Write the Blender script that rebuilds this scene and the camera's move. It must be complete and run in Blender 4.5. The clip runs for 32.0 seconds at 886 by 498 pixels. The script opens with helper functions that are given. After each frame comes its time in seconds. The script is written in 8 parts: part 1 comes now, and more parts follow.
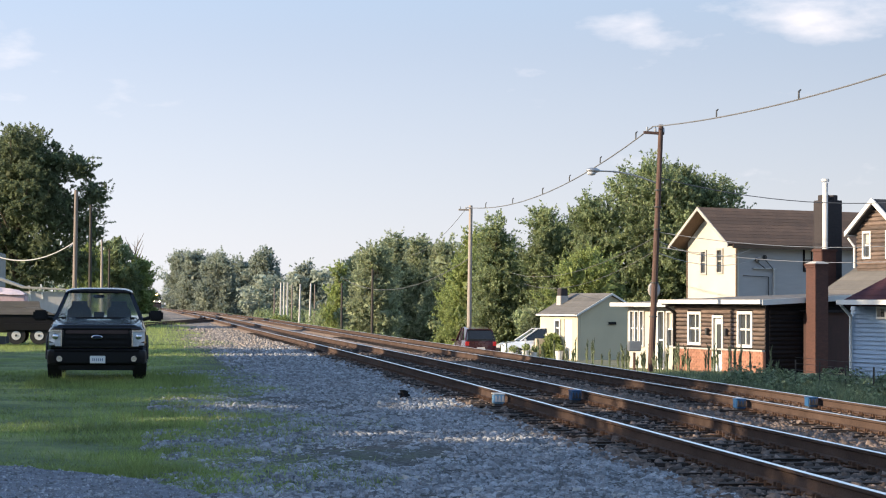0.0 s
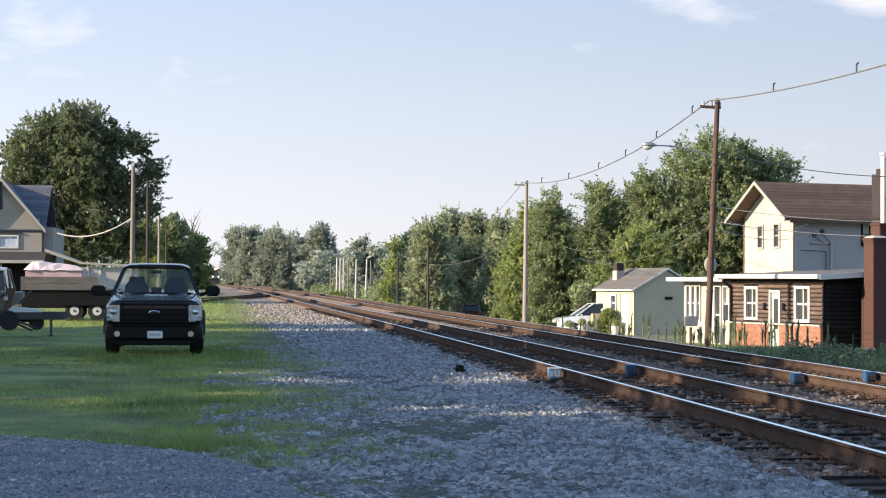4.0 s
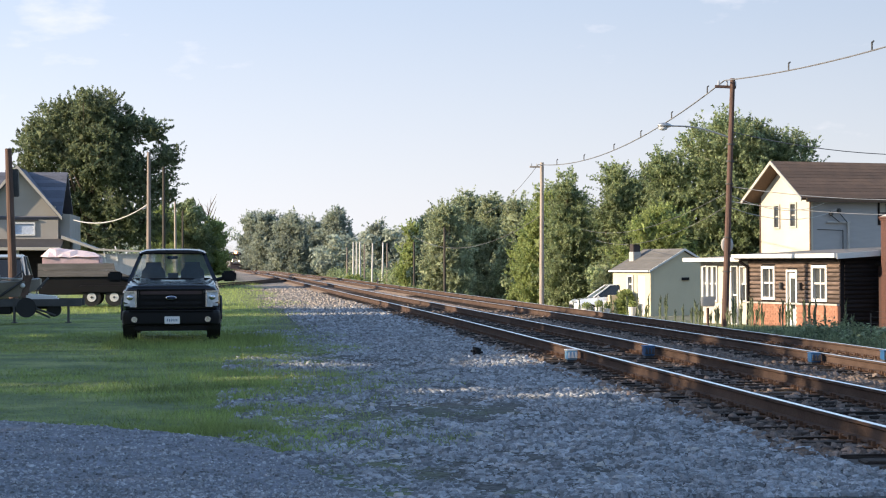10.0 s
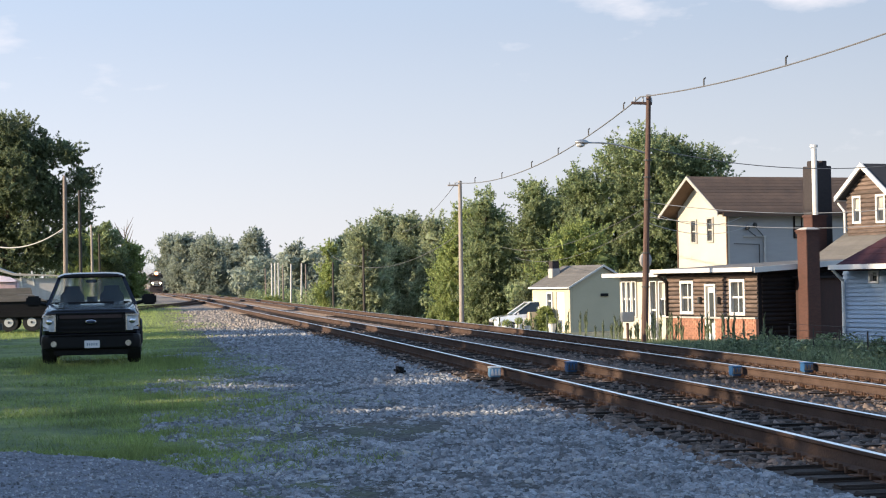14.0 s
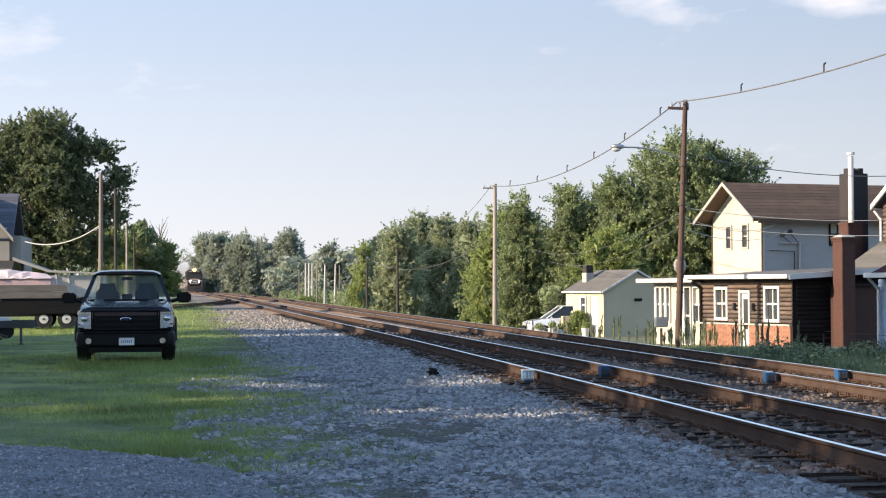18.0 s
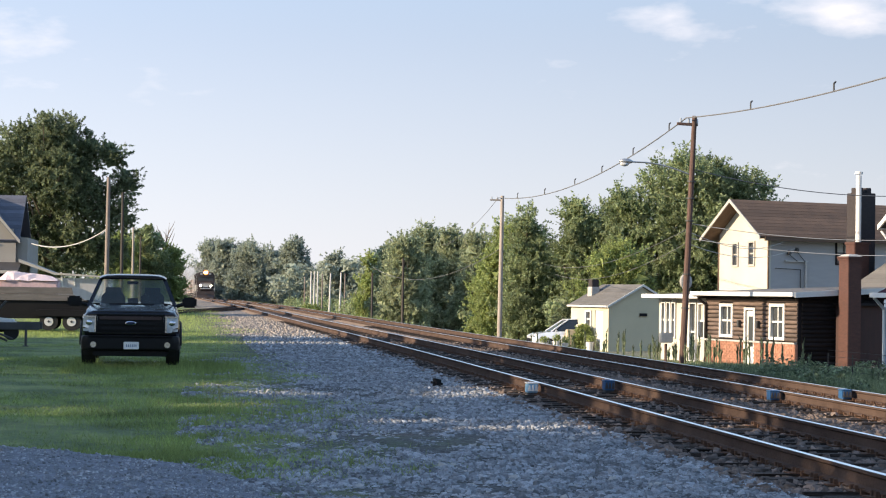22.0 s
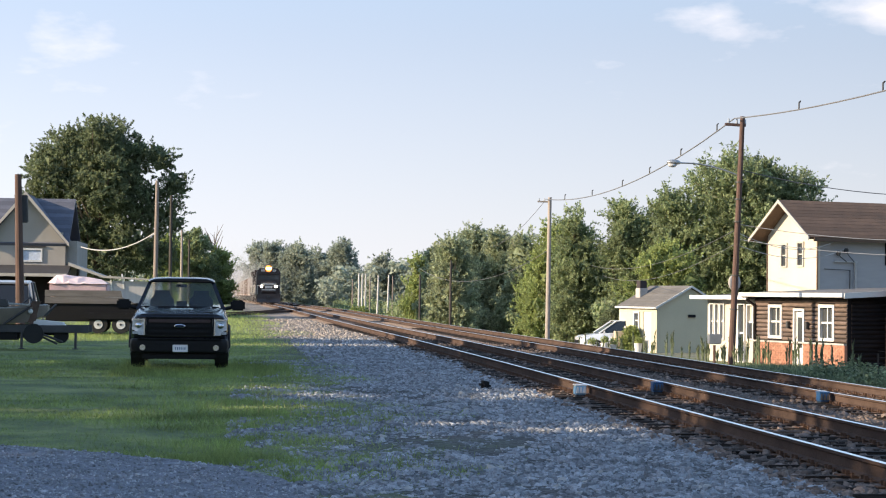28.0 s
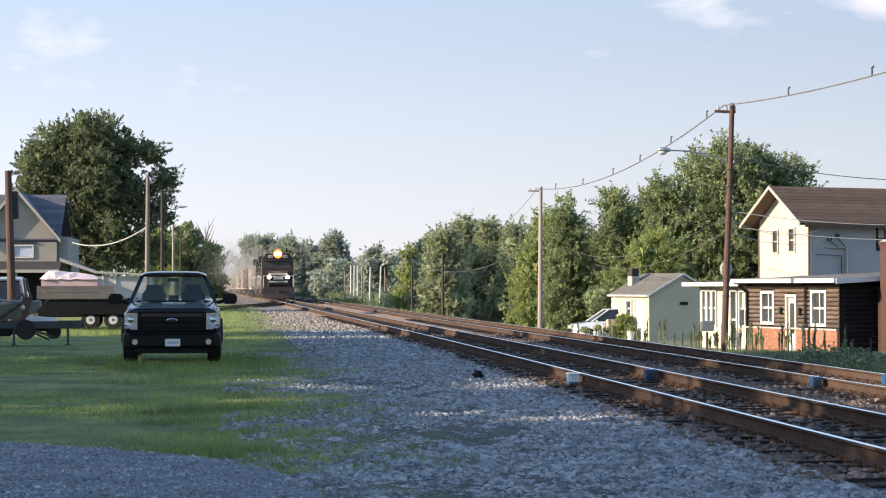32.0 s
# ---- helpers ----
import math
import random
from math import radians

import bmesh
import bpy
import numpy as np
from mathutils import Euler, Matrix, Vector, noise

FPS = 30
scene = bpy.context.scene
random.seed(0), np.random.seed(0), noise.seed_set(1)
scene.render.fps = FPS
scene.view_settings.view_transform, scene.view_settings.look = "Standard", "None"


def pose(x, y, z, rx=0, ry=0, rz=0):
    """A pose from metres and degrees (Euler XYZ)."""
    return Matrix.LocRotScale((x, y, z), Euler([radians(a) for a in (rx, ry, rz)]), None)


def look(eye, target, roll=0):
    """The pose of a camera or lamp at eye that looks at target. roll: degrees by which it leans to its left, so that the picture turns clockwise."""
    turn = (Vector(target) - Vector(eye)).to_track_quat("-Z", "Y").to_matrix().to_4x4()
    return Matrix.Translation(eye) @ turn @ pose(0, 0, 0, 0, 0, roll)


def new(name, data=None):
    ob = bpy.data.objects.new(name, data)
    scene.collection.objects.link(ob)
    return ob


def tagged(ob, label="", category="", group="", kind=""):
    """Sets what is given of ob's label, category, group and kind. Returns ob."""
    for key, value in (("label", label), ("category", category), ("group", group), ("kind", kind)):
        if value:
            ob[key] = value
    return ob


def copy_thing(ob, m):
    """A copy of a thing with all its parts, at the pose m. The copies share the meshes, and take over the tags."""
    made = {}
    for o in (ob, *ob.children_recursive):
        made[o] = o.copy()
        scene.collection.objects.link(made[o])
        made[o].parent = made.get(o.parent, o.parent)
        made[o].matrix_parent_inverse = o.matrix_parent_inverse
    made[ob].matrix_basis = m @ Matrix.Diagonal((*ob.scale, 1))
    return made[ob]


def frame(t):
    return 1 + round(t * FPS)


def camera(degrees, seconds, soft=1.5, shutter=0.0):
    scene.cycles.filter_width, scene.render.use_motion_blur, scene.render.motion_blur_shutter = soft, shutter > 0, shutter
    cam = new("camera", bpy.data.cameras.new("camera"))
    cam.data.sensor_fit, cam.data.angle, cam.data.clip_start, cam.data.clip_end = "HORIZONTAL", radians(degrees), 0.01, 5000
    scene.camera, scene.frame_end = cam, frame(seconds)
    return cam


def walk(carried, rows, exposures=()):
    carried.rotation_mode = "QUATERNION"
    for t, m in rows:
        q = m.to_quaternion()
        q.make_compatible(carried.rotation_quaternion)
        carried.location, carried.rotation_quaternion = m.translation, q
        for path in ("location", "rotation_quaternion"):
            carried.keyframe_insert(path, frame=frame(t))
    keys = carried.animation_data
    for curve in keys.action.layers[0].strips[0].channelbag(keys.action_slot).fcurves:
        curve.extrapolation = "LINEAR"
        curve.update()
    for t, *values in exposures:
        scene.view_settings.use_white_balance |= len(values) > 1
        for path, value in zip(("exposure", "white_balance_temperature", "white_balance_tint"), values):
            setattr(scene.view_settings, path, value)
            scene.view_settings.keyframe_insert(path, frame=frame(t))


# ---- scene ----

cam = camera(25.43, 32.0, soft=1.1)

# seconds, eye x y z, then turn to the left of the track's line, upward tilt and lean, in degrees
PATH = [
    (0, 0.038, -0.015, 1.627, -8.071, 1.598, 0.377),
    (0.5, 0.037, -0.014, 1.631, -7.715, 1.390, 0.506),
    (1, 0.037, -0.015, 1.633, -7.584, 1.142, 0.561),
    (1.5, 0.036, -0.017, 1.632, -7.609, 0.868, 0.448),
    (2, 0.038, -0.020, 1.627, -7.682, 0.706, 0.336),
    (2.5, 0.038, -0.020, 1.625, -7.616, 0.665, 0.238),
    (3, 0.044, -0.019, 1.623, -7.313, 0.715, 0.255),
    (3.5, 0.046, -0.017, 1.621, -6.863, 0.836, 0.295),
    (5.5, 0.048, -0.013, 1.618, -5.794, 0.882, 0.200),
    (6, 0.050, -0.011, 1.616, -5.867, 0.748, 0.128),
    (6.5, 0.050, -0.007, 1.614, -5.992, 0.575, 0.126),
    (7, 0.048, -0.003, 1.612, -6.164, 0.436, 0.196),
    (7.5, 0.054, -0.005, 1.610, -6.320, 0.360, 0.200),
    (8, 0.052, -0.004, 1.611, -6.416, 0.331, 0.160),
    (8.5, 0.055, -0.002, 1.614, -6.409, 0.300, 0.059),
    (9, 0.056, -0.002, 1.613, -6.328, 0.259, -0.108),
    (9.5, 0.054, -0.003, 1.609, -6.173, 0.257, -0.202),
    (10, 0.051, 0.001, 1.612, -5.971, 0.375, -0.279),
    (10.5, 0.060, 0.005, 1.611, -5.924, 0.729, -0.237),
    (11, 0.062, 0.010, 1.616, -6.471, 1.140, 0.096),
    (11.5, 0.042, 0.028, 1.622, -7.528, 1.443, 0.510),
    (12, 0.036, 0.041, 1.617, -8.681, 1.511, 0.843),
    (12.5, 0.043, 0.026, 1.610, -9.546, 1.386, 0.583),
    (13, 0.042, 0.015, 1.613, -9.571, 1.239, -0.074),
    (13.5, 0.016, 0.011, 1.611, -9.001, 1.070, -0.798),
    (14, -0.004, 0.015, 1.608, -8.365, 0.904, -1.146),
    (14.5, -0.008, 0.008, 1.603, -8.108, 0.604, -0.954),
    (16.5, -0.022, 0.005, 1.594, -7.859, 0.107, -0.130),
    (17, -0.024, 0.002, 1.596, -7.658, 0.350, -0.295),
    (17.5, -0.025, -0.001, 1.598, -7.484, 0.661, -0.416),
    (18, -0.023, -0.002, 1.599, -7.377, 0.994, -0.350),
    (18.5, -0.028, 0.000, 1.597, -7.367, 1.237, -0.112),
    (19, -0.026, 0.007, 1.598, -7.490, 1.339, 0.174),
    (19.5, -0.030, 0.006, 1.598, -7.663, 1.315, 0.422),
    (20, -0.031, 0.002, 1.600, -7.761, 1.271, 0.552),
    (20.5, -0.027, -0.001, 1.595, -7.718, 1.267, 0.634),
    (21, -0.025, -0.003, 1.599, -7.589, 1.303, 0.679),
    (21.5, -0.029, -0.002, 1.595, -7.395, 1.334, 0.757),
    (22, -0.035, 0.002, 1.597, -7.202, 1.310, 0.871),
    (22.5, -0.033, -0.000, 1.597, -7.053, 1.249, 0.900),
    (23, -0.033, -0.002, 1.596, -6.961, 1.170, 0.896),
    (23.5, -0.027, 0.001, 1.602, -6.925, 1.127, 0.823),
    (24, -0.025, 0.003, 1.600, -6.950, 1.115, 0.711),
    (24.5, -0.030, 0.003, 1.600, -6.967, 1.114, 0.663),
    (26.5, -0.029, 0.002, 1.595, -6.645, 1.320, 0.623),
    (27, -0.031, -0.003, 1.597, -6.372, 1.367, 0.642),
    (27.5, -0.034, -0.004, 1.604, -6.086, 1.373, 0.684),
    (28, -0.036, 0.000, 1.603, -5.814, 1.344, 0.693),
    (28.5, -0.034, 0.000, 1.602, -5.528, 1.280, 0.764),
    (29, -0.037, 0.001, 1.601, -5.384, 1.178, 0.805),
    (29.5, -0.035, 0.001, 1.597, -5.349, 1.087, 0.781),
    (30, -0.029, 0.002, 1.596, -5.395, 0.997, 0.611),
    (30.5, -0.028, 0.004, 1.601, -5.470, 0.953, 0.414),
    (31, -0.029, 0.007, 1.596, -5.561, 0.935, 0.158),
    (31.5, -0.030, 0.011, 1.599, -5.750, 0.983, -0.004),
    (32, -0.028, 0.009, 1.597, -6.056, 1.077, -0.088),
]


def aim(x, y, z, yaw, tilt, lean):
    """The camera's pose: yaw to the left from +y, tilt upwards, lean as in look()."""
    return Matrix.Translation((x, y, z)) @ pose(0, 0, 0, 0, 0, yaw) @ pose(0, 0, 0, 90 + tilt) @ pose(0, 0, 0, 0, 0, lean)


# the lens opens a little as the dark truck and trees fill the picture
walk(cam, [(r[0], aim(*r[1:])) for r in PATH], [(0, 0.95), (3, 0.97), (5.5, 1.03), (10.5, 1.03), (12, 0.93), (14, 0.93), (18, 0.97), (23, 0.97), (27, 1.0), (29, 1.02), (32, 1.0)])

# ---- light: a low evening sun from the left of the track, under a pale summer sky ----
SUN_TO = Vector((-1.0, -0.22, 0.34)).normalized()
world = bpy.data.worlds.new("sky")
scene.world = world
world.use_nodes = True
wn, wl = world.node_tree.nodes, world.node_tree.links
wn.clear()
w_out, w_bg = wn.new("ShaderNodeOutputWorld"), wn.new("ShaderNodeBackground")
w_sky = wn.new("ShaderNodeTexSky")
w_sky.sky_type, w_sky.sun_disc = "NISHITA", False
w_sky.sun_elevation = math.asin(SUN_TO.z)
w_sky.sun_rotation = math.atan2(SUN_TO.x, SUN_TO.y)
w_sky.air_density, w_sky.dust_density, w_sky.ozone_density = 1.0, 0.6, 1.2
w_bg.inputs["Strength"].default_value = 0.20
# thin evening clouds, and the white veil of a humid summer sky
w_geo = wn.new("ShaderNodeTexCoord")
w_map = wn.new("ShaderNodeMapping")
w_map.inputs["Scale"].default_value = (9.0, 9.0, 26.0)
w_map.inputs["Location"].default_value = (0.7, 0.2, 0.45)
w_noise = wn.new("ShaderNodeTexNoise")
w_noise.inputs["Scale"].default_value, w_noise.inputs["Detail"].default_value = 1.6, 7.0
w_noise.inputs["Roughness"].default_value = 0.55
w_ramp = wn.new("ShaderNodeValToRGB")
w_ramp.color_ramp.elements[0].position, w_ramp.color_ramp.elements[1].position = 0.64, 0.92
w_sep = wn.new("ShaderNodeSeparateXYZ")
w_mul = wn.new("ShaderNodeMath")
w_mul.operation = "MULTIPLY"
w_veil = wn.new("ShaderNodeMix")
w_veil.data_type = "RGBA"
w_tone = wn.new("ShaderNodeValToRGB")
w_tone.color_ramp.elements[0].color, w_tone.color_ramp.elements[1].color = (1.0, 1.0, 1.0, 1), (0.55, 0.69, 0.88, 1)
w_tone.color_ramp.elements[1].position = 0.17
w_gain = wn.new("ShaderNodeVectorMath")
w_gain.operation = "MULTIPLY"
w_gain.inputs[1].default_value = (2.17, 2.16, 2.30)
wl.new(w_tone.outputs["Color"], w_gain.inputs[0])
w_low = wn.new("ShaderNodeMapRange")
w_low.interpolation_type = "SMOOTHSTEP"
w_low.inputs["From Min"].default_value, w_low.inputs["From Max"].default_value = 0.12, 0.40
w_low.inputs["To Min"].default_value, w_low.inputs["To Max"].default_value = 0.95, 0.0
w_mix = wn.new("ShaderNodeMix")
w_mix.data_type = "RGBA"
w_mix.inputs["B"].default_value = (3.15, 2.95, 3.0, 1)
wl.new(w_geo.outputs["Generated"], w_map.inputs["Vector"])
wl.new(w_map.outputs["Vector"], w_noise.inputs["Vector"])
wl.new(w_geo.outputs["Generated"], w_sep.inputs["Vector"])
# small cumulus banks stand in a few directions; elsewhere the sky is clear
w_last = None
for direction, size in [((-0.0944, 0.9882, 0.1205), 0.03), ((-0.0221, 0.9939, 0.1081), 0.03), ((0.2349, 0.9617, 0.1411), 0.028), ((0.3073, 0.9407, 0.1439), 0.046), ((-0.0641, 0.9934, 0.0947), 0.04)]:
    w_flat = wn.new("ShaderNodeVectorMath")
    w_flat.operation = "SUBTRACT"
    w_flat.inputs[1].default_value = direction
    wl.new(w_geo.outputs["Generated"], w_flat.inputs[0])
    w_wide = wn.new("ShaderNodeVectorMath")
    w_wide.operation = "MULTIPLY"
    w_wide.inputs[1].default_value = (1.0, 1.0, 3.4)
    wl.new(w_flat.outputs["Vector"], w_wide.inputs[0])
    w_far = wn.new("ShaderNodeVectorMath")
    w_far.operation = "LENGTH"
    wl.new(w_wide.outputs["Vector"], w_far.inputs[0])
    w_in = wn.new("ShaderNodeMapRange")
    w_in.inputs["From Min"].default_value, w_in.inputs["From Max"].default_value = 0.0, size * 1.7
    w_in.inputs["To Min"].default_value, w_in.inputs["To Max"].default_value = 0.36 if direction[0] > 0 else 0.18, 0.0
    wl.new(w_far.outputs["Value"], w_in.inputs["Value"])
    if w_last is None:
        w_last = w_in.outputs["Result"]
    else:
        w_max = wn.new("ShaderNodeMath")
        w_max.operation = "MAXIMUM"
        wl.new(w_last, w_max.inputs[0])
        wl.new(w_in.outputs["Result"], w_max.inputs[1])
        w_last = w_max.outputs["Value"]
w_sum = wn.new("ShaderNodeMath")
w_sum.operation = "ADD"
wl.new(w_noise.outputs["Fac"], w_sum.inputs[0])
wl.new(w_last, w_sum.inputs[1])
wl.new(w_sum.outputs["Value"], w_ramp.inputs["Fac"])
wl.new(w_ramp.outputs["Color"], w_mul.inputs[0])
w_mul.inputs[1].default_value = 0.78
wl.new(w_sep.outputs["Z"], w_low.inputs["Value"])
wl.new(w_sep.outputs["Z"], w_tone.inputs["Fac"])
w_side = wn.new("ShaderNodeMapRange")
w_side.inputs["From Min"].default_value, w_side.inputs["From Max"].default_value = -0.40, 0.45
w_side.inputs["To Min"].default_value, w_side.inputs["To Max"].default_value = 1.30, 0.82
w_lit = wn.new("ShaderNodeVectorMath")
w_lit.operation = "SCALE"
wl.new(w_sep.outputs["X"], w_side.inputs["Value"])
wl.new(w_gain.outputs["Vector"], w_lit.inputs[0])
wl.new(w_side.outputs["Result"], w_lit.inputs["Scale"])
wl.new(w_lit.outputs["Vector"], w_veil.inputs["B"])
wl.new(w_low.outputs["Result"], w_veil.inputs["Factor"])
wl.new(w_sky.outputs["Color"], w_veil.inputs["A"])
wl.new(w_veil.outputs["Result"], w_mix.inputs["A"])
wl.new(w_mul.outputs["Value"], w_mix.inputs["Factor"])
wl.new(w_mix.outputs["Result"], w_bg.inputs["Color"])
wl.new(w_bg.outputs["Background"], w_out.inputs["Surface"])

sun_data = bpy.data.lights.new("sun", "SUN")
sun_data.energy, sun_data.angle, sun_data.color = 5.0, radians(0.6), (1.0, 0.80, 0.56)
sun = new("sun", sun_data)
sun.matrix_world = look(SUN_TO * 300, (0, 0, 0))


# ---- materials ----
def mat(name, color, rough=0.8, metal=0.0, vary=0.25, scale=3.0, fine=40.0, bump=0.2, per_piece=0.0, second=None, stretch=(1, 1, 1),
        island=False, translucent=0.0, emit=0.0, alpha=1.0, coat=0.0, specular=0.5, depth=0.02):
    m = bpy.data.materials.new(name)
    m.use_nodes = True
    n, l = m.node_tree.nodes, m.node_tree.links
    b = n["Principled BSDF"]
    b.inputs["Roughness"].default_value, b.inputs["Metallic"].default_value = rough, metal
    b.inputs["Coat Weight"].default_value, b.inputs["Specular IOR Level"].default_value = coat, specular
    b.inputs["Coat Roughness"].default_value = 0.06
    if emit:
        b.inputs["Base Color"].default_value = (*color, 1)
        b.inputs["Emission Color"].default_value = (*color, 1)
        b.inputs["Emission Strength"].default_value = emit
        return m
    mp = n.new("ShaderNodeMapping")
    tc = n.new("ShaderNodeTexCoord")
    l.new(tc.outputs["Object"], mp.inputs["Vector"])
    mp.inputs["Scale"].default_value = stretch
    big, small = n.new("ShaderNodeTexNoise"), n.new("ShaderNodeTexNoise")
    big.inputs["Scale"].default_value, big.inputs["Detail"].default_value = scale, 4
    small.inputs["Scale"].default_value, small.inputs["Detail"].default_value = fine, 3
    for t in (big, small):
        l.new(mp.outputs["Vector"], t.inputs["Vector"])
    ramp = n.new("ShaderNodeValToRGB")
    dark = second or [c * (1 - vary) for c in color]
    light = [min(1, c * (1 + vary * 0.8)) for c in color]
    ramp.color_ramp.elements[0].color, ramp.color_ramp.elements[1].color = (*dark, 1), (*light, 1)
    ramp.color_ramp.elements[0].position, ramp.color_ramp.elements[1].position = 0.34, 0.66
    add = n.new("ShaderNodeMix")
    add.inputs["Factor"].default_value = 0.4
    l.new(big.outputs["Fac"], add.inputs["A"])
    l.new(small.outputs["Fac"], add.inputs["B"])
    l.new(add.outputs["Result"], ramp.inputs["Fac"])
    last = ramp.outputs["Color"]
    if per_piece:
        rnd, hsv, rng = n.new("ShaderNodeNewGeometry" if island else "ShaderNodeObjectInfo"), n.new("ShaderNodeHueSaturation"), n.new("ShaderNodeMapRange")
        rng.inputs["To Min"].default_value, rng.inputs["To Max"].default_value = 1 - per_piece, 1 + per_piece
        l.new(rnd.outputs["Random Per Island" if island else "Random"], rng.inputs["Value"])
        l.new(rng.outputs["Result"], hsv.inputs["Value"])
        l.new(last, hsv.inputs["Color"])
        last = hsv.outputs["Color"]
    l.new(last, b.inputs["Base Color"])
    if bump:
        bp = n.new("ShaderNodeBump")
        bp.inputs["Strength"].default_value, bp.inputs["Distance"].default_value = bump, depth
        l.new(small.outputs["Fac"], bp.inputs["Height"])
        l.new(bp.outputs["Normal"], b.inputs["Normal"])
    rr = n.new("ShaderNodeMapRange")
    rr.inputs["To Min"].default_value, rr.inputs["To Max"].default_value = max(0.02, rough - 0.12), min(1, rough + 0.12)
    l.new(big.outputs["Fac"], rr.inputs["Value"])
    l.new(rr.outputs["Result"], b.inputs["Roughness"])
    if translucent:
        tr, mx, out = n.new("ShaderNodeBsdfTranslucent"), n.new("ShaderNodeMixShader"), n["Material Output"]
        mx.inputs["Fac"].default_value = translucent
        l.new(last, tr.inputs["Color"])
        l.new(b.outputs["BSDF"], mx.inputs[1])
        l.new(tr.outputs["BSDF"], mx.inputs[2])
        l.new(mx.outputs["Shader"], out.inputs["Surface"])
    return m


def glass(name, color=(0.02, 0.025, 0.03), rough=0.05):
    m = bpy.data.materials.new(name)
    m.use_nodes = True
    b = m.node_tree.nodes["Principled BSDF"]
    b.inputs["Base Color"].default_value, b.inputs["Roughness"].default_value = (*color, 1), rough
    b.inputs["Specular IOR Level"].default_value = 0.6
    return m


M_STONE = mat("ballast_stone", (0.235, 0.245, 0.262), 0.9, specular=0.25, vary=0.45, scale=1.6, fine=60, per_piece=0.5, island=True)
M_BALLAST_RUSTY = mat("rusty_ballast", (0.155, 0.122, 0.105), 0.95, specular=0.15, vary=0.4, scale=4, fine=70, per_piece=0.5, island=True)
M_RAIL = mat("rusty_rail", (0.075, 0.052, 0.043), 0.95, vary=0.35, scale=1.5, fine=50, bump=0.2, specular=0.05)
M_RAILTOP = mat("polished_rail_head", (1.0, 0.97, 0.92), 0.36, metal=1.0, vary=0.1, scale=2, fine=80, bump=0.02)
M_TIE = mat("creosoted_tie", (0.05, 0.04, 0.035), 0.9, vary=0.4, scale=3, fine=40, stretch=(1, 6, 6), per_piece=0.4, bump=0.5, specular=0.15)
# paler copy for the far ties, with the sun on them painted in
M_TIE_GREY = mat("far_tie_sunlit", (0.15, 0.115, 0.095), 0.9, vary=0.35, scale=3, fine=40, stretch=(1, 6, 6), bump=0.3)
M_PLATE = mat("rusty_plate", (0.10, 0.06, 0.042), 0.9, vary=0.3, specular=0.1)
M_BLUE = mat("blue_plastic", (0.02, 0.085, 0.21), 0.45, vary=0.12, bump=0.05)
M_WHITE = mat("white_paint", (0.56, 0.555, 0.54), 0.6, vary=0.08, scale=1.2, fine=25, bump=0.05)
M_GRASS = mat("grass_blade", (0.235, 0.30, 0.09), 0.7, vary=0.5, scale=0.75, fine=7, per_piece=0.25, island=True, translucent=0.45, bump=0)
# unmown yellow-green verge grass, paler still because its sunlight is painted in
M_VERGE = mat("sunlit_unmown_grass_blade", (0.30, 0.37, 0.11), 0.7, vary=0.35, scale=0.6, fine=7, per_piece=0.3, island=True, translucent=0.45, bump=0)
M_STONE_TAN = mat("dusty_tan_stone", (0.26, 0.225, 0.195), 0.9, vary=0.3, scale=6, fine=60, per_piece=0.45, island=True)
M_STRAW = mat("dry_grass_blade", (0.34, 0.31, 0.13), 0.8, vary=0.3, scale=0.5, fine=9, per_piece=0.35, island=True, translucent=0.3, bump=0)
M_WEED = mat("weed_leaf", (0.15, 0.19, 0.10), 0.7, vary=0.35, scale=0.6, fine=9, per_piece=0.5, island=True, translucent=0.3, bump=0)
M_LEAF_DARK = mat("oak_leaf", (0.17, 0.205, 0.112), 0.6, vary=0.35, scale=0.4, fine=5, per_piece=0.45, island=True, translucent=0.5, bump=0)
M_LEAF_MAPLE = mat("maple_leaf", (0.245, 0.295, 0.15), 0.6, vary=0.35, scale=0.4, fine=5, per_piece=0.45, island=True, translucent=0.5, bump=0)
M_LEAF_LIGHT = mat("light_green_leaf", (0.29, 0.345, 0.125), 0.6, vary=0.3, scale=0.4, fine=5, per_piece=0.4, island=True, translucent=0.5, bump=0)
# green of the row trees, lightened and dulled to carry haze
M_LEAF_ROW = mat("hazed_green_leaf", (0.33, 0.37, 0.225), 0.65, vary=0.3, scale=0.3, fine=4, per_piece=0.4, island=True, translucent=0.5, bump=0)
# distant leaves paler and greyer: the haze is put into their colour
M_LEAF_FAR = mat("haze_paled_leaf", (0.32, 0.36, 0.29), 0.7, vary=0.3, scale=0.15, fine=2, per_piece=0.35, island=True, translucent=0.5, bump=0)
M_BARK = mat("bark", (0.13, 0.10, 0.075), 0.95, vary=0.4, scale=4, fine=25, stretch=(4, 4, 1), bump=0.6)
M_POLE_GREY = mat("greyed_brown_pole", (0.20, 0.165, 0.145), 0.9, vary=0.35, scale=1.5, fine=30, stretch=(6, 6, 0.4), bump=0.4)
M_POST_WHITE = mat("bleached_white_post", (0.46, 0.45, 0.43), 0.85, vary=0.15, scale=1.5, fine=30, stretch=(6, 6, 0.6), bump=0.2)
M_POLE = mat("weathered_pole", (0.088, 0.052, 0.042), 0.9, vary=0.55, scale=1.5, fine=30, stretch=(6, 6, 0.6), bump=0.4)
M_POLE_PALE = mat("pale_weathered_pole", (0.28, 0.245, 0.215), 0.9, vary=0.25, scale=1.5, fine=30, stretch=(6, 6, 0.6), bump=0.4)
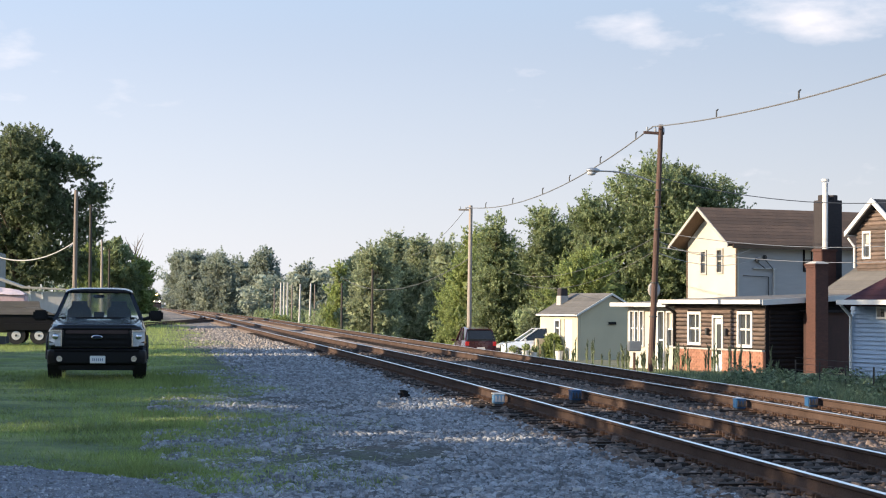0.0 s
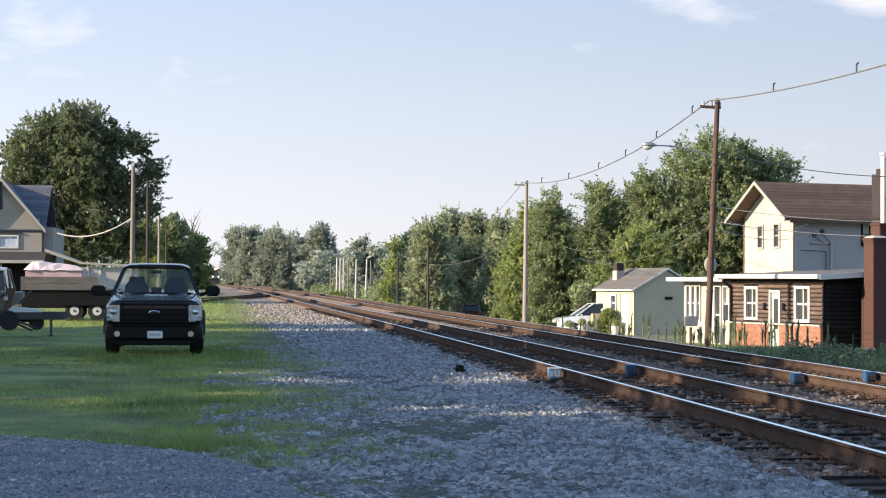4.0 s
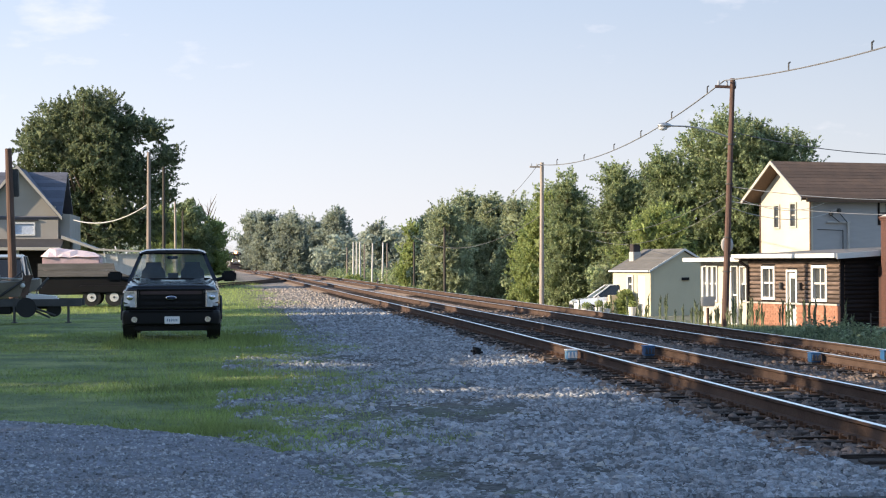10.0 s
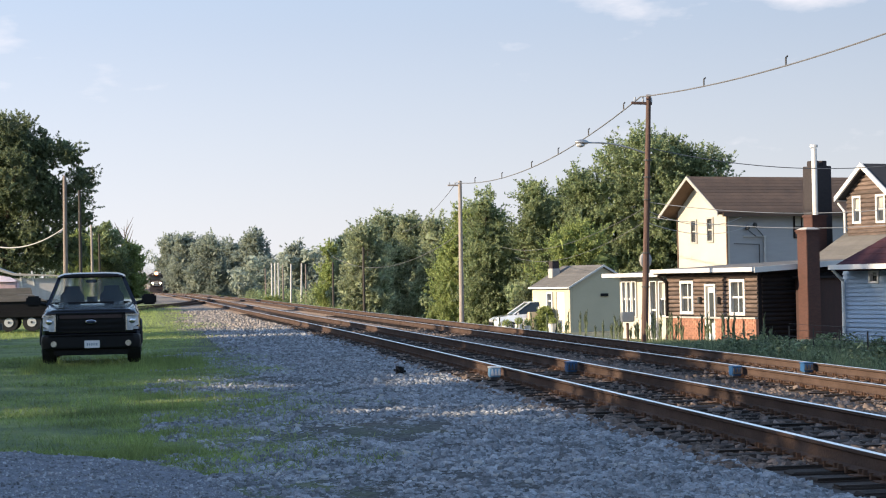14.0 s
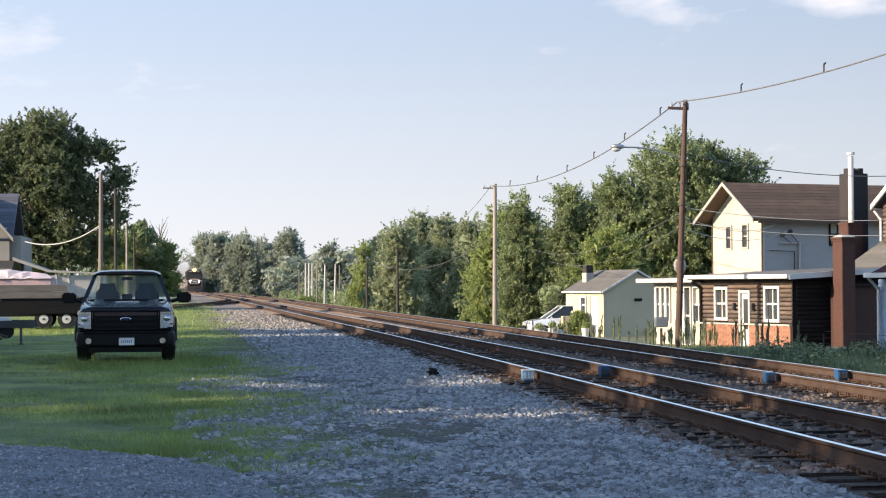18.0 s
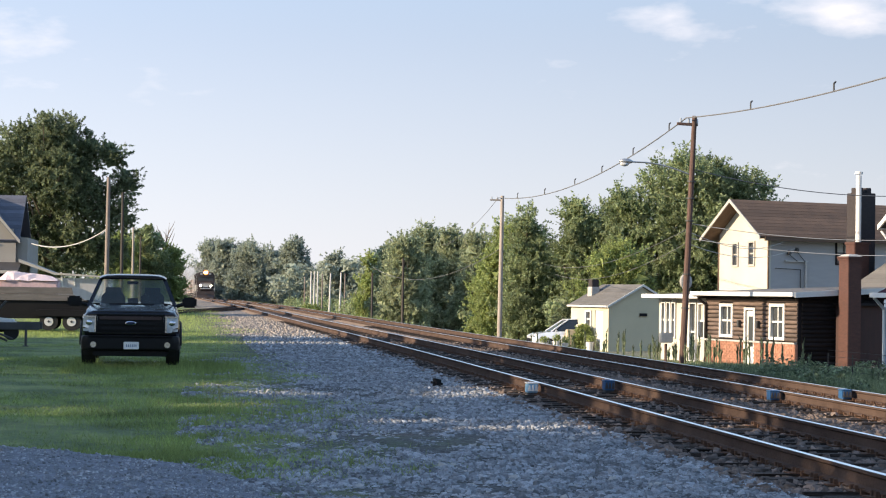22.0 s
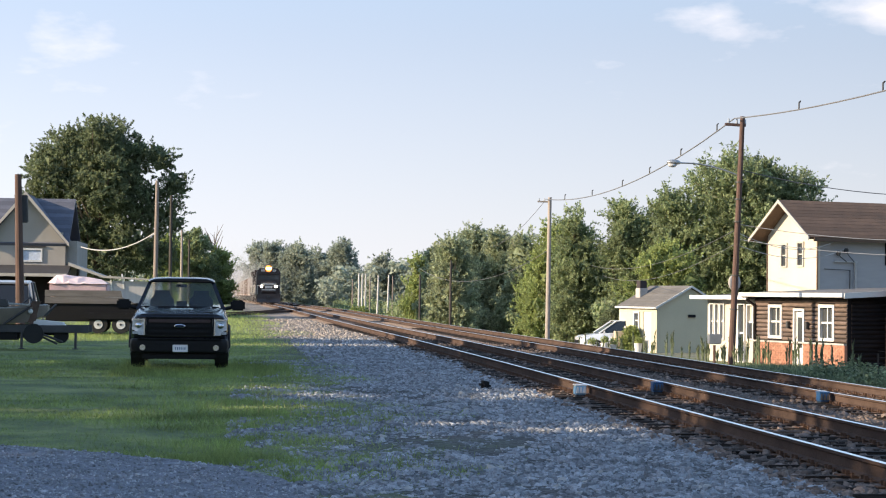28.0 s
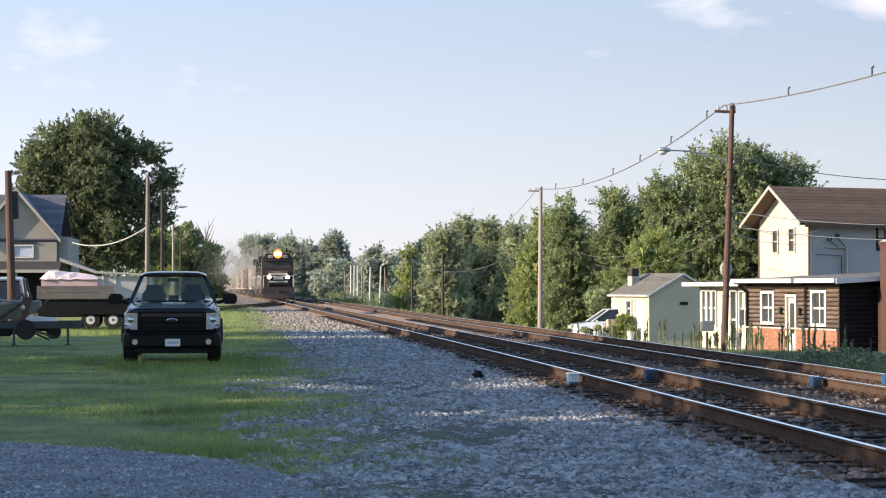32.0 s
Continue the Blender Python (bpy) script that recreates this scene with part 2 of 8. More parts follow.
M_POLE_DARK = mat("dark_old_pole", (0.05, 0.042, 0.036), 0.95, vary=0.3, scale=1.5, fine=30, stretch=(6, 6, 0.6), bump=0.4)
M_WIRE = mat("cable_sheath", (0.13, 0.13, 0.135), 0.6, vary=0.1, bump=0)
M_WIRE_PALE = mat("pale_cable_sheath", (0.34, 0.34, 0.34), 0.6, vary=0.1, bump=0)
M_METAL = mat("galvanised_metal", (0.38, 0.39, 0.40), 0.45, metal=0.8, vary=0.2, bump=0.05)
M_DARKMETAL = mat("dark_steel", (0.06, 0.06, 0.062), 0.6, metal=0.4, vary=0.25, bump=0.1)
M_CREAM = mat("cream_siding", (0.46, 0.43, 0.36), 0.65, vary=0.08, scale=0.8, fine=20, bump=0.05)
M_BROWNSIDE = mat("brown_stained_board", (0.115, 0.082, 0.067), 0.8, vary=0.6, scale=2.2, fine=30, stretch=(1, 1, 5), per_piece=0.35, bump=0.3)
# same boards on walls turned from the sun, their shade in the colour
M_DARKSIDE = mat("shade_darkened_board", (0.02, 0.017, 0.018), 0.9, specular=0.12, vary=0.3, scale=1.2, fine=30, stretch=(1, 1, 8), per_piece=0.25, bump=0.3)
M_BLUESIDE = mat("pale_blue_siding_board", (0.225, 0.30, 0.40), 0.6, vary=0.07, scale=1.0, fine=20, per_piece=0.06, bump=0.05)
M_GREYSIDE = mat("grey_stucco", (0.285, 0.265, 0.24), 0.9, vary=0.12, scale=0.8, fine=30, bump=0.2)
M_SIDE_GREY = mat("cream_house_side_grey", (0.31, 0.31, 0.32), 0.7, vary=0.08, scale=0.8, fine=20, stretch=(1, 1, 6), bump=0.08)
M_BLOCKWALL = mat("painted_block_wall", (0.47, 0.43, 0.31), 0.75, vary=0.08, scale=0.8, fine=20, bump=0.08)
M_TAUPE = mat("taupe_trim", (0.36, 0.335, 0.305), 0.7, vary=0.1, scale=1.0, fine=25, bump=0.05)
M_SHINGLE_BROWN = mat("brown_shingle", (0.10, 0.063, 0.043), 0.9, vary=0.25, scale=1.5, fine=14, stretch=(1, 1, 1), per_piece=0.2, bump=0.3)
M_SHINGLE_GREY = mat("grey_shingle", (0.115, 0.108, 0.10), 0.9, vary=0.2, scale=1.5, fine=14, per_piece=0.15, bump=0.3)
M_SHINGLE_RED = mat("dark_red_roof", (0.042, 0.016, 0.022), 0.95, specular=0.2, vary=0.3, scale=1.0, fine=14, per_piece=0.12, bump=0.3)
M_SHINGLE_SLATE = mat("slate_blue_shingle", (0.085, 0.09, 0.115), 0.85, vary=0.2, scale=1.5, fine=14, per_piece=0.2, bump=0.3)
M_GLASS = glass("window_glass", (0.05, 0.055, 0.06), 0.08)
M_DARKGLASS = glass("dark_car_glass", (0.012, 0.014, 0.017), 0.06)
M_CURTAIN = mat("curtain", (0.40, 0.38, 0.34), 0.9, vary=0.2, scale=3, fine=20, stretch=(6, 6, 1), bump=0.1)
M_PAINT_BLACK = mat("dark_blue_black_car_paint", (0.003, 0.004, 0.009), 0.14, vary=0.1, bump=0, coat=0.15, specular=0.35)
M_BLACK = mat("black_plastic", (0.008, 0.008, 0.009), 0.6, vary=0.2, bump=0.05, specular=0.2)
M_TYRE = mat("tyre_rubber", (0.018, 0.018, 0.018), 0.9, vary=0.2, bump=0.3)
M_CHROME = mat("chrome", (0.62, 0.62, 0.63), 0.2, metal=1.0, vary=0.05, bump=0)
M_LAMPGLASS = mat("headlamp_glass", (0.50, 0.51, 0.52), 0.15, vary=0.25, scale=12, fine=50, bump=0.1, coat=0.8)
M_SEAT = mat("grey_seat_cloth", (0.05, 0.055, 0.06), 0.9, vary=0.15)
M_TARP = mat("pale_pink_tarp", (0.78, 0.62, 0.60), 0.55, vary=0.12, scale=3, fine=12, bump=0.3, translucent=0.15)
M_PLANK = mat("grey_weathered_plank", (0.13, 0.12, 0.115), 0.9, vary=0.3, scale=1.5, fine=25, stretch=(1, 6, 6), bump=0.3)
M_SILVER = mat("silver_car_paint", (0.74, 0.76, 0.78), 0.25, metal=0.3, vary=0.05, bump=0, coat=0.7)
M_REDCAR = mat("dark_red_car_paint", (0.040, 0.007, 0.011), 0.25, vary=0.08, bump=0, coat=0.8)
M_LOCO = mat("black_locomotive_paint", (0.038, 0.026, 0.024), 0.5, vary=0.3, scale=0.8, fine=8, bump=0.03)
M_LOCO_WHITE = mat("faded_white_stripe", (0.50, 0.49, 0.46), 0.6, vary=0.2, bump=0)
M_HOPPER = mat("brown_hopper_steel", (0.19, 0.125, 0.10), 0.85, vary=0.35, scale=0.5, fine=6, bump=0.1)
M_HOPPER_GREY = mat("grey_hopper_steel", (0.42, 0.37, 0.35), 0.85, vary=0.3, scale=0.5, fine=6, bump=0.1)
M_LIGHT_HEAD = mat("headlight_glow", (1.0, 0.80, 0.50), emit=22.0)
M_LIGHT_DITCH = mat("ditch_light_glow", (1.0, 0.80, 0.55), emit=12.0)
# emission that only draws the orange halo round the headlight
M_LIGHT_RING = mat("headlight_halo_glow", (1.0, 0.32, 0.07), emit=0.6)
M_PALEBLUE = mat("pale_blue_plastic", (0.18, 0.36, 0.55), 0.45, vary=0.12, bump=0.05)
M_SHINGLE_DARK = mat("dark_grey_shingle", (0.042, 0.041, 0.044), 0.95, specular=0.2, vary=0.2, scale=1.5, fine=14, per_piece=0.15, bump=0.3)
M_DARKCAR = mat("grey_car_paint", (0.13, 0.14, 0.16), 0.3, vary=0.08, bump=0, coat=0.6)
# brick of the base, in its sunlit tone
M_BRICK = mat("sunlit_red_brick", (0.30, 0.145, 0.095), 0.9, vary=0.35, scale=9, fine=30, stretch=(1, 1, 3), bump=0.3, per_piece=0.25)
M_BRICK_DARK = mat("dark_brick", (0.032, 0.026, 0.027), 0.9, vary=0.35, scale=6, fine=30, stretch=(1, 1, 3), bump=0.3)
# darker copy for chimney and flue, the shade on them in its colour
M_CHIMNEY_BRICK = mat("shaded_chimney_brick", (0.072, 0.032, 0.025), 0.9, vary=0.3, scale=6, fine=30, stretch=(1, 1, 3), bump=0.3)
M_CONCRETE = mat("concrete_block", (0.36, 0.35, 0.33), 0.9, vary=0.2, scale=2, fine=20)


# ---- mesh tools ----
def box(bm, c, s, m=None, bevel=0.0):
    r = bmesh.ops.create_cube(bm, size=1.0, matrix=(m or Matrix()) @ Matrix.Translation(c) @ Matrix.Diagonal((*s, 1)))
    if bevel:
        es = {e for v in r["verts"] for e in v.link_edges}
        bmesh.ops.bevel(bm, geom=list(es), offset=bevel, segments=2, affect="EDGES", clamp_overlap=True)
    return bm


def tube(bm, p, q, r1, r2=None, seg=10):
    p, q = Vector(p), Vector(q)
    d = q - p
    m = Matrix.Translation((p + q) / 2) @ d.to_track_quat("Z", "Y").to_matrix().to_4x4()
    bmesh.ops.create_cone(bm, cap_ends=True, segments=seg, radius1=r1, radius2=r1 if r2 is None else r2, depth=d.length, matrix=m)
    return bm


def ball(bm, c, s, sub=2):
    bmesh.ops.create_icosphere(bm, subdivisions=sub, radius=1.0, matrix=Matrix.Translation(c) @ Matrix.Diagonal((*s, 1)))
    return bm


def prism(bm, pts, lo, hi, axis="x"):
    """A closed outline of 2D points, extruded from lo to hi along an axis. Outline in (y, z) for x, (x, z) for y, (x, y) for z."""
    def at(p, w):
        return {"x": (w, p[0], p[1]), "y": (p[0], w, p[1]), "z": (p[0], p[1], w)}[axis]
    a, b = [bm.verts.new(at(p, lo)) for p in pts], [bm.verts.new(at(p, hi)) for p in pts]
    k = len(pts)
    fs = [bm.faces.new(a), bm.faces.new(b[::-1])] + [bm.faces.new((a[i], b[i], b[(i + 1) % k], a[(i + 1) % k])) for i in range(k)]
    bmesh.ops.recalc_face_normals(bm, faces=fs)
    return bm


def loft(bm, rings, close=True):
    """Joins rings of equally many points, with both ends capped."""
    vs = [[bm.verts.new(p) for p in ring] for ring in rings]
    k, fs = len(vs[0]), []
    for a, b in zip(vs, vs[1:]):
        for i in range(k):
            fs.append(bm.faces.new((a[i], a[(i + 1) % k], b[(i + 1) % k], b[i])))
    if close:
        fs += [bm.faces.new(vs[0][::-1]), bm.faces.new(vs[-1])]
    bmesh.ops.recalc_face_normals(bm, faces=fs)
    return bm


def part(name, bm, material, parent=None, label="", smooth=False, kind=""):
    me = bpy.data.meshes.new(name)
    bm.to_mesh(me)
    bm.free()
    for x in (material if isinstance(material, (list, tuple)) else [material]):
        me.materials.append(x)
    if smooth:
        me.polygons.foreach_set("use_smooth", [True] * len(me.polygons))
    ob = new(name, me)
    ob.parent = parent
    return tagged(ob, label, kind=kind)


def B():
    return bmesh.new()


def thing(name, m, label, category, group="", kind=""):
    ob = new(name)
    ob.matrix_basis = m
    return tagged(ob, label, category, group, kind)


def arrays(name, verts, faces, material, parent=None):
    """One mesh from numpy arrays of vertices and of equally sized faces."""
    me = bpy.data.meshes.new(name)
    verts, faces = np.asarray(verts, np.float32), np.asarray(faces, np.int32)
    me.vertices.add(len(verts))
    me.vertices.foreach_set("co", verts.ravel())
    n, k = faces.shape
    me.loops.add(n * k)
    me.loops.foreach_set("vertex_index", faces.ravel())
    me.polygons.add(n)
    me.polygons.foreach_set("loop_start", np.arange(0, n * k, k, dtype=np.int32))
    me.update(calc_edges=True)
    me.validate()
    me.materials.append(material)
    ob = new(name, me)
    ob.parent = parent
    return ob


rng = np.random.default_rng(7)

# ---- the lie of the land ----
TRACK_X = ((-40, 6.40), (60, 6.35), (192, 4.20), (348, 1.80), (667, -2.40), (1200, -9.0))
TRACK_Z = ((-40, 0.0), (90, 0.0), (190, 0.16), (348, 0.05), (667, -0.50), (1200, -1.2))
_ys = np.arange(-40.0, 1200.0, 2.0)


def _soft(knots, reach):
    v = np.interp(_ys, *zip(*knots))
    pad = np.pad(v, reach, mode="reflect", reflect_type="odd")
    return np.convolve(pad, np.ones(2 * reach + 1) / (2 * reach + 1), "valid")


_tx, _tz = _soft(TRACK_X, 12), _soft(TRACK_Z, 12)


def track_x(y):
    return np.interp(y, _ys, _tx)


def track_z(y):
    return np.interp(y, _ys, _tz)


LOW_Y, LOW_Z = [0, 62, 70, 100, 106, 141, 170, 260, 900], [-0.6, -0.6, -0.8, -1.2, -1.36, -2.05, -2.45, -2.5, -2.5]


def ground_z(x, y):
    """Height of the ground: a flat yard, the track bed, and lower lots beyond it."""
    x, y = np.asarray(x, float), np.asarray(y, float)
    dx = x - track_x(y)
    low = np.interp(y, LOW_Y, LOW_Z)
    z = np.interp(dx, [-3.0, -1.7, 1.5, 2.8], [-0.04, -0.045, -0.045, -0.235])
    k = np.clip((dx - 6.6) / 1.3, 0, 1)
    z = z * (1 - k * k * (3 - 2 * k)) + low * k * k * (3 - 2 * k)
    fade = np.exp(-np.maximum(np.abs(dx) - 40, 0) / 120)
    return z + track_z(y) * fade


def ground_material():
    m = bpy.data.materials.new("yard_ground")
    m.use_nodes = True
    n, l = m.node_tree.nodes, m.node_tree.links
    b = n["Principled BSDF"]
    b.inputs["Roughness"].default_value = 0.95
    tc, sep = n.new("ShaderNodeTexCoord"), n.new("ShaderNodeSeparateXYZ")
    l.new(tc.outputs["Object"], sep.inputs["Vector"])

    def noise_tex(scale, detail=4, rough=0.55):
        t = n.new("ShaderNodeTexNoise")
        t.inputs["Scale"].default_value, t.inputs["Detail"].default_value, t.inputs["Roughness"].default_value = scale, detail, rough
        l.new(tc.outputs["Object"], t.inputs["Vector"])
        return t.outputs["Fac"]

    def ramp(fac, stops):
        r = n.new("ShaderNodeValToRGB")
        while len(r.color_ramp.elements) < len(stops):
            r.color_ramp.elements.new(0.5)
        for e, (p, c) in zip(r.color_ramp.elements, stops):
            e.position, e.color = p, (*c, 1)
        l.new(fac, r.inputs["Fac"])
        return r.outputs["Color"]

    def math_node(op, a, b2):
        k = n.new("ShaderNodeMath")
        k.operation = op
        for i, v in enumerate((a, b2)):
            if isinstance(v, (int, float)):
                k.inputs[i].default_value = v
            else:
                l.new(v, k.inputs[i])
        return k.outputs["Value"]

    def blend(f, a, c):
        k = n.new("ShaderNodeMix")
        k.data_type = "RGBA"
        l.new(f, k.inputs["Factor"])
        l.new(a, k.inputs["A"])
        l.new(c, k.inputs["B"])
        return k.outputs["Result"]

    def step(v, lo, hi):
        k = n.new("ShaderNodeMapRange")
        k.interpolation_type = "SMOOTHSTEP"
        k.inputs["From Min"].default_value, k.inputs["From Max"].default_value = lo, hi
        l.new(v, k.inputs["Value"])
        return k.outputs["Result"]

    vor = n.new("ShaderNodeTexVoronoi")
    vor.inputs["Scale"].default_value = 17
    l.new(tc.outputs["Object"], vor.inputs["Vector"])
    stones = ramp(vor.outputs["Distance"], [(0.0, (0.13, 0.132, 0.132)), (0.42, (0.07, 0.072, 0.072)), (0.75, (0.02, 0.02, 0.02))])
    tone = ramp(noise_tex(0.9), [(0.3, (0.55, 0.54, 0.53)), (0.7, (1.1, 1.1, 1.1))])
    mul = n.new("ShaderNodeMix")
    mul.data_type, mul.blend_type = "RGBA", "MULTIPLY"
    mul.inputs["Factor"].default_value = 1.0
    l.new(stones, mul.inputs["A"])
    l.new(tone, mul.inputs["B"])
    gravel = mul.outputs["Result"]
    grass = ramp(noise_tex(0.75, 7, 0.68), [(0.32, (0.05, 0.075, 0.03)), (0.5, (0.105, 0.145, 0.045)), (0.66, (0.20, 0.225, 0.075))])
    rust = ramp(noise_tex(9, 5, 0.7), [(0.3, (0.03, 0.024, 0.021)), (0.6, (0.07, 0.054, 0.046)), (0.8, (0.12, 0.098, 0.085))])
    wob = math_node("MULTIPLY", math_node("SUBTRACT", noise_tex(0.45, 6, 0.7), 0.5), 5.0)
    x1 = math_node("ADD", sep.outputs["X"], wob)
    # the track drifts to the left far away
    far = math_node("MULTIPLY", math_node("MAXIMUM", math_node("SUBTRACT", sep.outputs["Y"], 60.0), 0.0), 0.0145)
    x2 = math_node("ADD", x1, far)
    col = blend(step(x2, 0.1, 1.9), grass, gravel)
    dirt = ramp(noise_tex(3.0, 6, 0.7), [(0.3, (0.13, 0.105, 0.088)), (0.55, (0.26, 0.215, 0.18)), (0.75, (0.38, 0.33, 0.28))])
    col = blend(math_node("MULTIPLY", step(sep.outputs["Y"], 58.0, 84.0), math_node("MULTIPLY", step(x2, 1.2, 2.8), math_node("ADD", 0.35, step(noise_tex(0.35, 4), 0.4, 0.6)))), col, dirt)
    # thin green weed patches in the gravel beside the lawn
    sq = n.new("ShaderNodeMapping")
    sq.inputs["Scale"].default_value = (0.55, 0.42, 1)
    l.new(tc.outputs["Object"], sq.inputs["Vector"])
    weedy = n.new("ShaderNodeTexNoise")
    weedy.inputs["Scale"].default_value, weedy.inputs["Detail"].default_value = 1.0, 6
    l.new(sq.outputs["Vector"], weedy.inputs["Vector"])
    near_lawn = math_node("SUBTRACT", 1.0, step(x2, 1.6, 3.6))
    col = blend(math_node("MULTIPLY", math_node("MULTIPLY", step(weedy.outputs["Fac"], 0.50, 0.60), near_lawn), 0.42), col, grass)
    xr = math_node("ADD", math_node("ADD", sep.outputs["X"], far), math_node("MULTIPLY", math_node("SUBTRACT", noise_tex(1.4, 5, 0.7), 0.5), 1.6))
    # past 50 m the bed lightens: sunlight there is put into its colour
    rust = blend(step(sep.outputs["Y"], 50.0, 85.0), rust, ramp(noise_tex(5, 5, 0.7), [(0.3, (0.13, 0.095, 0.075)), (0.6, (0.26, 0.195, 0.155)), (0.8, (0.36, 0.285, 0.235))]))
    col = blend(step(xr, 4.6, 5.3), col, rust)
    rough = ramp(noise_tex(1.2, 6, 0.7), [(0.3, (0.08, 0.085, 0.05)), (0.55, (0.15, 0.15, 0.095)), (0.75, (0.22, 0.21, 0.15))])
    col = blend(step(x2, 12.9, 14.2), col, rough)
    l.new(col, b.inputs["Base Color"])
    bp = n.new("ShaderNodeBump")
    bp.inputs["Strength"].default_value, bp.inputs["Distance"].default_value = 0.9, 0.05
    hgt = math_node("ADD", math_node("MULTIPLY", vor.outputs["Distance"], -0.7), noise_tex(6, 5))
    l.new(hgt, bp.inputs["Height"])
    l.new(bp.outputs["Normal"], b.inputs["Normal"])
    return m


def build_ground():
    xs = np.concatenate([-np.geomspace(3000, 32, 16), np.arange(-30, 40.01, 0.5), np.geomspace(44, 3000, 16)])
    ys = np.concatenate([-np.geomspace(600, 12, 8), np.arange(-10, 130, 1.0), np.arange(130, 420, 5.0), np.geomspace(425, 4000, 24)])
    gx, gy = np.meshgrid(xs, ys, indexing="ij")
    gz = ground_z(gx, gy)
    near = (np.abs(gx) < 60) & (gy < 200) & (np.abs(gx - 8.5) > 5.2)
    bumps = np.array([noise.noise((x * 0.35, y * 0.35, 0)) * 0.035 + noise.noise((x * 0.08, y * 0.08, 3)) * 0.05 for x, y in zip(gx.ravel(), gy.ravel())]).reshape(gx.shape)
    gz = gz + np.where(near, bumps, 0)
    nx, ny = gx.shape
    i = np.arange(nx * ny).reshape(nx, ny)
    faces = np.stack([i[:-1, :-1], i[1:, :-1], i[1:, 1:], i[:-1, 1:]], -1).reshape(-1, 4)
    ob = arrays("ground", np.stack([gx, gy, gz], -1).reshape(-1, 3), faces, ground_material())
    ob.data.polygons.foreach_set("use_smooth", [True] * len(ob.data.polygons))
    return tagged(ob, "gravel and grass railway yard ground with a ballast bed", "ground", kind="structure")


build_ground()


def build_driveway():
    pts = [(-40, 21.5), (-14, 20.8), (-5, 20.5), (-2.4, 20.1), (-1.2, 19.1), (-0.2, 17.9), (0.35, 16.4), (0.7, 14.3), (1.0, 11), (1.5, 4), (1.5, -8), (-40, -8)]
    bm = B()
    fine = []
    for (ax, ay), (bx, by) in zip(pts, pts[1:] + pts[:1]):
        for k in range(6):
            f = k / 6
            fine.append((ax + (bx - ax) * f + noise.noise((ax + f * 3, ay, 1)) * 0.12, ay + (by - ay) * f + noise.noise((ax, ay + f * 3, 5)) * 0.12))
    prism(bm, fine, -0.1, 0.045, "z")
    m = mat("fine_grey_driveway", (0.125, 0.138, 0.168), 0.9, vary=0.55, scale=9, fine=36, stretch=(1, 0.45, 1), bump=1.0, depth=0.03)
    tagged(part("driveway", bm, m), "packed grey fine gravel driveway", "driveway", kind="structure")


build_driveway()


# ---- railway ----
RAIL_OUTLINE = [(-0.07, -0.17), (0.07, -0.17), (0.07, -0.157), (0.012, -0.135), (0.010, -0.045), (0.036, -0.03), (0.037, -0.006), (0.034, 0.0), (-0.034, 0.0),
                (-0.037, -0.006), (-0.036, -0.03), (-0.010, -0.045), (-0.012, -0.135), (-0.07, -0.157)]
NEAR_TOP, FAR_TOP, GAUGE = 0.17, -0.02, 1.508
FAR_DX = 4.65


def sweep_rail(name, parent, offset, top, y0=-20.0, y1=1150.0, line=track_x):
    ys = np.concatenate([np.arange(y0, 200, 3.0), np.arange(200, y1 + 1, 12.0)]) if y0 < 200 else np.arange(y0, y1 + 1, 6.0)
    ys = ys[ys <= y1]
    bm = B()
    rings = [[(float(line(y)) + offset + px, float(y), top + float(track_z(y)) + pz) for px, pz in RAIL_OUTLINE] for y in ys]
    loft(bm, rings)
    bm.faces.ensure_lookup_table()
    for f in bm.faces:
        if f.normal.z > 0.96 and f.calc_center_median().z > top - 0.03 + float(track_z(f.calc_center_median().y)):
            f.material_index = 1
    return part(name, bm, [M_RAIL, M_RAILTOP if line is track_x else M_PLATE], parent)


def tie_mesh(seed):
    r = random.Random(seed)
    bm = B()
    box(bm, (0, 0, -0.09), (2.6, 0.225, 0.18), bevel=0.012)
    for v in bm.verts:
        v.co += Vector((r.uniform(-0.02, 0.02), r.uniform(-0.012, 0.012), r.uniform(-0.012, 0.008)))
    me = bpy.data.meshes.new("tie")
    bm.to_mesh(me)
    bm.free()
    me.materials.append(M_TIE)
    return me


def plate_mesh():
    bm = B()
    box(bm, (0, 0, 0.006), (0.36, 0.19, 0.014))
    for sx in (-0.095, 0.095):
        for sy in (-0.05, 0.05):
            box(bm, (sx, sy, 0.03), (0.035, 0.03, 0.05))
    for sy in (-0.135, 0.135):
        box(bm, (0, sy, 0.012), (0.17, 0.03, 0.055))
    me = bpy.data.meshes.new("tie_plate")
    bm.to_mesh(me)
    bm.free()
    me.materials.append(M_PLATE)
    return me


TIES, PLATE = [tie_mesh(s) for s in range(5)], plate_mesh()


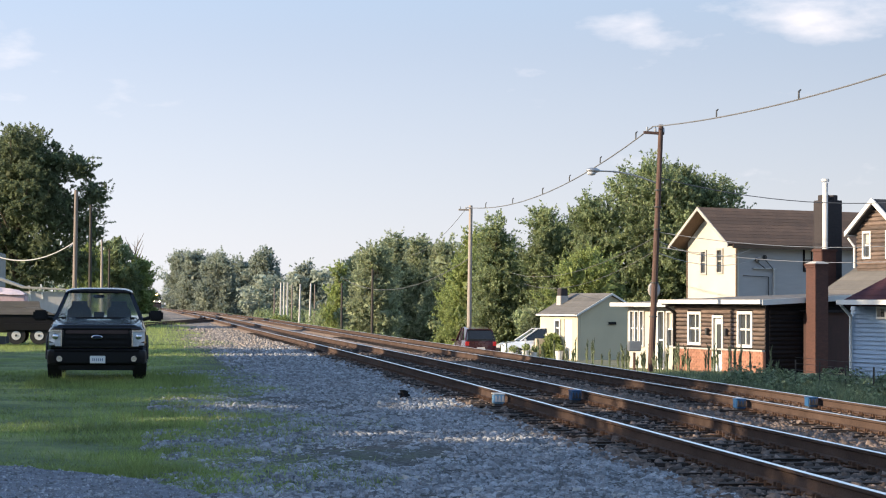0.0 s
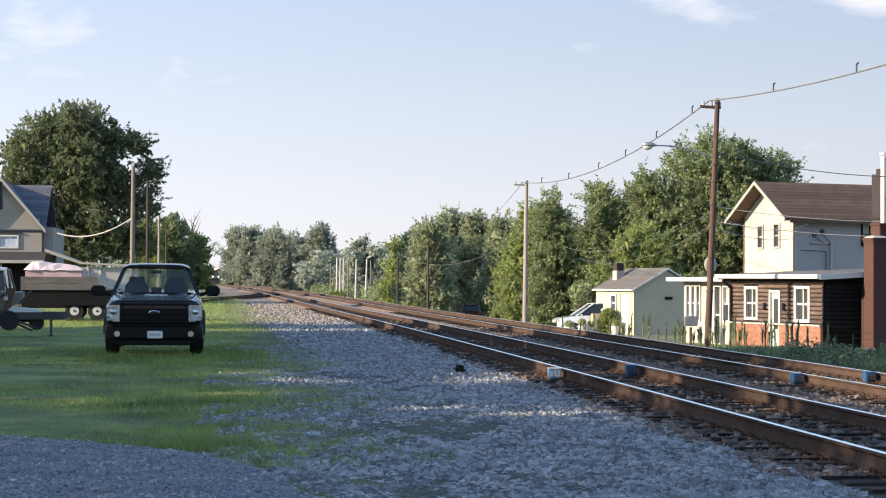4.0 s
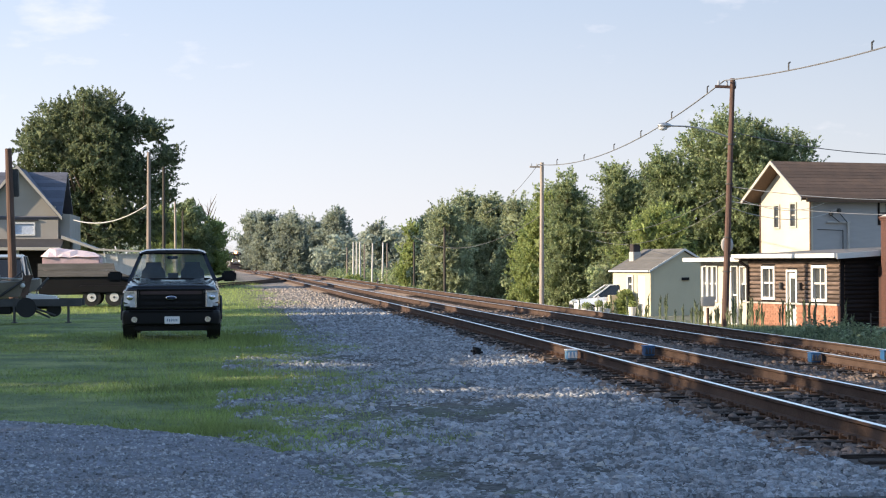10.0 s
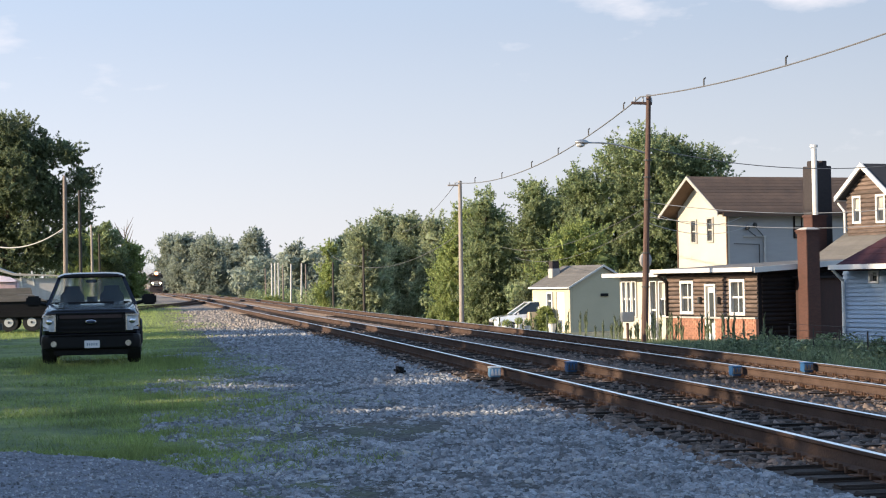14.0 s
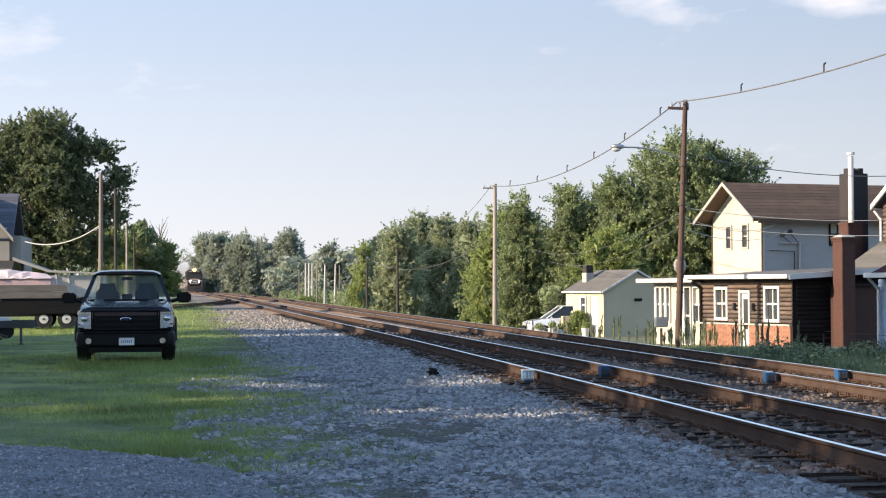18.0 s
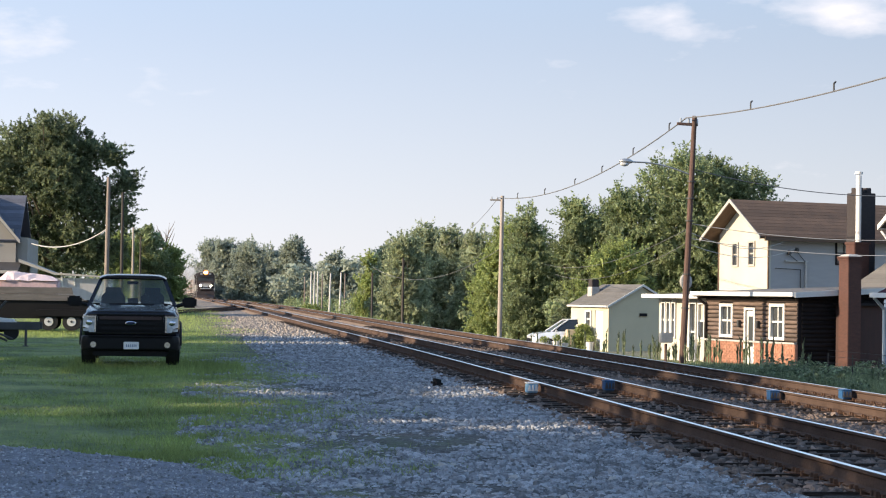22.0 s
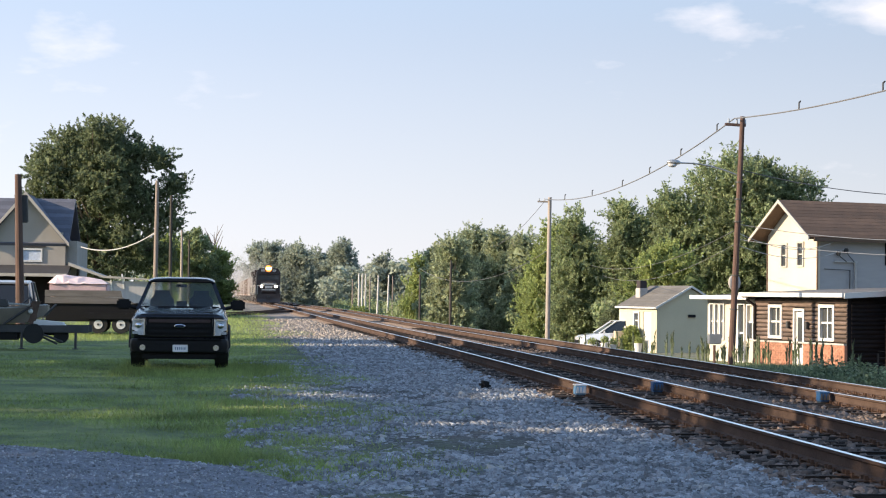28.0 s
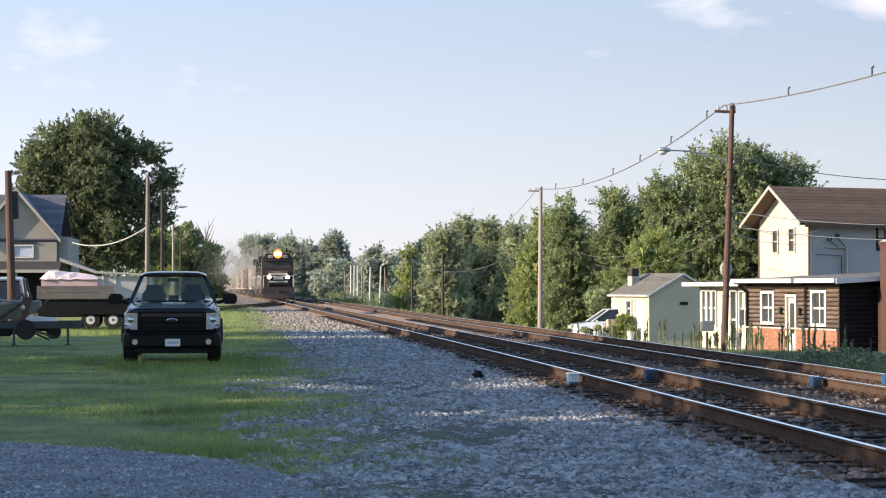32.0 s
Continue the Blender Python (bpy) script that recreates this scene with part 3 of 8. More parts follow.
def build_track(name, dx, top, label):
    t = thing(name, Matrix(), label, "railway track")
    for side in (-1, 1):
        sweep_rail("rail", t, dx + side * GAUGE / 2, top)
    r = random.Random(int(dx * 10) + 3)
    y, k = 9.0, 0
    far_v, far_f = [], []
    while y < 420:
        x, z = float(track_x(y)) + dx, float(track_z(y)) + top - 0.17 - 0.016
        if y < 105:
            ob = new("tie", TIES[k % 5])
            ob.parent = t
            ob.matrix_basis = pose(x + r.uniform(-0.05, 0.05), y, z, 0, 0, r.uniform(-1.6, 1.6))
            if y < 62:
                for side in (-1, 1):
                    p = new("tie_plate", PLATE)
                    p.parent = t
                    p.matrix_basis = pose(x + side * GAUGE / 2, y, z)
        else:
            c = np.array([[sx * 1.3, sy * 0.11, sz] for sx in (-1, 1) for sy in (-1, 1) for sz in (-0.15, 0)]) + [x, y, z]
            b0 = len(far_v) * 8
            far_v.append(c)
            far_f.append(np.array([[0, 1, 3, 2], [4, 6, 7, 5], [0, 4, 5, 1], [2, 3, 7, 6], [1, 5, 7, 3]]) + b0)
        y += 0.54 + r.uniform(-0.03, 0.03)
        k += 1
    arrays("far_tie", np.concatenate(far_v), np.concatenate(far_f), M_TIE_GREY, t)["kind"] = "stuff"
    return t


build_track("railway_track", 0.0, NEAR_TOP, "railway track with polished rails on dark timber ties")
build_track("railway_track", FAR_DX, FAR_TOP, "second railway track with rusty rails beside the first")


def spur_x(y):
    """The spur leaves the near track at 185 m and swings left on its way back towards the truck."""
    d = np.maximum(185.0 - np.asarray(y, float), 0)
    return track_x(y) - np.minimum(d * d / 420.0, 6.0 + 0 * d) * (d < 50) - np.where(d >= 50, 5.95 + (d - 50) * 0.10, 0)


spur = thing("spur_track", Matrix(), "weed-grown siding track that branches off in the distance", "railway track")
for side in (-1, 1):
    sweep_rail("rail", spur, side * GAUGE / 2, NEAR_TOP - 0.02, 100.0, 184.0, spur_x)


# blue detector boxes clipped beside the rails
def blue_box(x, y, z, pale=False):
    t = thing("rail_detector", pose(x, y, z), "small blue detector box clamped to the rail" if not pale else "pale blue detector box clamped to the rail in sunlight", "track device", "blue boxes on the rails")
    bm = B()
    box(bm, (0, 0, 0.045), (0.17, 0.24, 0.15), bevel=0.012)
    part("housing", bm, M_PALEBLUE if pale else M_BLUE, t)
    bm = B()
    box(bm, (0, 0, 0.128), (0.19, 0.26, 0.022), bevel=0.006)
    part("lid", bm, M_WHITE if pale else M_BLUE, t)
    for k in (-0.055, 0.0, 0.055):
        bm = B()
        prism(bm, [(k - 0.023, 0.0), (k + 0.023, 0.0), (k + 0.01, 0.10), (k - 0.01, 0.10)], -0.14, -0.118, "y")
        part("rib", bm, M_WHITE if pale else M_DARKMETAL, t)
    bm = B()
    box(bm, (0, 0, -0.055), (0.14, 0.2, 0.08))
    part("bracket", bm, M_DARKMETAL, t)


_x = float(track_x(28))
blue_box(_x - GAUGE / 2 - 0.2, 31.40, 0.05, True)
blue_box(_x + GAUGE / 2 - 0.2, 32.53, 0.05)
blue_box(_x + FAR_DX - GAUGE / 2 - 0.2, 33.46, -0.14)
blue_box(_x + FAR_DX + GAUGE / 2 - 0.2, 34.06, -0.14)

bm = B()
box(bm, (0, 0, 0.07), (0.21, 0.17, 0.13), bevel=0.045)
box(bm, (-0.02, 0.01, 0.13), (0.12, 0.10, 0.035), bevel=0.012)
_b = part("tie_block", bm, M_BLACK)
_b.matrix_basis = pose(4.25, 34.55, float(ground_z(4.25, 34.55)) - 0.01, 0, 8, 25)
tagged(_b, "black broken block lying on the gravel", "block")


def road_x(y):
    """The middle of the narrow road beyond the tracks."""
    return 15.97 + 0.0844 * (min(y, 172) - 100) - 0.0145 * max(y - 172, 0)


# ---- trees ----
def leaf_cloud(centres, radii, n, size, seed, squash=0.8):
    """Small folded leaf sprays round cluster centres: arrays of vertices and of four-cornered faces."""
    r = np.random.default_rng(seed)
    k = r.integers(0, len(centres), n)
    d = r.normal(size=(n, 3))
    d /= np.linalg.norm(d, axis=1)[:, None]
    rad = radii[k] * (r.uniform(0.25, 1.0, n) ** 0.6 + np.abs(r.normal(size=n)) * 0.16)
    c = centres[k] + d * rad[:, None] * [1, 1, squash]
    nrm = d + r.normal(size=(n, 3)) * 0.75 + [0, 0, 0.3]
    nrm /= np.linalg.norm(nrm, axis=1)[:, None]
    a = np.cross(nrm, r.normal(size=(n, 3)))
    a /= np.linalg.norm(a, axis=1)[:, None]
    b = np.cross(nrm, a)
    s = size * r.uniform(0.55, 1.3, n)[:, None]
    v = np.stack([c - a * s, c + b * s * 0.62 + nrm * s * 0.12, c + a * s, c - b * s * 0.62 - nrm * s * 0.2], 1)
    return v.reshape(-1, 3), np.arange(4 * n).reshape(n, 4)


def sprigs(cen, rad, heart, n, size, seed, per=12):
    """Leafy shoots that stand out of the clusters, outwards and upwards, tapering to their tips."""
    r = np.random.default_rng(seed)
    m = max(1, n // per)
    k = r.integers(0, len(cen), m)
    d = cen[k] - np.asarray(heart)
    d = d / np.linalg.norm(d, axis=1)[:, None] + r.normal(size=(m, 3)) * 0.4 + [0, 0, 0.55]
    d /= np.linalg.norm(d, axis=1)[:, None]
    length = rad[k] * r.uniform(0.5, 1.15, m)
    f = r.uniform(0, 1, (m, per))
    spread = (rad[k][:, None] * 0.26 * (1.08 - f))[..., None]
    c = (cen[k] + d * rad[k][:, None] * 0.65)[:, None] + d[:, None] * (length[:, None] * f)[..., None] + r.normal(size=(m, per, 3)) * spread
    c = c.reshape(-1, 3)
    n = len(c)
    a = r.normal(size=(n, 3)) + np.repeat(d, per, 0) * 1.2
    a /= np.linalg.norm(a, axis=1)[:, None]
    b = np.cross(a, r.normal(size=(n, 3)))
    b /= np.linalg.norm(b, axis=1)[:, None]
    nrm = np.cross(a, b)
    s = (size * (1.2 - 0.55 * f.reshape(-1)) * r.uniform(0.7, 1.2, n))[:, None]
    v = np.stack([c - a * s, c + b * s * 0.55 + nrm * s * 0.1, c + a * s, c - b * s * 0.55 - nrm * s * 0.2], 1)
    return v.reshape(-1, 3)


# openings in the shade trees' foliage, by the spot on the ground that the evening sun reaches through each: x, y, half length, half width, heading
SUN_GAPS = [(4.75, 32.2, 2.6, 0.36, 57), (2.70, 24.95, 0.6, 0.02, 20), (3.85, 23.75, 0.8, 0.06, 15), (1.30, 31.5, 0.9, 0.32, -60), (5.82, 26.6, 0.9, 0.40, 84), (5.86, 32.0, 0.7, 0.3, 84),
            (7.3, 31.1, 1.2, 0.45, 80), (7.4, 25.9, 0.7, 0.35, 80), (10.2, 41.8, 0.5, 0.4, 80),
            (11.0, 31.0, 9.0, 1.7, 84), (9.6, 26.1, 0.9, 0.45, 40), (8.6, 29.0, 0.8, 0.5, 40), (-5.5, 71.0, 8.0, 2.6, 78), (1.0, 62.5, 1.8, 0.9, 10), (-2.6, 26.7, 1.5, 0.62, -25), (-4.65, 46.16, 0.6, 0.5, 10), (24.4, 53.0, 1.1, 0.18, 15), (24.4, 52.0, 1.3, 0.25, 15), (0.3, 34.0, 0.8, 0.4, 30), (0.3, 28.2, 0.9, 0.4, 20), (0.9, 31.7, 0.5, 0.15, 50)]


def in_gap(p):
    """Whether leaves at p would block one of the openings."""
    gx, gy = p[:, 0] + p[:, 2] / 0.34, p[:, 1] + p[:, 2] * 0.22 / 0.34
    hit = np.zeros(len(p), bool)
    for x, y, hl, hw, ang in SUN_GAPS:
        c, s = math.cos(radians(ang)), math.sin(radians(ang))
        u, w = (gx - x) * c + (gy - y) * s, (gy - y) * c - (gx - x) * s
        hit |= (u / (hl + 0.35)) ** 2 + (w / (hw + 0.36)) ** 2 < 1
    return hit


def crown_clusters(c, r, count, seed, uneven=0.28):
    g = np.random.default_rng(seed)
    d = g.normal(size=(count, 3))
    d /= np.linalg.norm(d, axis=1)[:, None]
    d[:, 2] = np.where(d[:, 2] < -0.75, -d[:, 2], d[:, 2])
    shell = g.uniform(0.15, 1.0, count) ** 0.5 * (1 + uneven * g.normal(size=count) * 0.22)
    cen = np.asarray(c) + d * shell[:, None] * np.asarray(r)
    rad = np.mean(r[:2]) * g.uniform(0.15, 0.33, count)
    return cen, rad


def tree(x, y, height, crown_r, crown_low, leaves, leaf, material, seed, label, category="tree", count=46, trunk=0.22, lean=0.0, rich=1.9, sunlit=False):
    """A tree of a tapered trunk, limbs that reach into the clusters, and a crown of leaf sprays."""
    z0 = float(ground_z(x, y))
    t = thing("tree", pose(x, y, z0), label, category)
    mid = (crown_low + height) / 2
    count = int(count * 1.9)
    size = (crown_r * 0.86, crown_r * 0.86, (height - crown_low) / 2 * 0.88)
    cen, rad = crown_clusters((lean, 0, mid), size, count, seed)
    bm = B()
    top = height * 0.72
    tube(bm, (0, 0, -0.3), (lean * 0.3, 0, crown_low + 0.3), trunk * 1.15, trunk * 0.85, 9)
    tube(bm, (lean * 0.3, 0, crown_low + 0.2), (lean * 0.7, 0, top), trunk * 0.85, trunk * 0.25, 8)
    g = random.Random(seed)
    for i in g.sample(range(count), min(16, count)):
        f = g.uniform(0.15, 0.9)
        a = Vector((lean * (0.3 + 0.4 * f), 0, crown_low + (top - crown_low) * f))
        e = Vector(cen[i].tolist())
        m2 = a.lerp(e, 0.5) + Vector((g.uniform(-.2, .2), g.uniform(-.2, .2), g.uniform(0, .4)))
        tube(bm, a, m2, trunk * 0.32, trunk * 0.2, 6)
        tube(bm, m2, e, trunk * 0.2, trunk * 0.06, 6)
    part("trunk", bm, M_BARK, t)
    total = int(leaves * rich)
    fill_c, fill_r = crown_clusters((lean, 0, mid), [q * 0.8 for q in size], 20, seed + 5)
    v = np.concatenate([leaf_cloud(cen, rad, int(total * 0.5), leaf * 0.64, seed + 1)[0], leaf_cloud(fill_c, fill_r * 1.5, int(total * 0.14), leaf * 0.9, seed + 2)[0],
                        sprigs(cen, rad, (lean, 0, mid - size[2] * 0.4), int(total * 0.36), leaf * 0.62, seed + 3)])
    if sunlit:
        v = v[~np.repeat(in_gap(v.reshape(-1, 4, 3).mean(1) + [x, y, z0]), 4)]
    arrays("crown", v, np.arange(len(v)).reshape(-1, 4), material, t)
    return t


def crown_lobes(r, low, height, seed, lean=0.0, taper=0.5):
    """Rounded masses that make up a crown: x, y, z and three half sizes, fuller below, drawn together at the top."""
    g = np.random.default_rng(seed)
    out = []
    tall = height - low
    levels = max(3, int(round(tall / (r * 0.75))))
    for k in range(levels):
        f = (k + 0.5) / levels
        wide = r * (1.0 - taper * f ** 2.2) * (0.8 + 0.2 * min(1, f * 4))
        n = 4 if f < 0.7 else 3
        out.append((lean * f, 0, low + tall * f, wide * 0.6, wide * 0.6, tall / levels * 0.85))
        a0 = g.uniform(0, math.tau)
        for j in range(n):
            a = a0 + math.tau * (j + g.uniform(-0.25, 0.25)) / n
            q = wide * g.uniform(0.38, 0.52)
            d = (wide - q) * g.uniform(0.9, 1.15)
            out.append((lean * f + math.cos(a) * d, math.sin(a) * d, low + tall * f + g.uniform(-0.3, 0.3) * tall / levels, q, q, min(q * g.uniform(0.85, 1.2), tall / levels)))
    out.append((lean, 0, height - r * 0.34, r * 0.34, r * 0.34, r * 0.34))
    return np.array(out)


def leafage(lobes, clump, shoot, leaf, dense, per, seed, rise=0.45):
    """Leafy shoots in clumps over the lobes' surfaces: three corners for every leaf. Also gives the clumps' middles."""
    g = np.random.default_rng(seed)
    cs, ns = [], []
    for k, l in enumerate(lobes):
        area = 4 * math.pi * ((l[3] * l[4]) ** 1.6 / 3 + 2 * (l[3] * l[5]) ** 1.6 / 3) ** (1 / 1.6)
        n = max(6, int(dense * area / (math.pi * clump * clump)))
        d = g.normal(size=(n, 3))
        d /= np.linalg.norm(d, axis=1)[:, None]
        c = l[:3] + d * l[3:] * g.uniform(0.78, 1.02, n)[:, None]
        inside = np.zeros(n, bool)
        for j, o in enumerate(lobes):
            if j != k:
                inside |= (((c - o[:3]) / o[3:]) ** 2).sum(1) < 0.5
        nn = d / l[3:]
        cs.append(c[~inside])
        ns.append((nn / np.linalg.norm(nn, axis=1)[:, None])[~inside])
    c, nrm = np.concatenate(cs), np.concatenate(ns)
    m = 7
    size = clump * g.uniform(0.6, 1.25, len(c))
    base = np.repeat(c, m, 0) + g.normal(size=(len(c) * m, 3)) * np.repeat(size, m)[:, None] * [0.5, 0.5, 0.34]
    way = np.repeat(nrm, m, 0) * 0.75 + g.normal(size=base.shape) * 0.5 + [0, 0, rise]
    way /= np.linalg.norm(way, axis=1)[:, None]
    length = shoot * g.uniform(0.5, 1.25, len(base)) * np.repeat(size / clump, m)
    f = g.uniform(0, 1, (len(base), per))
    side = np.cross(way[:, None], g.normal(size=(len(base), per, 3)))
    side /= np.linalg.norm(side, axis=2)[..., None]
    at = base[:, None] + way[:, None] * (length[:, None] * (f - 0.25))[..., None] + side * (shoot * 0.24 * (1.1 - 0.8 * f) * g.uniform(0.2, 1.0, f.shape))[..., None]
    a = (way[:, None] * 0.7 + side * 0.8 + g.normal(size=side.shape) * 0.35).reshape(-1, 3)
    a /= np.linalg.norm(a, axis=1)[:, None]
    b = np.cross(a, g.normal(size=a.shape) * 0.8 + [0, 0, 0.8])
    b /= np.linalg.norm(b, axis=1)[:, None]
    q = (leaf * g.uniform(0.6, 1.3, len(a)))[:, None]
    at = at.reshape(-1, 3)
    v = np.stack([at - b * q * 0.34 - a * q * 0.4, at + b * q * 0.34 - a * q * 0.4, at + a * q * 0.6], 1)
    # the shaded inside of the crown
    hearts = []
    for l in lobes:
        n = int(26 * dense * l[3] * l[5] / (leaf * leaf * 14))
        d = g.normal(size=(n, 3))
        d *= (g.uniform(0, 1, n) ** 0.4 * 0.78 / np.linalg.norm(d, axis=1))[:, None]
        e, h = g.normal(size=(n, 3)) * leaf * 1.3, g.normal(size=(n, 3)) * leaf * 1.3
        o = l[:3] + d * l[3:]
        hearts.append(np.stack([o - e, o + e, o + h], 1))
    v = np.concatenate([v, *hearts])
    return v.reshape(-1, 3), c


def leafy_tree(x, y, lobes, material, seed, label, trunk=0.22, clump=0.55, shoot=0.8, leaf=0.15, dense=1.5, per=26, rise=0.45, limbs=22):
    """A tree in full leaf: tapered trunk, forked limbs that reach the clumps, and shoots with single leaves."""
    t = thing("tree", pose(x, y, float(ground_z(x, y))), label, "tree")
    v, tips = leafage(lobes, clump, shoot, leaf, dense, per, seed, rise)
    arrays("crown", v, np.arange(len(v)).reshape(-1, 3), material, t)
    low, high = float((lobes[:, 2] - lobes[:, 5]).min()), float((lobes[:, 2] + lobes[:, 5]).max())
    mx = float(np.average(lobes[:, 0], weights=lobes[:, 3]))
    fork = max(low, 0.6) + (high - low) * 0.12
    bm = B()
    tube(bm, (0, 0, -0.3), (mx * 0.2, 0, fork), trunk * 1.2, trunk * 0.9, 9)
    tube(bm, (mx * 0.2, 0, fork - 0.1), (mx * 0.8, 0, low + (high - low) * 0.78), trunk * 0.9, trunk * 0.2, 8)
    g = random.Random(seed)
    for i in g.sample(range(len(tips)), min(limbs, len(tips))):
        e = Vector(tips[i].tolist())
        f = g.uniform(0.0, 0.8)
        a = Vector((mx * (0.2 + 0.6 * f), 0, fork + (low + (high - low) * 0.78 - fork) * f))
        if e.z < a.z + 0.2:
            a.z = max(fork * 0.8, e.z - 0.6)
        m2 = a.lerp(e, 0.5) + Vector((g.uniform(-.25, .25), g.uniform(-.25, .25), g.uniform(0, .5)))
        tube(bm, a, m2, trunk * 0.34, trunk * 0.2, 6)
        tube(bm, m2, e, trunk * 0.2, trunk * 0.05, 6)
    part("trunk", bm, M_BARK, t)
    return t


def green(x, y, height, r, low, material, seed, label, trunk=0.22, lean=0.0, taper=0.5, **more):
    height -= 1.1 * more.get("shoot", 0.8)
    if x > 14 and y > 104:  # trees rooted in the hollow beyond the road stand as high as the rest
        height += float(np.interp(y, [104, 141, 170, 260], [0.05, 0.53, 0.70, 0.5]))
    return leafy_tree(x, y, crown_lobes(r, low, height, seed, lean, taper), material, seed, label, trunk, **more)


def far_woods():
    """Distant woodland along both sides of the line."""
    g = np.random.default_rng(21)
    cs, rs = [], []

    def belt(x0, y0, x1, y1, n, h0, h1, deep):
        for _ in range(n):
            f = g.uniform()
            x, y = x0 + (x1 - x0) * f + g.uniform() * deep, y0 + (y1 - y0) * f + g.uniform(-8, 8)
            h = g.uniform(h0, h1)
            z = float(ground_z(x, y))
            for _ in range(9):
                q = g.uniform(0.0, 1.0)
                w = h * 0.30 * (1 - 0.5 * q)
                cs.append((x + g.normal() * w * 0.6, y + g.normal() * w * 0.6, z + h * (0.08 + 0.84 * q)))
                rs.append(h * g.uniform(0.10, 0.20))
    belt(7, 640, 2, 1000, 26, 12, 17, 30)
    belt(12, 385, 27, 385, 12, 8, 11, 14)
    belt(17, 330, 44, 320, 22, 8.5, 11.5, 12)
    belt(24, 270, 60, 240, 22, 8.0, 10.5, 14)
    belt(-14, 420, -12, 800, 22, 10, 15, -30)
    belt(-300, 800, 300, 1000, 70, 14, 20, 60)
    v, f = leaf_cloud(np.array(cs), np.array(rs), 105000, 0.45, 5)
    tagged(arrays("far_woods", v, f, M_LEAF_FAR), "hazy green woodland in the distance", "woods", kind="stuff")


far_woods()
OAK = "large dark green oak tree in full leaf"
MAPLE = "full green maple tree behind the houses"
ROW = "green roadside tree in a dense row"
FAR = "hazy green tree in the distance beside the railway"
# the great oak: dome, shoulders and the lower boughs, as offsets from its foot
OAK_LOBES = np.array([(0.5, 0, 15.2, 2.7, 2.6, 2.3), (-2.8, 0.5, 14.2, 2.2, 2.4, 2.0), (-4.3, -0.4, 12.0, 2.3, 2.4, 2.5), (0.6, -1.6, 11.4, 3.4, 2.6, 2.9), (-1.6, 1.4, 12.6, 3.0, 2.6, 2.6),
                      (3.8, 0.3, 14.5, 1.2, 1.5, 1.2), (5.8, -0.3, 13.9, 1.25, 1.4, 1.3), (7.1, 0.2, 11.3, 1.3, 1.4, 1.3), (6.6, -0.4, 8.3, 1.4, 1.5, 1.5), (4.2, 0.4, 10.0, 1.9, 2.2, 1.9),
                      (2.9, -0.6, 7.0, 3.0, 2.6, 2.6), (-2.4, 0.3, 7.4, 3.0, 2.8, 2.8), (-5.0, 0.0, 8.6, 1.9, 2.0, 2.1), (0.4, 0.2, 4.1, 4.2, 2.8, 1.9), (5.4, 0.6, 5.0, 1.8, 1.8, 1.8), (2.4, 0.8, 12.8, 2.0, 2.0, 2.0)])
leafy_tree(-13.6, 182, OAK_LOBES, M_LEAF_DARK, 11, OAK, 0.5, clump=0.85, shoot=0.85, leaf=0.19, dense=1.7, per=32, rise=0.2, limbs=44)
green(-6.3, 255, 9.8, 3.6, 0.3, M_LEAF_MAPLE, 13, "rounded green tree beside the railway", leaf=0.24, clump=0.7, shoot=1.0, dense=1.2)
green(-3.3, 258, 8.0, 2.3, 0.2, M_LEAF_LIGHT, 44, "rounded low green tree beside the railway", leaf=0.24, clump=0.7, shoot=1.0, dense=1.2)
green(-9.2, 250, 9.2, 2.8, 0.3, M_LEAF_LIGHT, 14, "rounded light green tree beside the railway", leaf=0.24, clump=0.7, shoot=1.0, dense=1.2)
MAPLE_LOBES = np.array([(-0.6, 0, 10.0, 2.7, 2.6, 2.5), (1.4, 0.3, 9.5, 2.2, 2.2, 2.2), (3.4, 0, 9.8, 1.3, 1.4, 1.5), (3.9, 0.2, 7.8, 1.5, 1.6, 2.2), (-2.4, -0.3, 7.6, 2.2, 2.2, 2.6),
                        (0.2, -1.2, 7.0, 3.0, 2.4, 2.8), (2.6, 0, 5.6, 2.4, 2.4, 2.4), (-1.6, -0.4, 4.2, 2.8, 2.4, 2.4), (1.0, 0, 3.0, 3.0, 2.4, 2.0), (3.8, 0.4, 4.5, 1.8, 1.8, 2.4)])
leafy_tree(31.0, 120, MAPLE_LOBES - [0, 0, 0.35, 0, 0, 0], M_LEAF_MAPLE, 15, "large full green maple tree behind the houses", 0.4, clump=0.6, shoot=0.95, leaf=0.16, dense=1.6, limbs=36)
green(36.8, 127, 9.2, 2.4, 1.0, M_LEAF_MAPLE, 45, MAPLE, 0.2)
green(26.3, 120, 10.2, 2.4, 0.4, M_LEAF_MAPLE, 17, MAPLE, shoot=0.95)
green(24.8, 123, 8.7, 2.2, 0.3, M_LEAF_MAPLE, 18, MAPLE)
green(23.6, 121, 9.8, 1.9, 0.3, M_LEAF_MAPLE, 46, "tall green tree behind the white garage", shoot=1.0, taper=0.75)
green(20.7, 122, 9.0, 1.5, 0.3, M_LEAF_MAPLE, 19, "tall narrow green tree beside the utility pole", shoot=0.95, taper=0.7)
green(22.0, 126, 7.6, 1.7, 0.3, M_LEAF_MAPLE, 47, "lower green tree in the row behind the garage")
green(21.2, 136, 6.9, 1.9, 0.1, M_LEAF_LIGHT, 24, "low light green bushy tree beside the road", 0.12)
green(22.6, 142, 9.0, 1.6, 0.2, M_LEAF_LIGHT, 48, "narrow light green tree beside the utility pole")
green(22.3, 147, 6.3, 2.0, 0.1, M_LEAF_LIGHT, 20, "low light green bushy tree beside the road", 0.12)
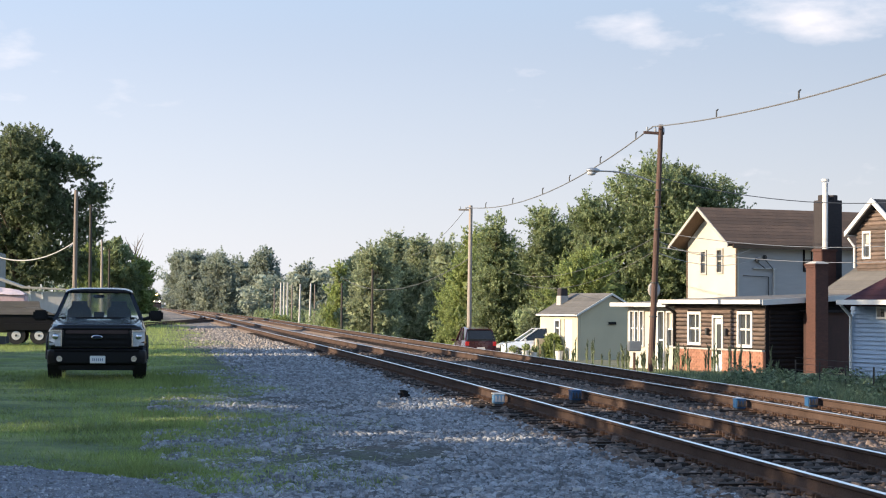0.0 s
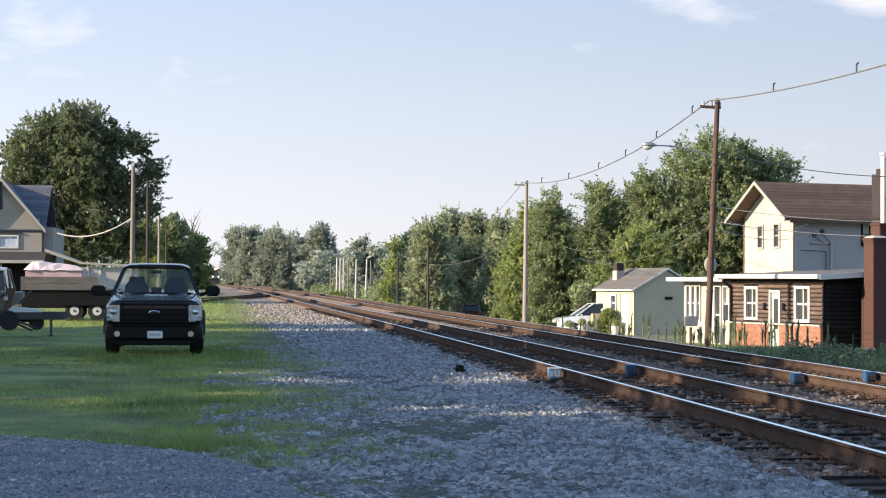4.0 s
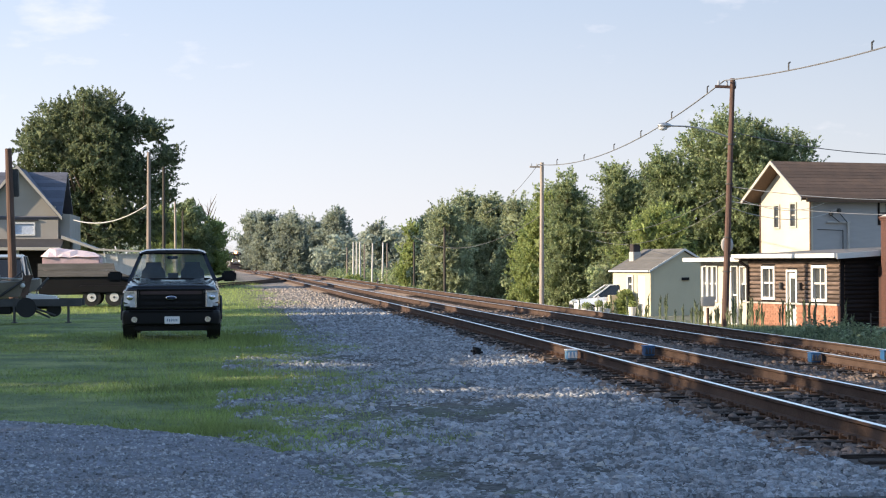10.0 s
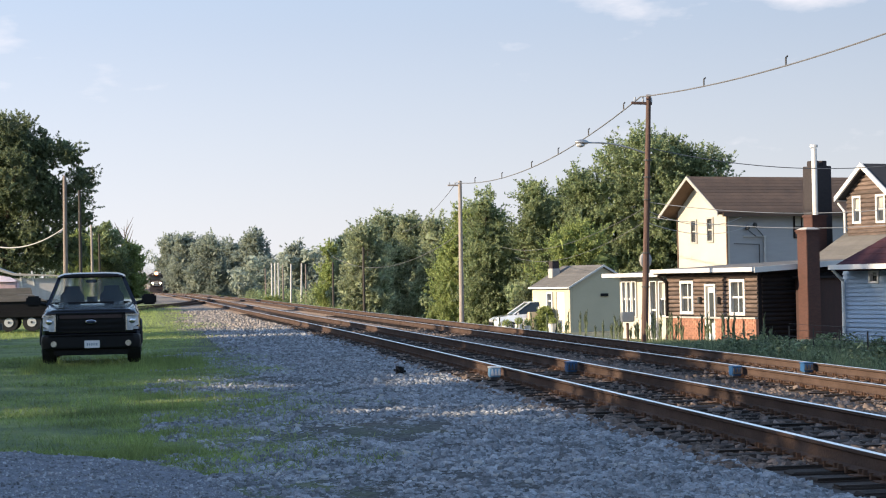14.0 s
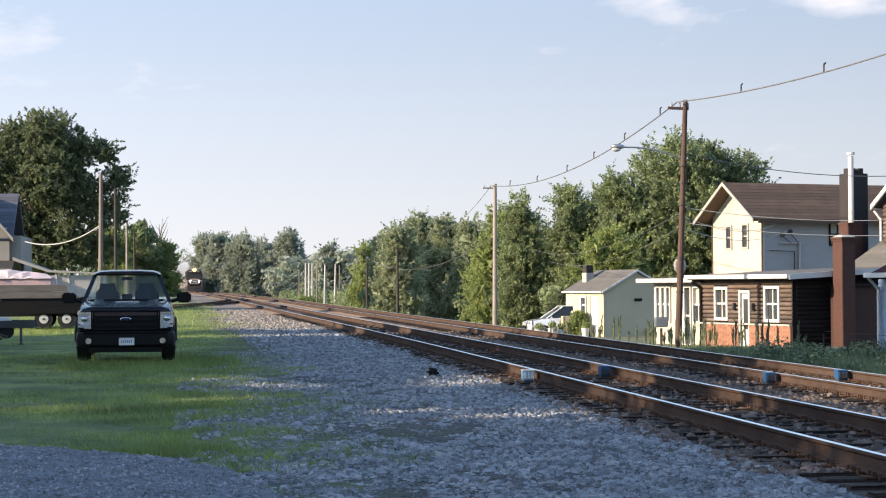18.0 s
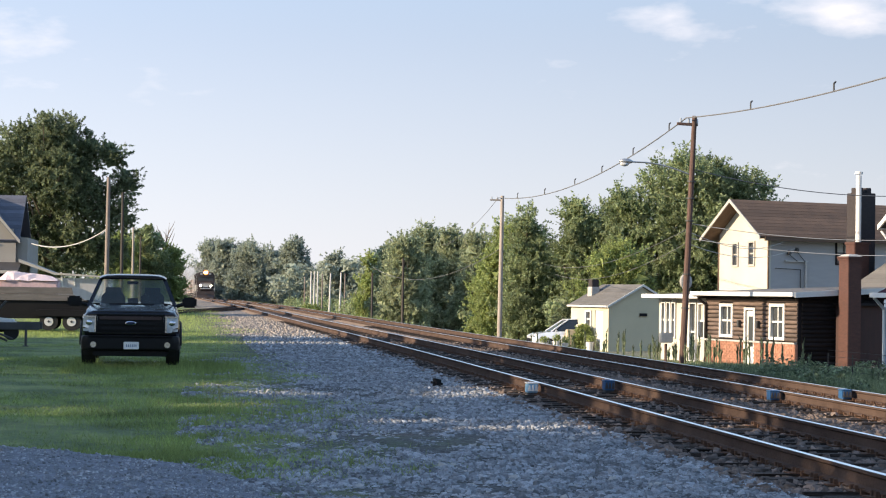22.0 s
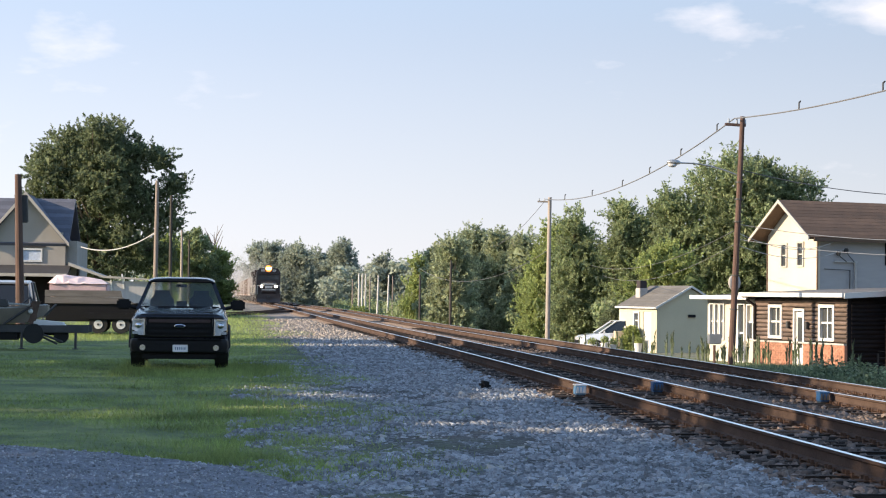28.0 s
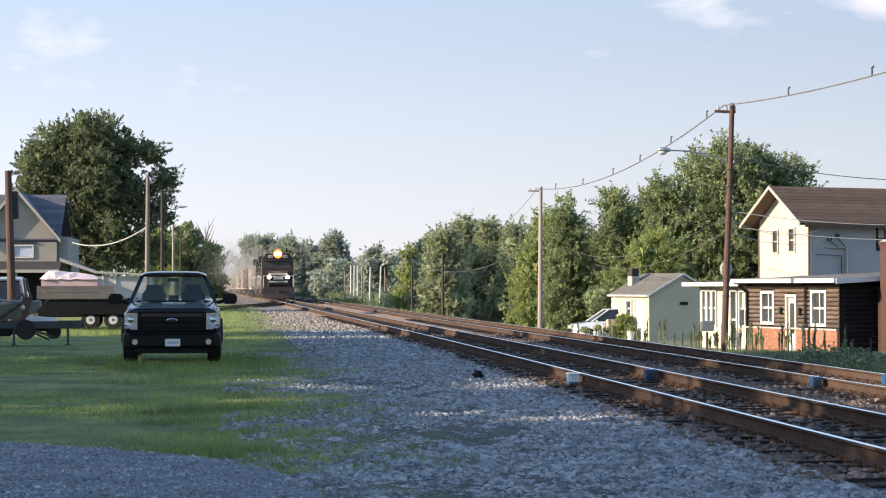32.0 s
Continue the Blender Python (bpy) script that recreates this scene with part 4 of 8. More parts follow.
green(24.2, 112, 6.2, 2.6, 0.2, M_LEAF_LIGHT, 23, "light green bushy tree behind the white garage", 0.14)
for rx_, ry_, rh, rr_, light, sd in ((26.2, 183, 9.7, 2.6, 0, 30), (24.8, 190, 9.9, 2.7, 0, 31), (23.9, 203, 10.8, 3.0, 0, 32), (18.2, 171, 8.9, 2.3, 0, 33), (19.0, 181, 8.0, 2.2, 0, 34),
                                     (18.7, 191, 8.3, 1.8, 0, 35), (18.9, 205, 7.9, 2.4, 1, 36), (20.8, 216, 8.2, 2.6, 0, 37)):
    green(rx_, ry_, rh, rr_, 0.1, M_LEAF_LIGHT if light else M_LEAF_ROW, sd, ROW, 0.16, leaf=0.20, clump=0.65, shoot=0.85, dense=1.6, per=24)
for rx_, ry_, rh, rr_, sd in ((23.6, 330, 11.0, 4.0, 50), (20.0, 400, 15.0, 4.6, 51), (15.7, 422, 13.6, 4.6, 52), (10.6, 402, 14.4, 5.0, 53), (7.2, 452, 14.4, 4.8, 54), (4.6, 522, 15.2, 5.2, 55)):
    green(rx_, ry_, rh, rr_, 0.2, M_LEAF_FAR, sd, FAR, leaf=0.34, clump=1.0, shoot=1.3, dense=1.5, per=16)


def hedge_row():
    """Undergrowth under the roadside trees."""
    g = np.random.default_rng(77)
    y = g.uniform(112, 330, 420)
    x = np.array([road_x(q) for q in y]) + 2.6 + g.uniform(0, 5, 420)
    x = np.where(y > 205, np.interp(y, [205, 330], [16.6, 15.0]) + g.uniform(0, 5, 420) + np.where((y > 215) & (y < 285), 4.5, 0.0), x)
    z = ground_z(x, y) + g.uniform(0.2, 2.6, 420)
    v, f = leaf_cloud(np.stack([x, y, z], -1), g.uniform(0.5, 1.3, 420), 62000, 0.155, 78)
    tagged(arrays("undergrowth", v, f, M_LEAF_MAPLE), "dense green undergrowth below the roadside trees", "bushes", kind="stuff")


hedge_row()

# trees that stand to the left of the yard and shade it
SHADE = "broad green shade tree along the yard"
for k, (tx, ty, th, tr_) in enumerate([(-27, -37, 16, 6.0), (-27, -26, 16, 6.0), (-29, -15, 16, 6.0), (-26, -5, 17, 5.8), (-28, 4.5, 16, 5.6), (-27, 12.4, 16, 5.2),
                                       (-27, 21.4, 16, 5.2), (-27, 30.5, 18.0, 5.4), (-27, 38.5, 20.0, 5.6), (-28, 44.0, 19.6, 4.8), (-29, 47.5, 17.5, 4.4), (-26, 51.8, 15.0, 4.3), (-26, 60, 12.5, 4.6)]):
    tree(tx, ty, th, tr_, 0.6, 6500, 0.52, M_LEAF_DARK, 60 + k, SHADE, count=60, trunk=0.35, rich=1.0, sunlit=True)
# unseen trees added behind the onlooker to darken reflections and block sky light
for k, tx in enumerate((-24, -12, 0, 12, 24, 36)):
    tree(tx, -31 - 3 * (k % 2), 17.5, 6.8, 0.4, 3800, 0.72, M_LEAF_DARK, 80 + k, "unseen green tree added behind the driveway to block sky", count=50, trunk=0.35, rich=1.0)

# ---- poles and cables ----
def utility_pole(x, y, h, r, material, label, lean=0.0, z=None, extra=None):
    z0 = float(ground_z(x, y)) if z is None else z
    t = thing("utility_pole", pose(x, y, z0 - 0.05, 0, lean), label, "utility pole")
    bm = B()
    tube(bm, (0, 0, -0.6), (0, 0, h), r, r * 0.68, 12)
    part("pole", bm, material, t, smooth=False)
    return t


def hang(name, a, b, sag, label, r=0.022, sheath=None, n=20):
    """A cable that sags between two points."""
    a, b = Vector(a), Vector(b)
    bm = B()
    rings = []
    for i in range(n + 1):
        f = i / n
        p = a.lerp(b, f) - Vector((0, 0, sag * 4 * f * (1 - f)))
        rings.append(p)
    d = (b - a).normalized()
    s = d.cross(Vector((0, 0, 1))).normalized()
    u = s.cross(d)
    loft(bm, [[p + s * r * math.cos(q) + u * r * math.sin(q) for q in (0, 1.257, 2.513, 3.77, 5.027)] for p in rings])
    ob = part(name, bm, sheath or M_WIRE)
    tagged(ob, label, "cable")
    return rings


POLE1 = utility_pole(17.16, 68, 8.86, 0.13, M_POLE, "tall reddish-brown wooden utility pole with a street lamp arm", 2.2)
bm = B()
box(bm, (-0.25, 0, 8.55), (0.75, 0.09, 0.10), bevel=0.01)
part("crossarm", bm, M_POLE, POLE1)
for k in (-0.5, -0.2, 0.1):
    bm = B()
    tube(bm, (k, 0, 8.6), (k, 0, 8.76), 0.045, 0.03, 8)
    part("insulator", bm, M_METAL, POLE1)
bm = B()
_arm = [Vector((-0.10 - 2.12 * f, 0, 6.78 + 0.34 * math.sin(min(1.0, f * 1.25) * math.pi / 2) - 0.03 * f)) for f in [k / 12 for k in range(13)]]
loft(bm, [[p + Vector((0, 0.03 * math.cos(q), 0.03 * math.sin(q))) for q in (0, 1.047, 2.094, 3.142, 4.189, 5.236)] for p in _arm])
part("lamp_arm", bm, M_METAL, POLE1)
bm = B()
ball(bm, (-2.40, 0, 7.10), (0.26, 0.14, 0.10))
part("lamp_head", bm, M_METAL, POLE1, "grey cobra-head street lamp", smooth=True)
bm = B()
ball(bm, (-2.45, 0, 7.00), (0.17, 0.11, 0.09))
part("lamp_lens", bm, M_LAMPGLASS, POLE1, smooth=True)
for zz in (2.0, 3.2, 5.1, 5.9, 6.5):
    bm = B()
    tube(bm, (0, 0, zz), (0, 0, zz + 0.05), 0.148, 0.15, 10)
    part("pole_band", bm, M_DARKMETAL, POLE1)
POLE2 = utility_pole(17.0, 109, 8.6, 0.15, M_POLE_PALE, "weathered grey wooden utility pole beside the road", 0.4)
bm = B()
box(bm, (-0.3, 0, 8.35), (0.8, 0.08, 0.09), bevel=0.01)
part("crossarm", bm, M_POLE_PALE, POLE2)
for k in (-0.6, -0.3):
    bm = B()
    tube(bm, (k, 0, 8.4), (k, 0, 8.54), 0.04, 0.03, 8)
    part("insulator", bm, M_METAL, POLE2)
utility_pole(14.8, 140, 6.1, 0.11, M_POLE_DARK, "dark bare old line pole beside the track", 0)
utility_pole(14.85, 165, 5.6, 0.11, M_POLE_DARK, "dark bare old line pole beside the track", 0)
for k, (px_, top_, ln) in enumerate([(14.68, 4.2, 0.3), (15.1, 4.22, 0.3), (15.53, 4.22, 0.2), (16.11, 3.94, 0.2), (17.05, 4.03, 1.2), (18.35, 4.12, 1.5), (19.0, 3.98, 0.3), (13.9, 3.5, 0)]):
    pale_ = k not in (3, 6, 7)
    utility_pole(px_, 250, top_ - float(ground_z(px_, 250)) + 0.05, 0.14 if pale_ else 0.11, M_POST_WHITE if pale_ else M_POLE_GREY, "bleached white bare post standing in a group" if pale_ else "grey bare wooden post standing in a group", ln)
utility_pole(-5.0, 113, 8.0, 0.15, M_POLE_GREY, "weathered wooden utility pole beside the yard", 0.3)
utility_pole(-5.5, 150, 8.9, 0.14, M_POLE_DARK, "dark wooden utility pole among the trees", 0)
utility_pole(-6.2, 200, 7.8, 0.16, M_POLE_PALE, "pale wooden utility pole beside the railway", 0)
utility_pole(-5.6, 205, 7.0, 0.13, M_POLE_DARK, "thin dark wooden utility pole beside the railway", 0)
LPOLE = utility_pole(-7.75, 70, 5.75, 0.17, M_POLE, "brown wooden utility pole with a box near its top", -1.8)
bm = B()
box(bm, (0.07, 0.30, 4.55), (0.44, 0.32, 0.98), bevel=0.03)
part("transformer_box", bm, M_DARKMETAL, LPOLE)

TOP1, TOP2 = (17.2, 68, 7.98), (16.85, 109, 7.05)
R1 = hang("cable", TOP1, (17.4, 28, 7.75), 0.6, "sagging overhead cable with dampers", 0.024)
hang("cable", TOP1, TOP2, 0.90, "sagging overhead cable with dampers", 0.024)
hang("cable", TOP2, (23.9, 190, 6.4), 0.6, "overhead cable running along the road", 0.016)
for f in (0.2, 0.4, 0.575, 0.75):
    p = R1[round(f * 20)]
    t = thing("cable_damper", pose(*p), "small dark clip standing on the overhead cable", "cable clip", "clips on the overhead cables")
    bm = B()
    tube(bm, (0, 0, 0), (0.0, 0, 0.22), 0.025, 0.025, 6)
    tube(bm, (0, 0, 0.22), (0.06, 0, 0.28), 0.03, 0.02, 6)
    part("clip", bm, M_DARKMETAL, t)
for f in (0.06, 0.2, 0.34, 0.48, 0.66, 0.85):
    p = Vector(TOP1).lerp(Vector(TOP2), f) - Vector((0, 0, 0.90 * 4 * f * (1 - f)))
    t = thing("cable_damper", pose(*p), "small dark clip standing on the overhead cable", "cable clip", "clips on the overhead cables")
    bm = B()
    tube(bm, (0, 0, 0), (0.0, 0, 0.24), 0.026, 0.025, 6)
    tube(bm, (0, 0, 0.24), (0.06, 0, 0.30), 0.03, 0.02, 6)
    part("clip", bm, M_DARKMETAL, t)
hang("cable", (17.3, 68, 6.2), (32, 70, 6.3), 0.85, "service cable to the houses", 0.016)
hang("cable", (17.27, 68, 4.25), (31, 66, 4.5), 0.65, "pale service cable passing before the houses", 0.013, M_WIRE_PALE)
hang("cable", (17.27, 68, 3.72), (31, 66, 3.85), 0.6, "pale service cable passing before the houses", 0.013, M_WIRE_PALE)
hang("cable", (17.22, 68, 4.0), (30.6, 100, 4.6), 0.5, "service cable to the cream house", 0.012, M_WIRE_PALE)
hang("cable", (17.22, 68, 3.55), (30.6, 98, 4.2), 0.5, "service cable to the cream house", 0.012, M_WIRE_PALE)
hang("cable", (17.22, 68, 4.0), (21.5, 121, 3.6), 0.7, "low telephone cable running into the trees", 0.010)
hang("cable", (17.2, 68, 3.5), (21.8, 118, 2.9), 0.7, "low telephone cable running into the trees", 0.010)
hang("cable", (17.0, 109, 4.2), (14.8, 165, 3.8), 1.4, "low telephone cable between the poles", 0.016)
hang("cable", (-5.0, 113, 5.0), (-9.6, 118, 4.2), 0.55, "thick pale service cable to the grey house", 0.04, M_WIRE_PALE)


# ---- houses ----
def wall(parent, m, L, H, holes, material, th=0.16, course=0.0, board=None, low=0.0, peak=None):
    """A wall along local x, its outside towards -y, with openings (u0, u1, z0, z1) through it; boards in courses on its face."""
    bm = B()
    cuts = sorted({0.0, L, *(h[0] for h in holes), *(h[1] for h in holes)})
    for a, b in zip(cuts, cuts[1:]):
        z = 0.0
        for h in sorted((h for h in holes if h[0] < (a + b) / 2 < h[1]), key=lambda q: q[2]):
            if h[2] > z:
                box(bm, ((a + b) / 2, th / 2, (z + h[2]) / 2), (b - a, th, h[2] - z), m)
            z = h[3]
        if H > z:
            box(bm, ((a + b) / 2, th / 2, (z + H) / 2), (b - a, th, H - z), m)
    if peak:
        n0 = len(bm.verts)
        prism(bm, [(0, H), (L, H), (peak[0], peak[1])], 0, th, "y")
        bm.verts.ensure_lookup_table()
        for v in bm.verts[n0:]:
            v.co = m @ v.co
    bmesh.ops.remove_doubles(bm, verts=bm.verts, dist=0.0005)
    part("wall", bm, material, parent)
    if course:
        z = low
        top = peak[1] if peak else H
        while z < top - 0.02:
            h = min(course, top - z)
            zc = z + h / 2
            lo, hi = -0.02, L + 0.02
            if peak and zc > H:
                f = (zc - H) / (peak[1] - H)
                lo, hi = peak[0] * f, L + (peak[0] - L) * f
            spans = [(lo, hi)]
            for hh in holes:
                if hh[2] - 0.04 < zc < hh[3] + 0.04:
                    spans = [q for s in spans for q in ((s[0], min(s[1], hh[0])), (max(s[0], hh[1]), s[1])) if q[1] - q[0] > 0.03]
            for s0, s1 in spans:
                bm = B()
                if board in (M_BROWNSIDE, M_DARKSIDE):  # half-round log boards with open joints
                    prism(bm, [(-0.002, z + h - 0.018), (-0.030, z + h - 0.030), (-0.055, z + h * 0.6), (-0.055, z + h * 0.3), (-0.030, z + 0.015), (-0.002, z)], s0, s1, "x")
                else:
                    prism(bm, [(-0.004, z + h), (-0.045, z + 0.004), (-0.045, z), (-0.004, z)], s0, s1, "x")
                ob = part("siding_board", bm, board, parent)
                ob.matrix_basis = m
            z += course


def ring(bm, m, u0, u1, z0, z1, border, y0, y1):
    """A rectangular frame, as one closed piece."""
    outer = [(u0, z0), (u1, z0), (u1, z1), (u0, z1)]
    inner = [(u0 + border, z0 + border), (u1 - border, z0 + border), (u1 - border, z1 - border), (u0 + border, z1 - border)]
    v = [[bm.verts.new(m @ Vector((u, y, z))) for u, z in pts] for y in (y0, y1) for pts in (outer, inner)]
    fs = []
    for a, b in ((0, 1), (0, 2), (1, 3), (2, 3)):
        for i in range(4):
            k = (i + 1) % 4
            fs.append(bm.faces.new((v[a][i], v[a][k], v[b][k], v[b][i])))
    bmesh.ops.recalc_face_normals(bm, faces=fs)


def window(parent, m, u0, u1, z0, z1, cols=2, rows=2, frame_m=None, curtain=True, border=0.09):
    frame_m = frame_m or M_WHITE
    bm = B()
    w, h = u1 - u0, z1 - z0
    ring(bm, m, u0, u1, z0, z1, border, -0.07, 0.08)
    f = part("window", bm, frame_m, parent)
    for k in range(1, cols):
        bm = B()
        box(bm, (u0 + w * k / cols, 0.03, (z0 + z1) / 2), (0.12 if w > 1.4 else 0.05, 0.06, h - 2 * border), m)
        part("mullion", bm, frame_m, f)
    for k in range(1, rows):
        bm = B()
        box(bm, ((u0 + u1) / 2, 0.03, z0 + h * k / rows), (w - 2 * border, 0.055, 0.07), m)
        part("rail", bm, frame_m, f)
    bm = B()
    box(bm, ((u0 + u1) / 2, 0.068, (z0 + z1) / 2), (w - border, 0.012, h - border), m)
    part("pane", bm, M_GLASS, f)
    if curtain:
        bm = B()
        box(bm, ((u0 + u1) / 2, 0.056, z0 + h * 0.75), (w - 2 * border - 0.02, 0.006, h * 0.5 - border), m)
        part("blind", bm, M_CURTAIN, f)


def slab(bm, a, b, c, d, th):
    """A roof slab with the given four top corners."""
    n = (Vector(b) - Vector(a)).cross(Vector(d) - Vector(a)).normalized()
    n = n if n.z > 0 else -n
    top = [Vector(p) for p in (a, b, c, d)]
    loft(bm, [[p for p in top], [p - n * th for p in top]])


def roof(name, parent, corners, th, material, label="", rows=0):
    bm = B()
    slab(bm, *corners, th)
    r = part(name, bm, material, parent, label)
    if rows:
        a, b, c, d = (Vector(p) for p in corners)
        n = (b - a).cross(d - a).normalized()
        n = n if n.z > 0 else -n
        for k in range(rows):
            f0, f1 = k / rows, (k + 1) / rows
            p0, p1, p2, p3 = a.lerp(d, f0), b.lerp(c, f0), b.lerp(c, f1), a.lerp(d, f1)
            bm = B()
            loft(bm, [[p0 + n * 0.014, p1 + n * 0.014, p2 + n * 0.007, p3 + n * 0.007], [p0 + n * 0.004, p1 + n * 0.004, p2 + n * 0.003, p3 + n * 0.003]])
            part("shingle_course", bm, material, r)
    return r


def gutter(parent, a, b, w=0.13, h=0.16, material=None):
    a, b = Vector(a), Vector(b)
    bm = B()
    d = (b - a).normalized()
    s = d.cross(Vector((0, 0, 1)))
    o = [(-w / 2, 0), (-w / 2, -h), (w / 2, -h), (w / 2, 0)]
    loft(bm, [[p + s * u + Vector((0, 0, v)) for u, v in o] for p in (a, b)])
    return part("fascia", bm, material or M_WHITE, parent)




TURN = 18.0  # the house fronts stand turned by this much to the track


def brown_house():
    t = thing("bungalow", pose(20.99, 66.8, -0.95, 0, 0, TURN), "brown lap-sided bungalow with white windows and orange brick base", "house")
    L, H, D = 5.8, 2.62, 6.0
    m = pose(0, L, 0, 0, 0, -90)
    holes = [(0.90, 1.80, 1.10, 2.35), (4.12, 5.08, 1.08, 2.38), (2.58, 3.22, 0.06, 2.20)]
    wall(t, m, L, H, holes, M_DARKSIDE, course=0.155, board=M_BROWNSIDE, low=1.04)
    for h in holes[:2]:
        window(t, m, *h, cols=2, rows=2, border=0.11, curtain=False)
    for s0, s1 in ((0, 2.55), (3.25, L)):
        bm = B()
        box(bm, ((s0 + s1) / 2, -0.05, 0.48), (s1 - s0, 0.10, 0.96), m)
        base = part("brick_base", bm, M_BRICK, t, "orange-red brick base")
        k = 0
        z = 0.03
        while z < 0.90:
            u = s0 + (0.11 if k % 2 else 0)
            while u < s1 - 0.06 and len(base.children) < 150:
                w = min(0.20, s1 - u - 0.01)
                b2 = new("brick", BRICK)
                b2.parent = base
                b2.matrix_basis = m @ Matrix.Translation((u + w / 2, -0.105, z + 0.035)) @ Matrix.Diagonal((w / 0.20, 1, 1, 1))
                u += 0.215
            z += 0.085
            k += 1
    bm = B()
    box(bm, (L / 2, -0.09, 0.99), (L, 0.12, 0.06), m)
    part("brick_ledge", bm, M_CONCRETE, t)
    bm = B()
    ring(bm, m, 2.55, 3.25, 0.04, 2.22, 0.09, -0.08, 0.07)
    box(bm, (2.9, 0.04, 1.1), (0.54, 0.05, 2.0), m)
    d = part("door", bm, M_WHITE, t, "white front door")
    bm = B()
    box(bm, (2.9, 0.005, 1.35), (0.30, 0.012, 1.1), m)
    part("pane", bm, M_GLASS, d)
    bm = B()
    ball(bm, m @ Vector((3.1, -0.03, 1.0)), (0.035, 0.035, 0.035), 1)
    part("knob", bm, M_METAL, d)
    for u in (2.3, 3.5):
        bm = B()
        box(bm, (u, -0.11, 1.62), (0.12, 0.16, 0.26), m, 0.02)
        part("wall_lamp", bm, M_DARKMETAL, t, "dark lantern on the wall")
    # side wall: shade is put into the boards' near-black colour
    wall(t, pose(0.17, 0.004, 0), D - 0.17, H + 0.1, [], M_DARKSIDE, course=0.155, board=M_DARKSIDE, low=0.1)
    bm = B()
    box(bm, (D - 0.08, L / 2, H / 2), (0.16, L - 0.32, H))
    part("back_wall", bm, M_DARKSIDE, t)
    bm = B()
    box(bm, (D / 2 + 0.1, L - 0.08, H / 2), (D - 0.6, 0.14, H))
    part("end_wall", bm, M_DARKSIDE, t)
    roof("roof", t, [(-0.5, -0.45, 2.74), (-0.5, L + 0.3, 2.74), (2.6, L + 0.3, 2.92), (2.6, -0.45, 2.92)], 0.12, M_SHINGLE_GREY, "low-slope grey roof")
    roof("roof", t, [(D + 1.6, -0.45, 3.10), (D + 1.6, L + 0.3, 3.10), (2.6, L + 0.3, 2.92), (2.6, -0.45, 2.92)], 0.12, M_SHINGLE_GREY)
    gutter(t, (-0.53, -0.47, 2.79), (-0.53, L + 0.32, 2.79), 0.10, 0.15)
    bm = B()
    loft(bm, [[(-0.48, yy, 2.79), (-0.48, yy, 2.60), (2.6, yy, 2.76), (D + 1.6, yy, 2.95), (D + 1.6, yy, 3.14), (2.6, yy, 2.96)] for yy in (-0.50, -0.455)])
    part("rake_board", bm, M_WHITE, t)
    bm = B()
    tube(bm, (-0.4, L + 0.1, 2.55), (-0.1, L - 0.06, 2.3), 0.05, 0.05, 8)
    tube(bm, (-0.1, L - 0.06, 2.33), (-0.1, L - 0.06, 0.1), 0.05, 0.05, 8)
    part("downspout", bm, M_DARKSIDE, t)
    pt = thing("porch", pose(20.99, 66.8, -0.95, 0, 0, TURN) @ pose(0.15, 5.85, 0), "glazed white entrance porch joined to the bungalow", "porch")
    PL = 3.65
    m2 = pose(0, PL, 0, 0, 0, -90)
    ph = [(0.22 + k * 0.37, 0.54 + k * 0.37, 0.95, 2.38) for k in range(3)] + [(2.26, 2.76, 0.1, 2.38), (2.88, 3.56, 0.98, 2.36)]
    wall(pt, m2, PL, 2.55, ph, M_CREAM)
    for h in ph[:4]:
        window(pt, m2, *h, cols=1, rows=2, curtain=False, border=0.06)
    window(pt, m2, *ph[4], cols=2, rows=2, curtain=True, border=0.06)
    bm = B()
    box(bm, (2.6, PL / 2, 1.25), (0.15, PL - 0.2, 2.5))
    part("back_wall", bm, M_CREAM, pt)
    bm = B()
    box(bm, (1.38, PL - 0.08, 1.25), (2.3, 0.16, 2.5))
    part("end_wall", bm, M_CREAM, pt)
    roof("roof", pt, [(-0.5, 0.0, 2.62), (-0.5, PL + 0.4, 2.62), (3.0, PL + 0.4, 2.86), (3.0, 0.0, 2.86)], 0.1, M_SHINGLE_GREY)
    gutter(pt, (-0.53, 0.0, 2.67), (-0.53, PL + 0.42, 2.67), 0.1, 0.15)


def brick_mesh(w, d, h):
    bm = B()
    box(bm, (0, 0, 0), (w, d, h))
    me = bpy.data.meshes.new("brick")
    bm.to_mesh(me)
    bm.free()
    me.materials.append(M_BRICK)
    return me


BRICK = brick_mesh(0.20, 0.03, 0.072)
brown_house()


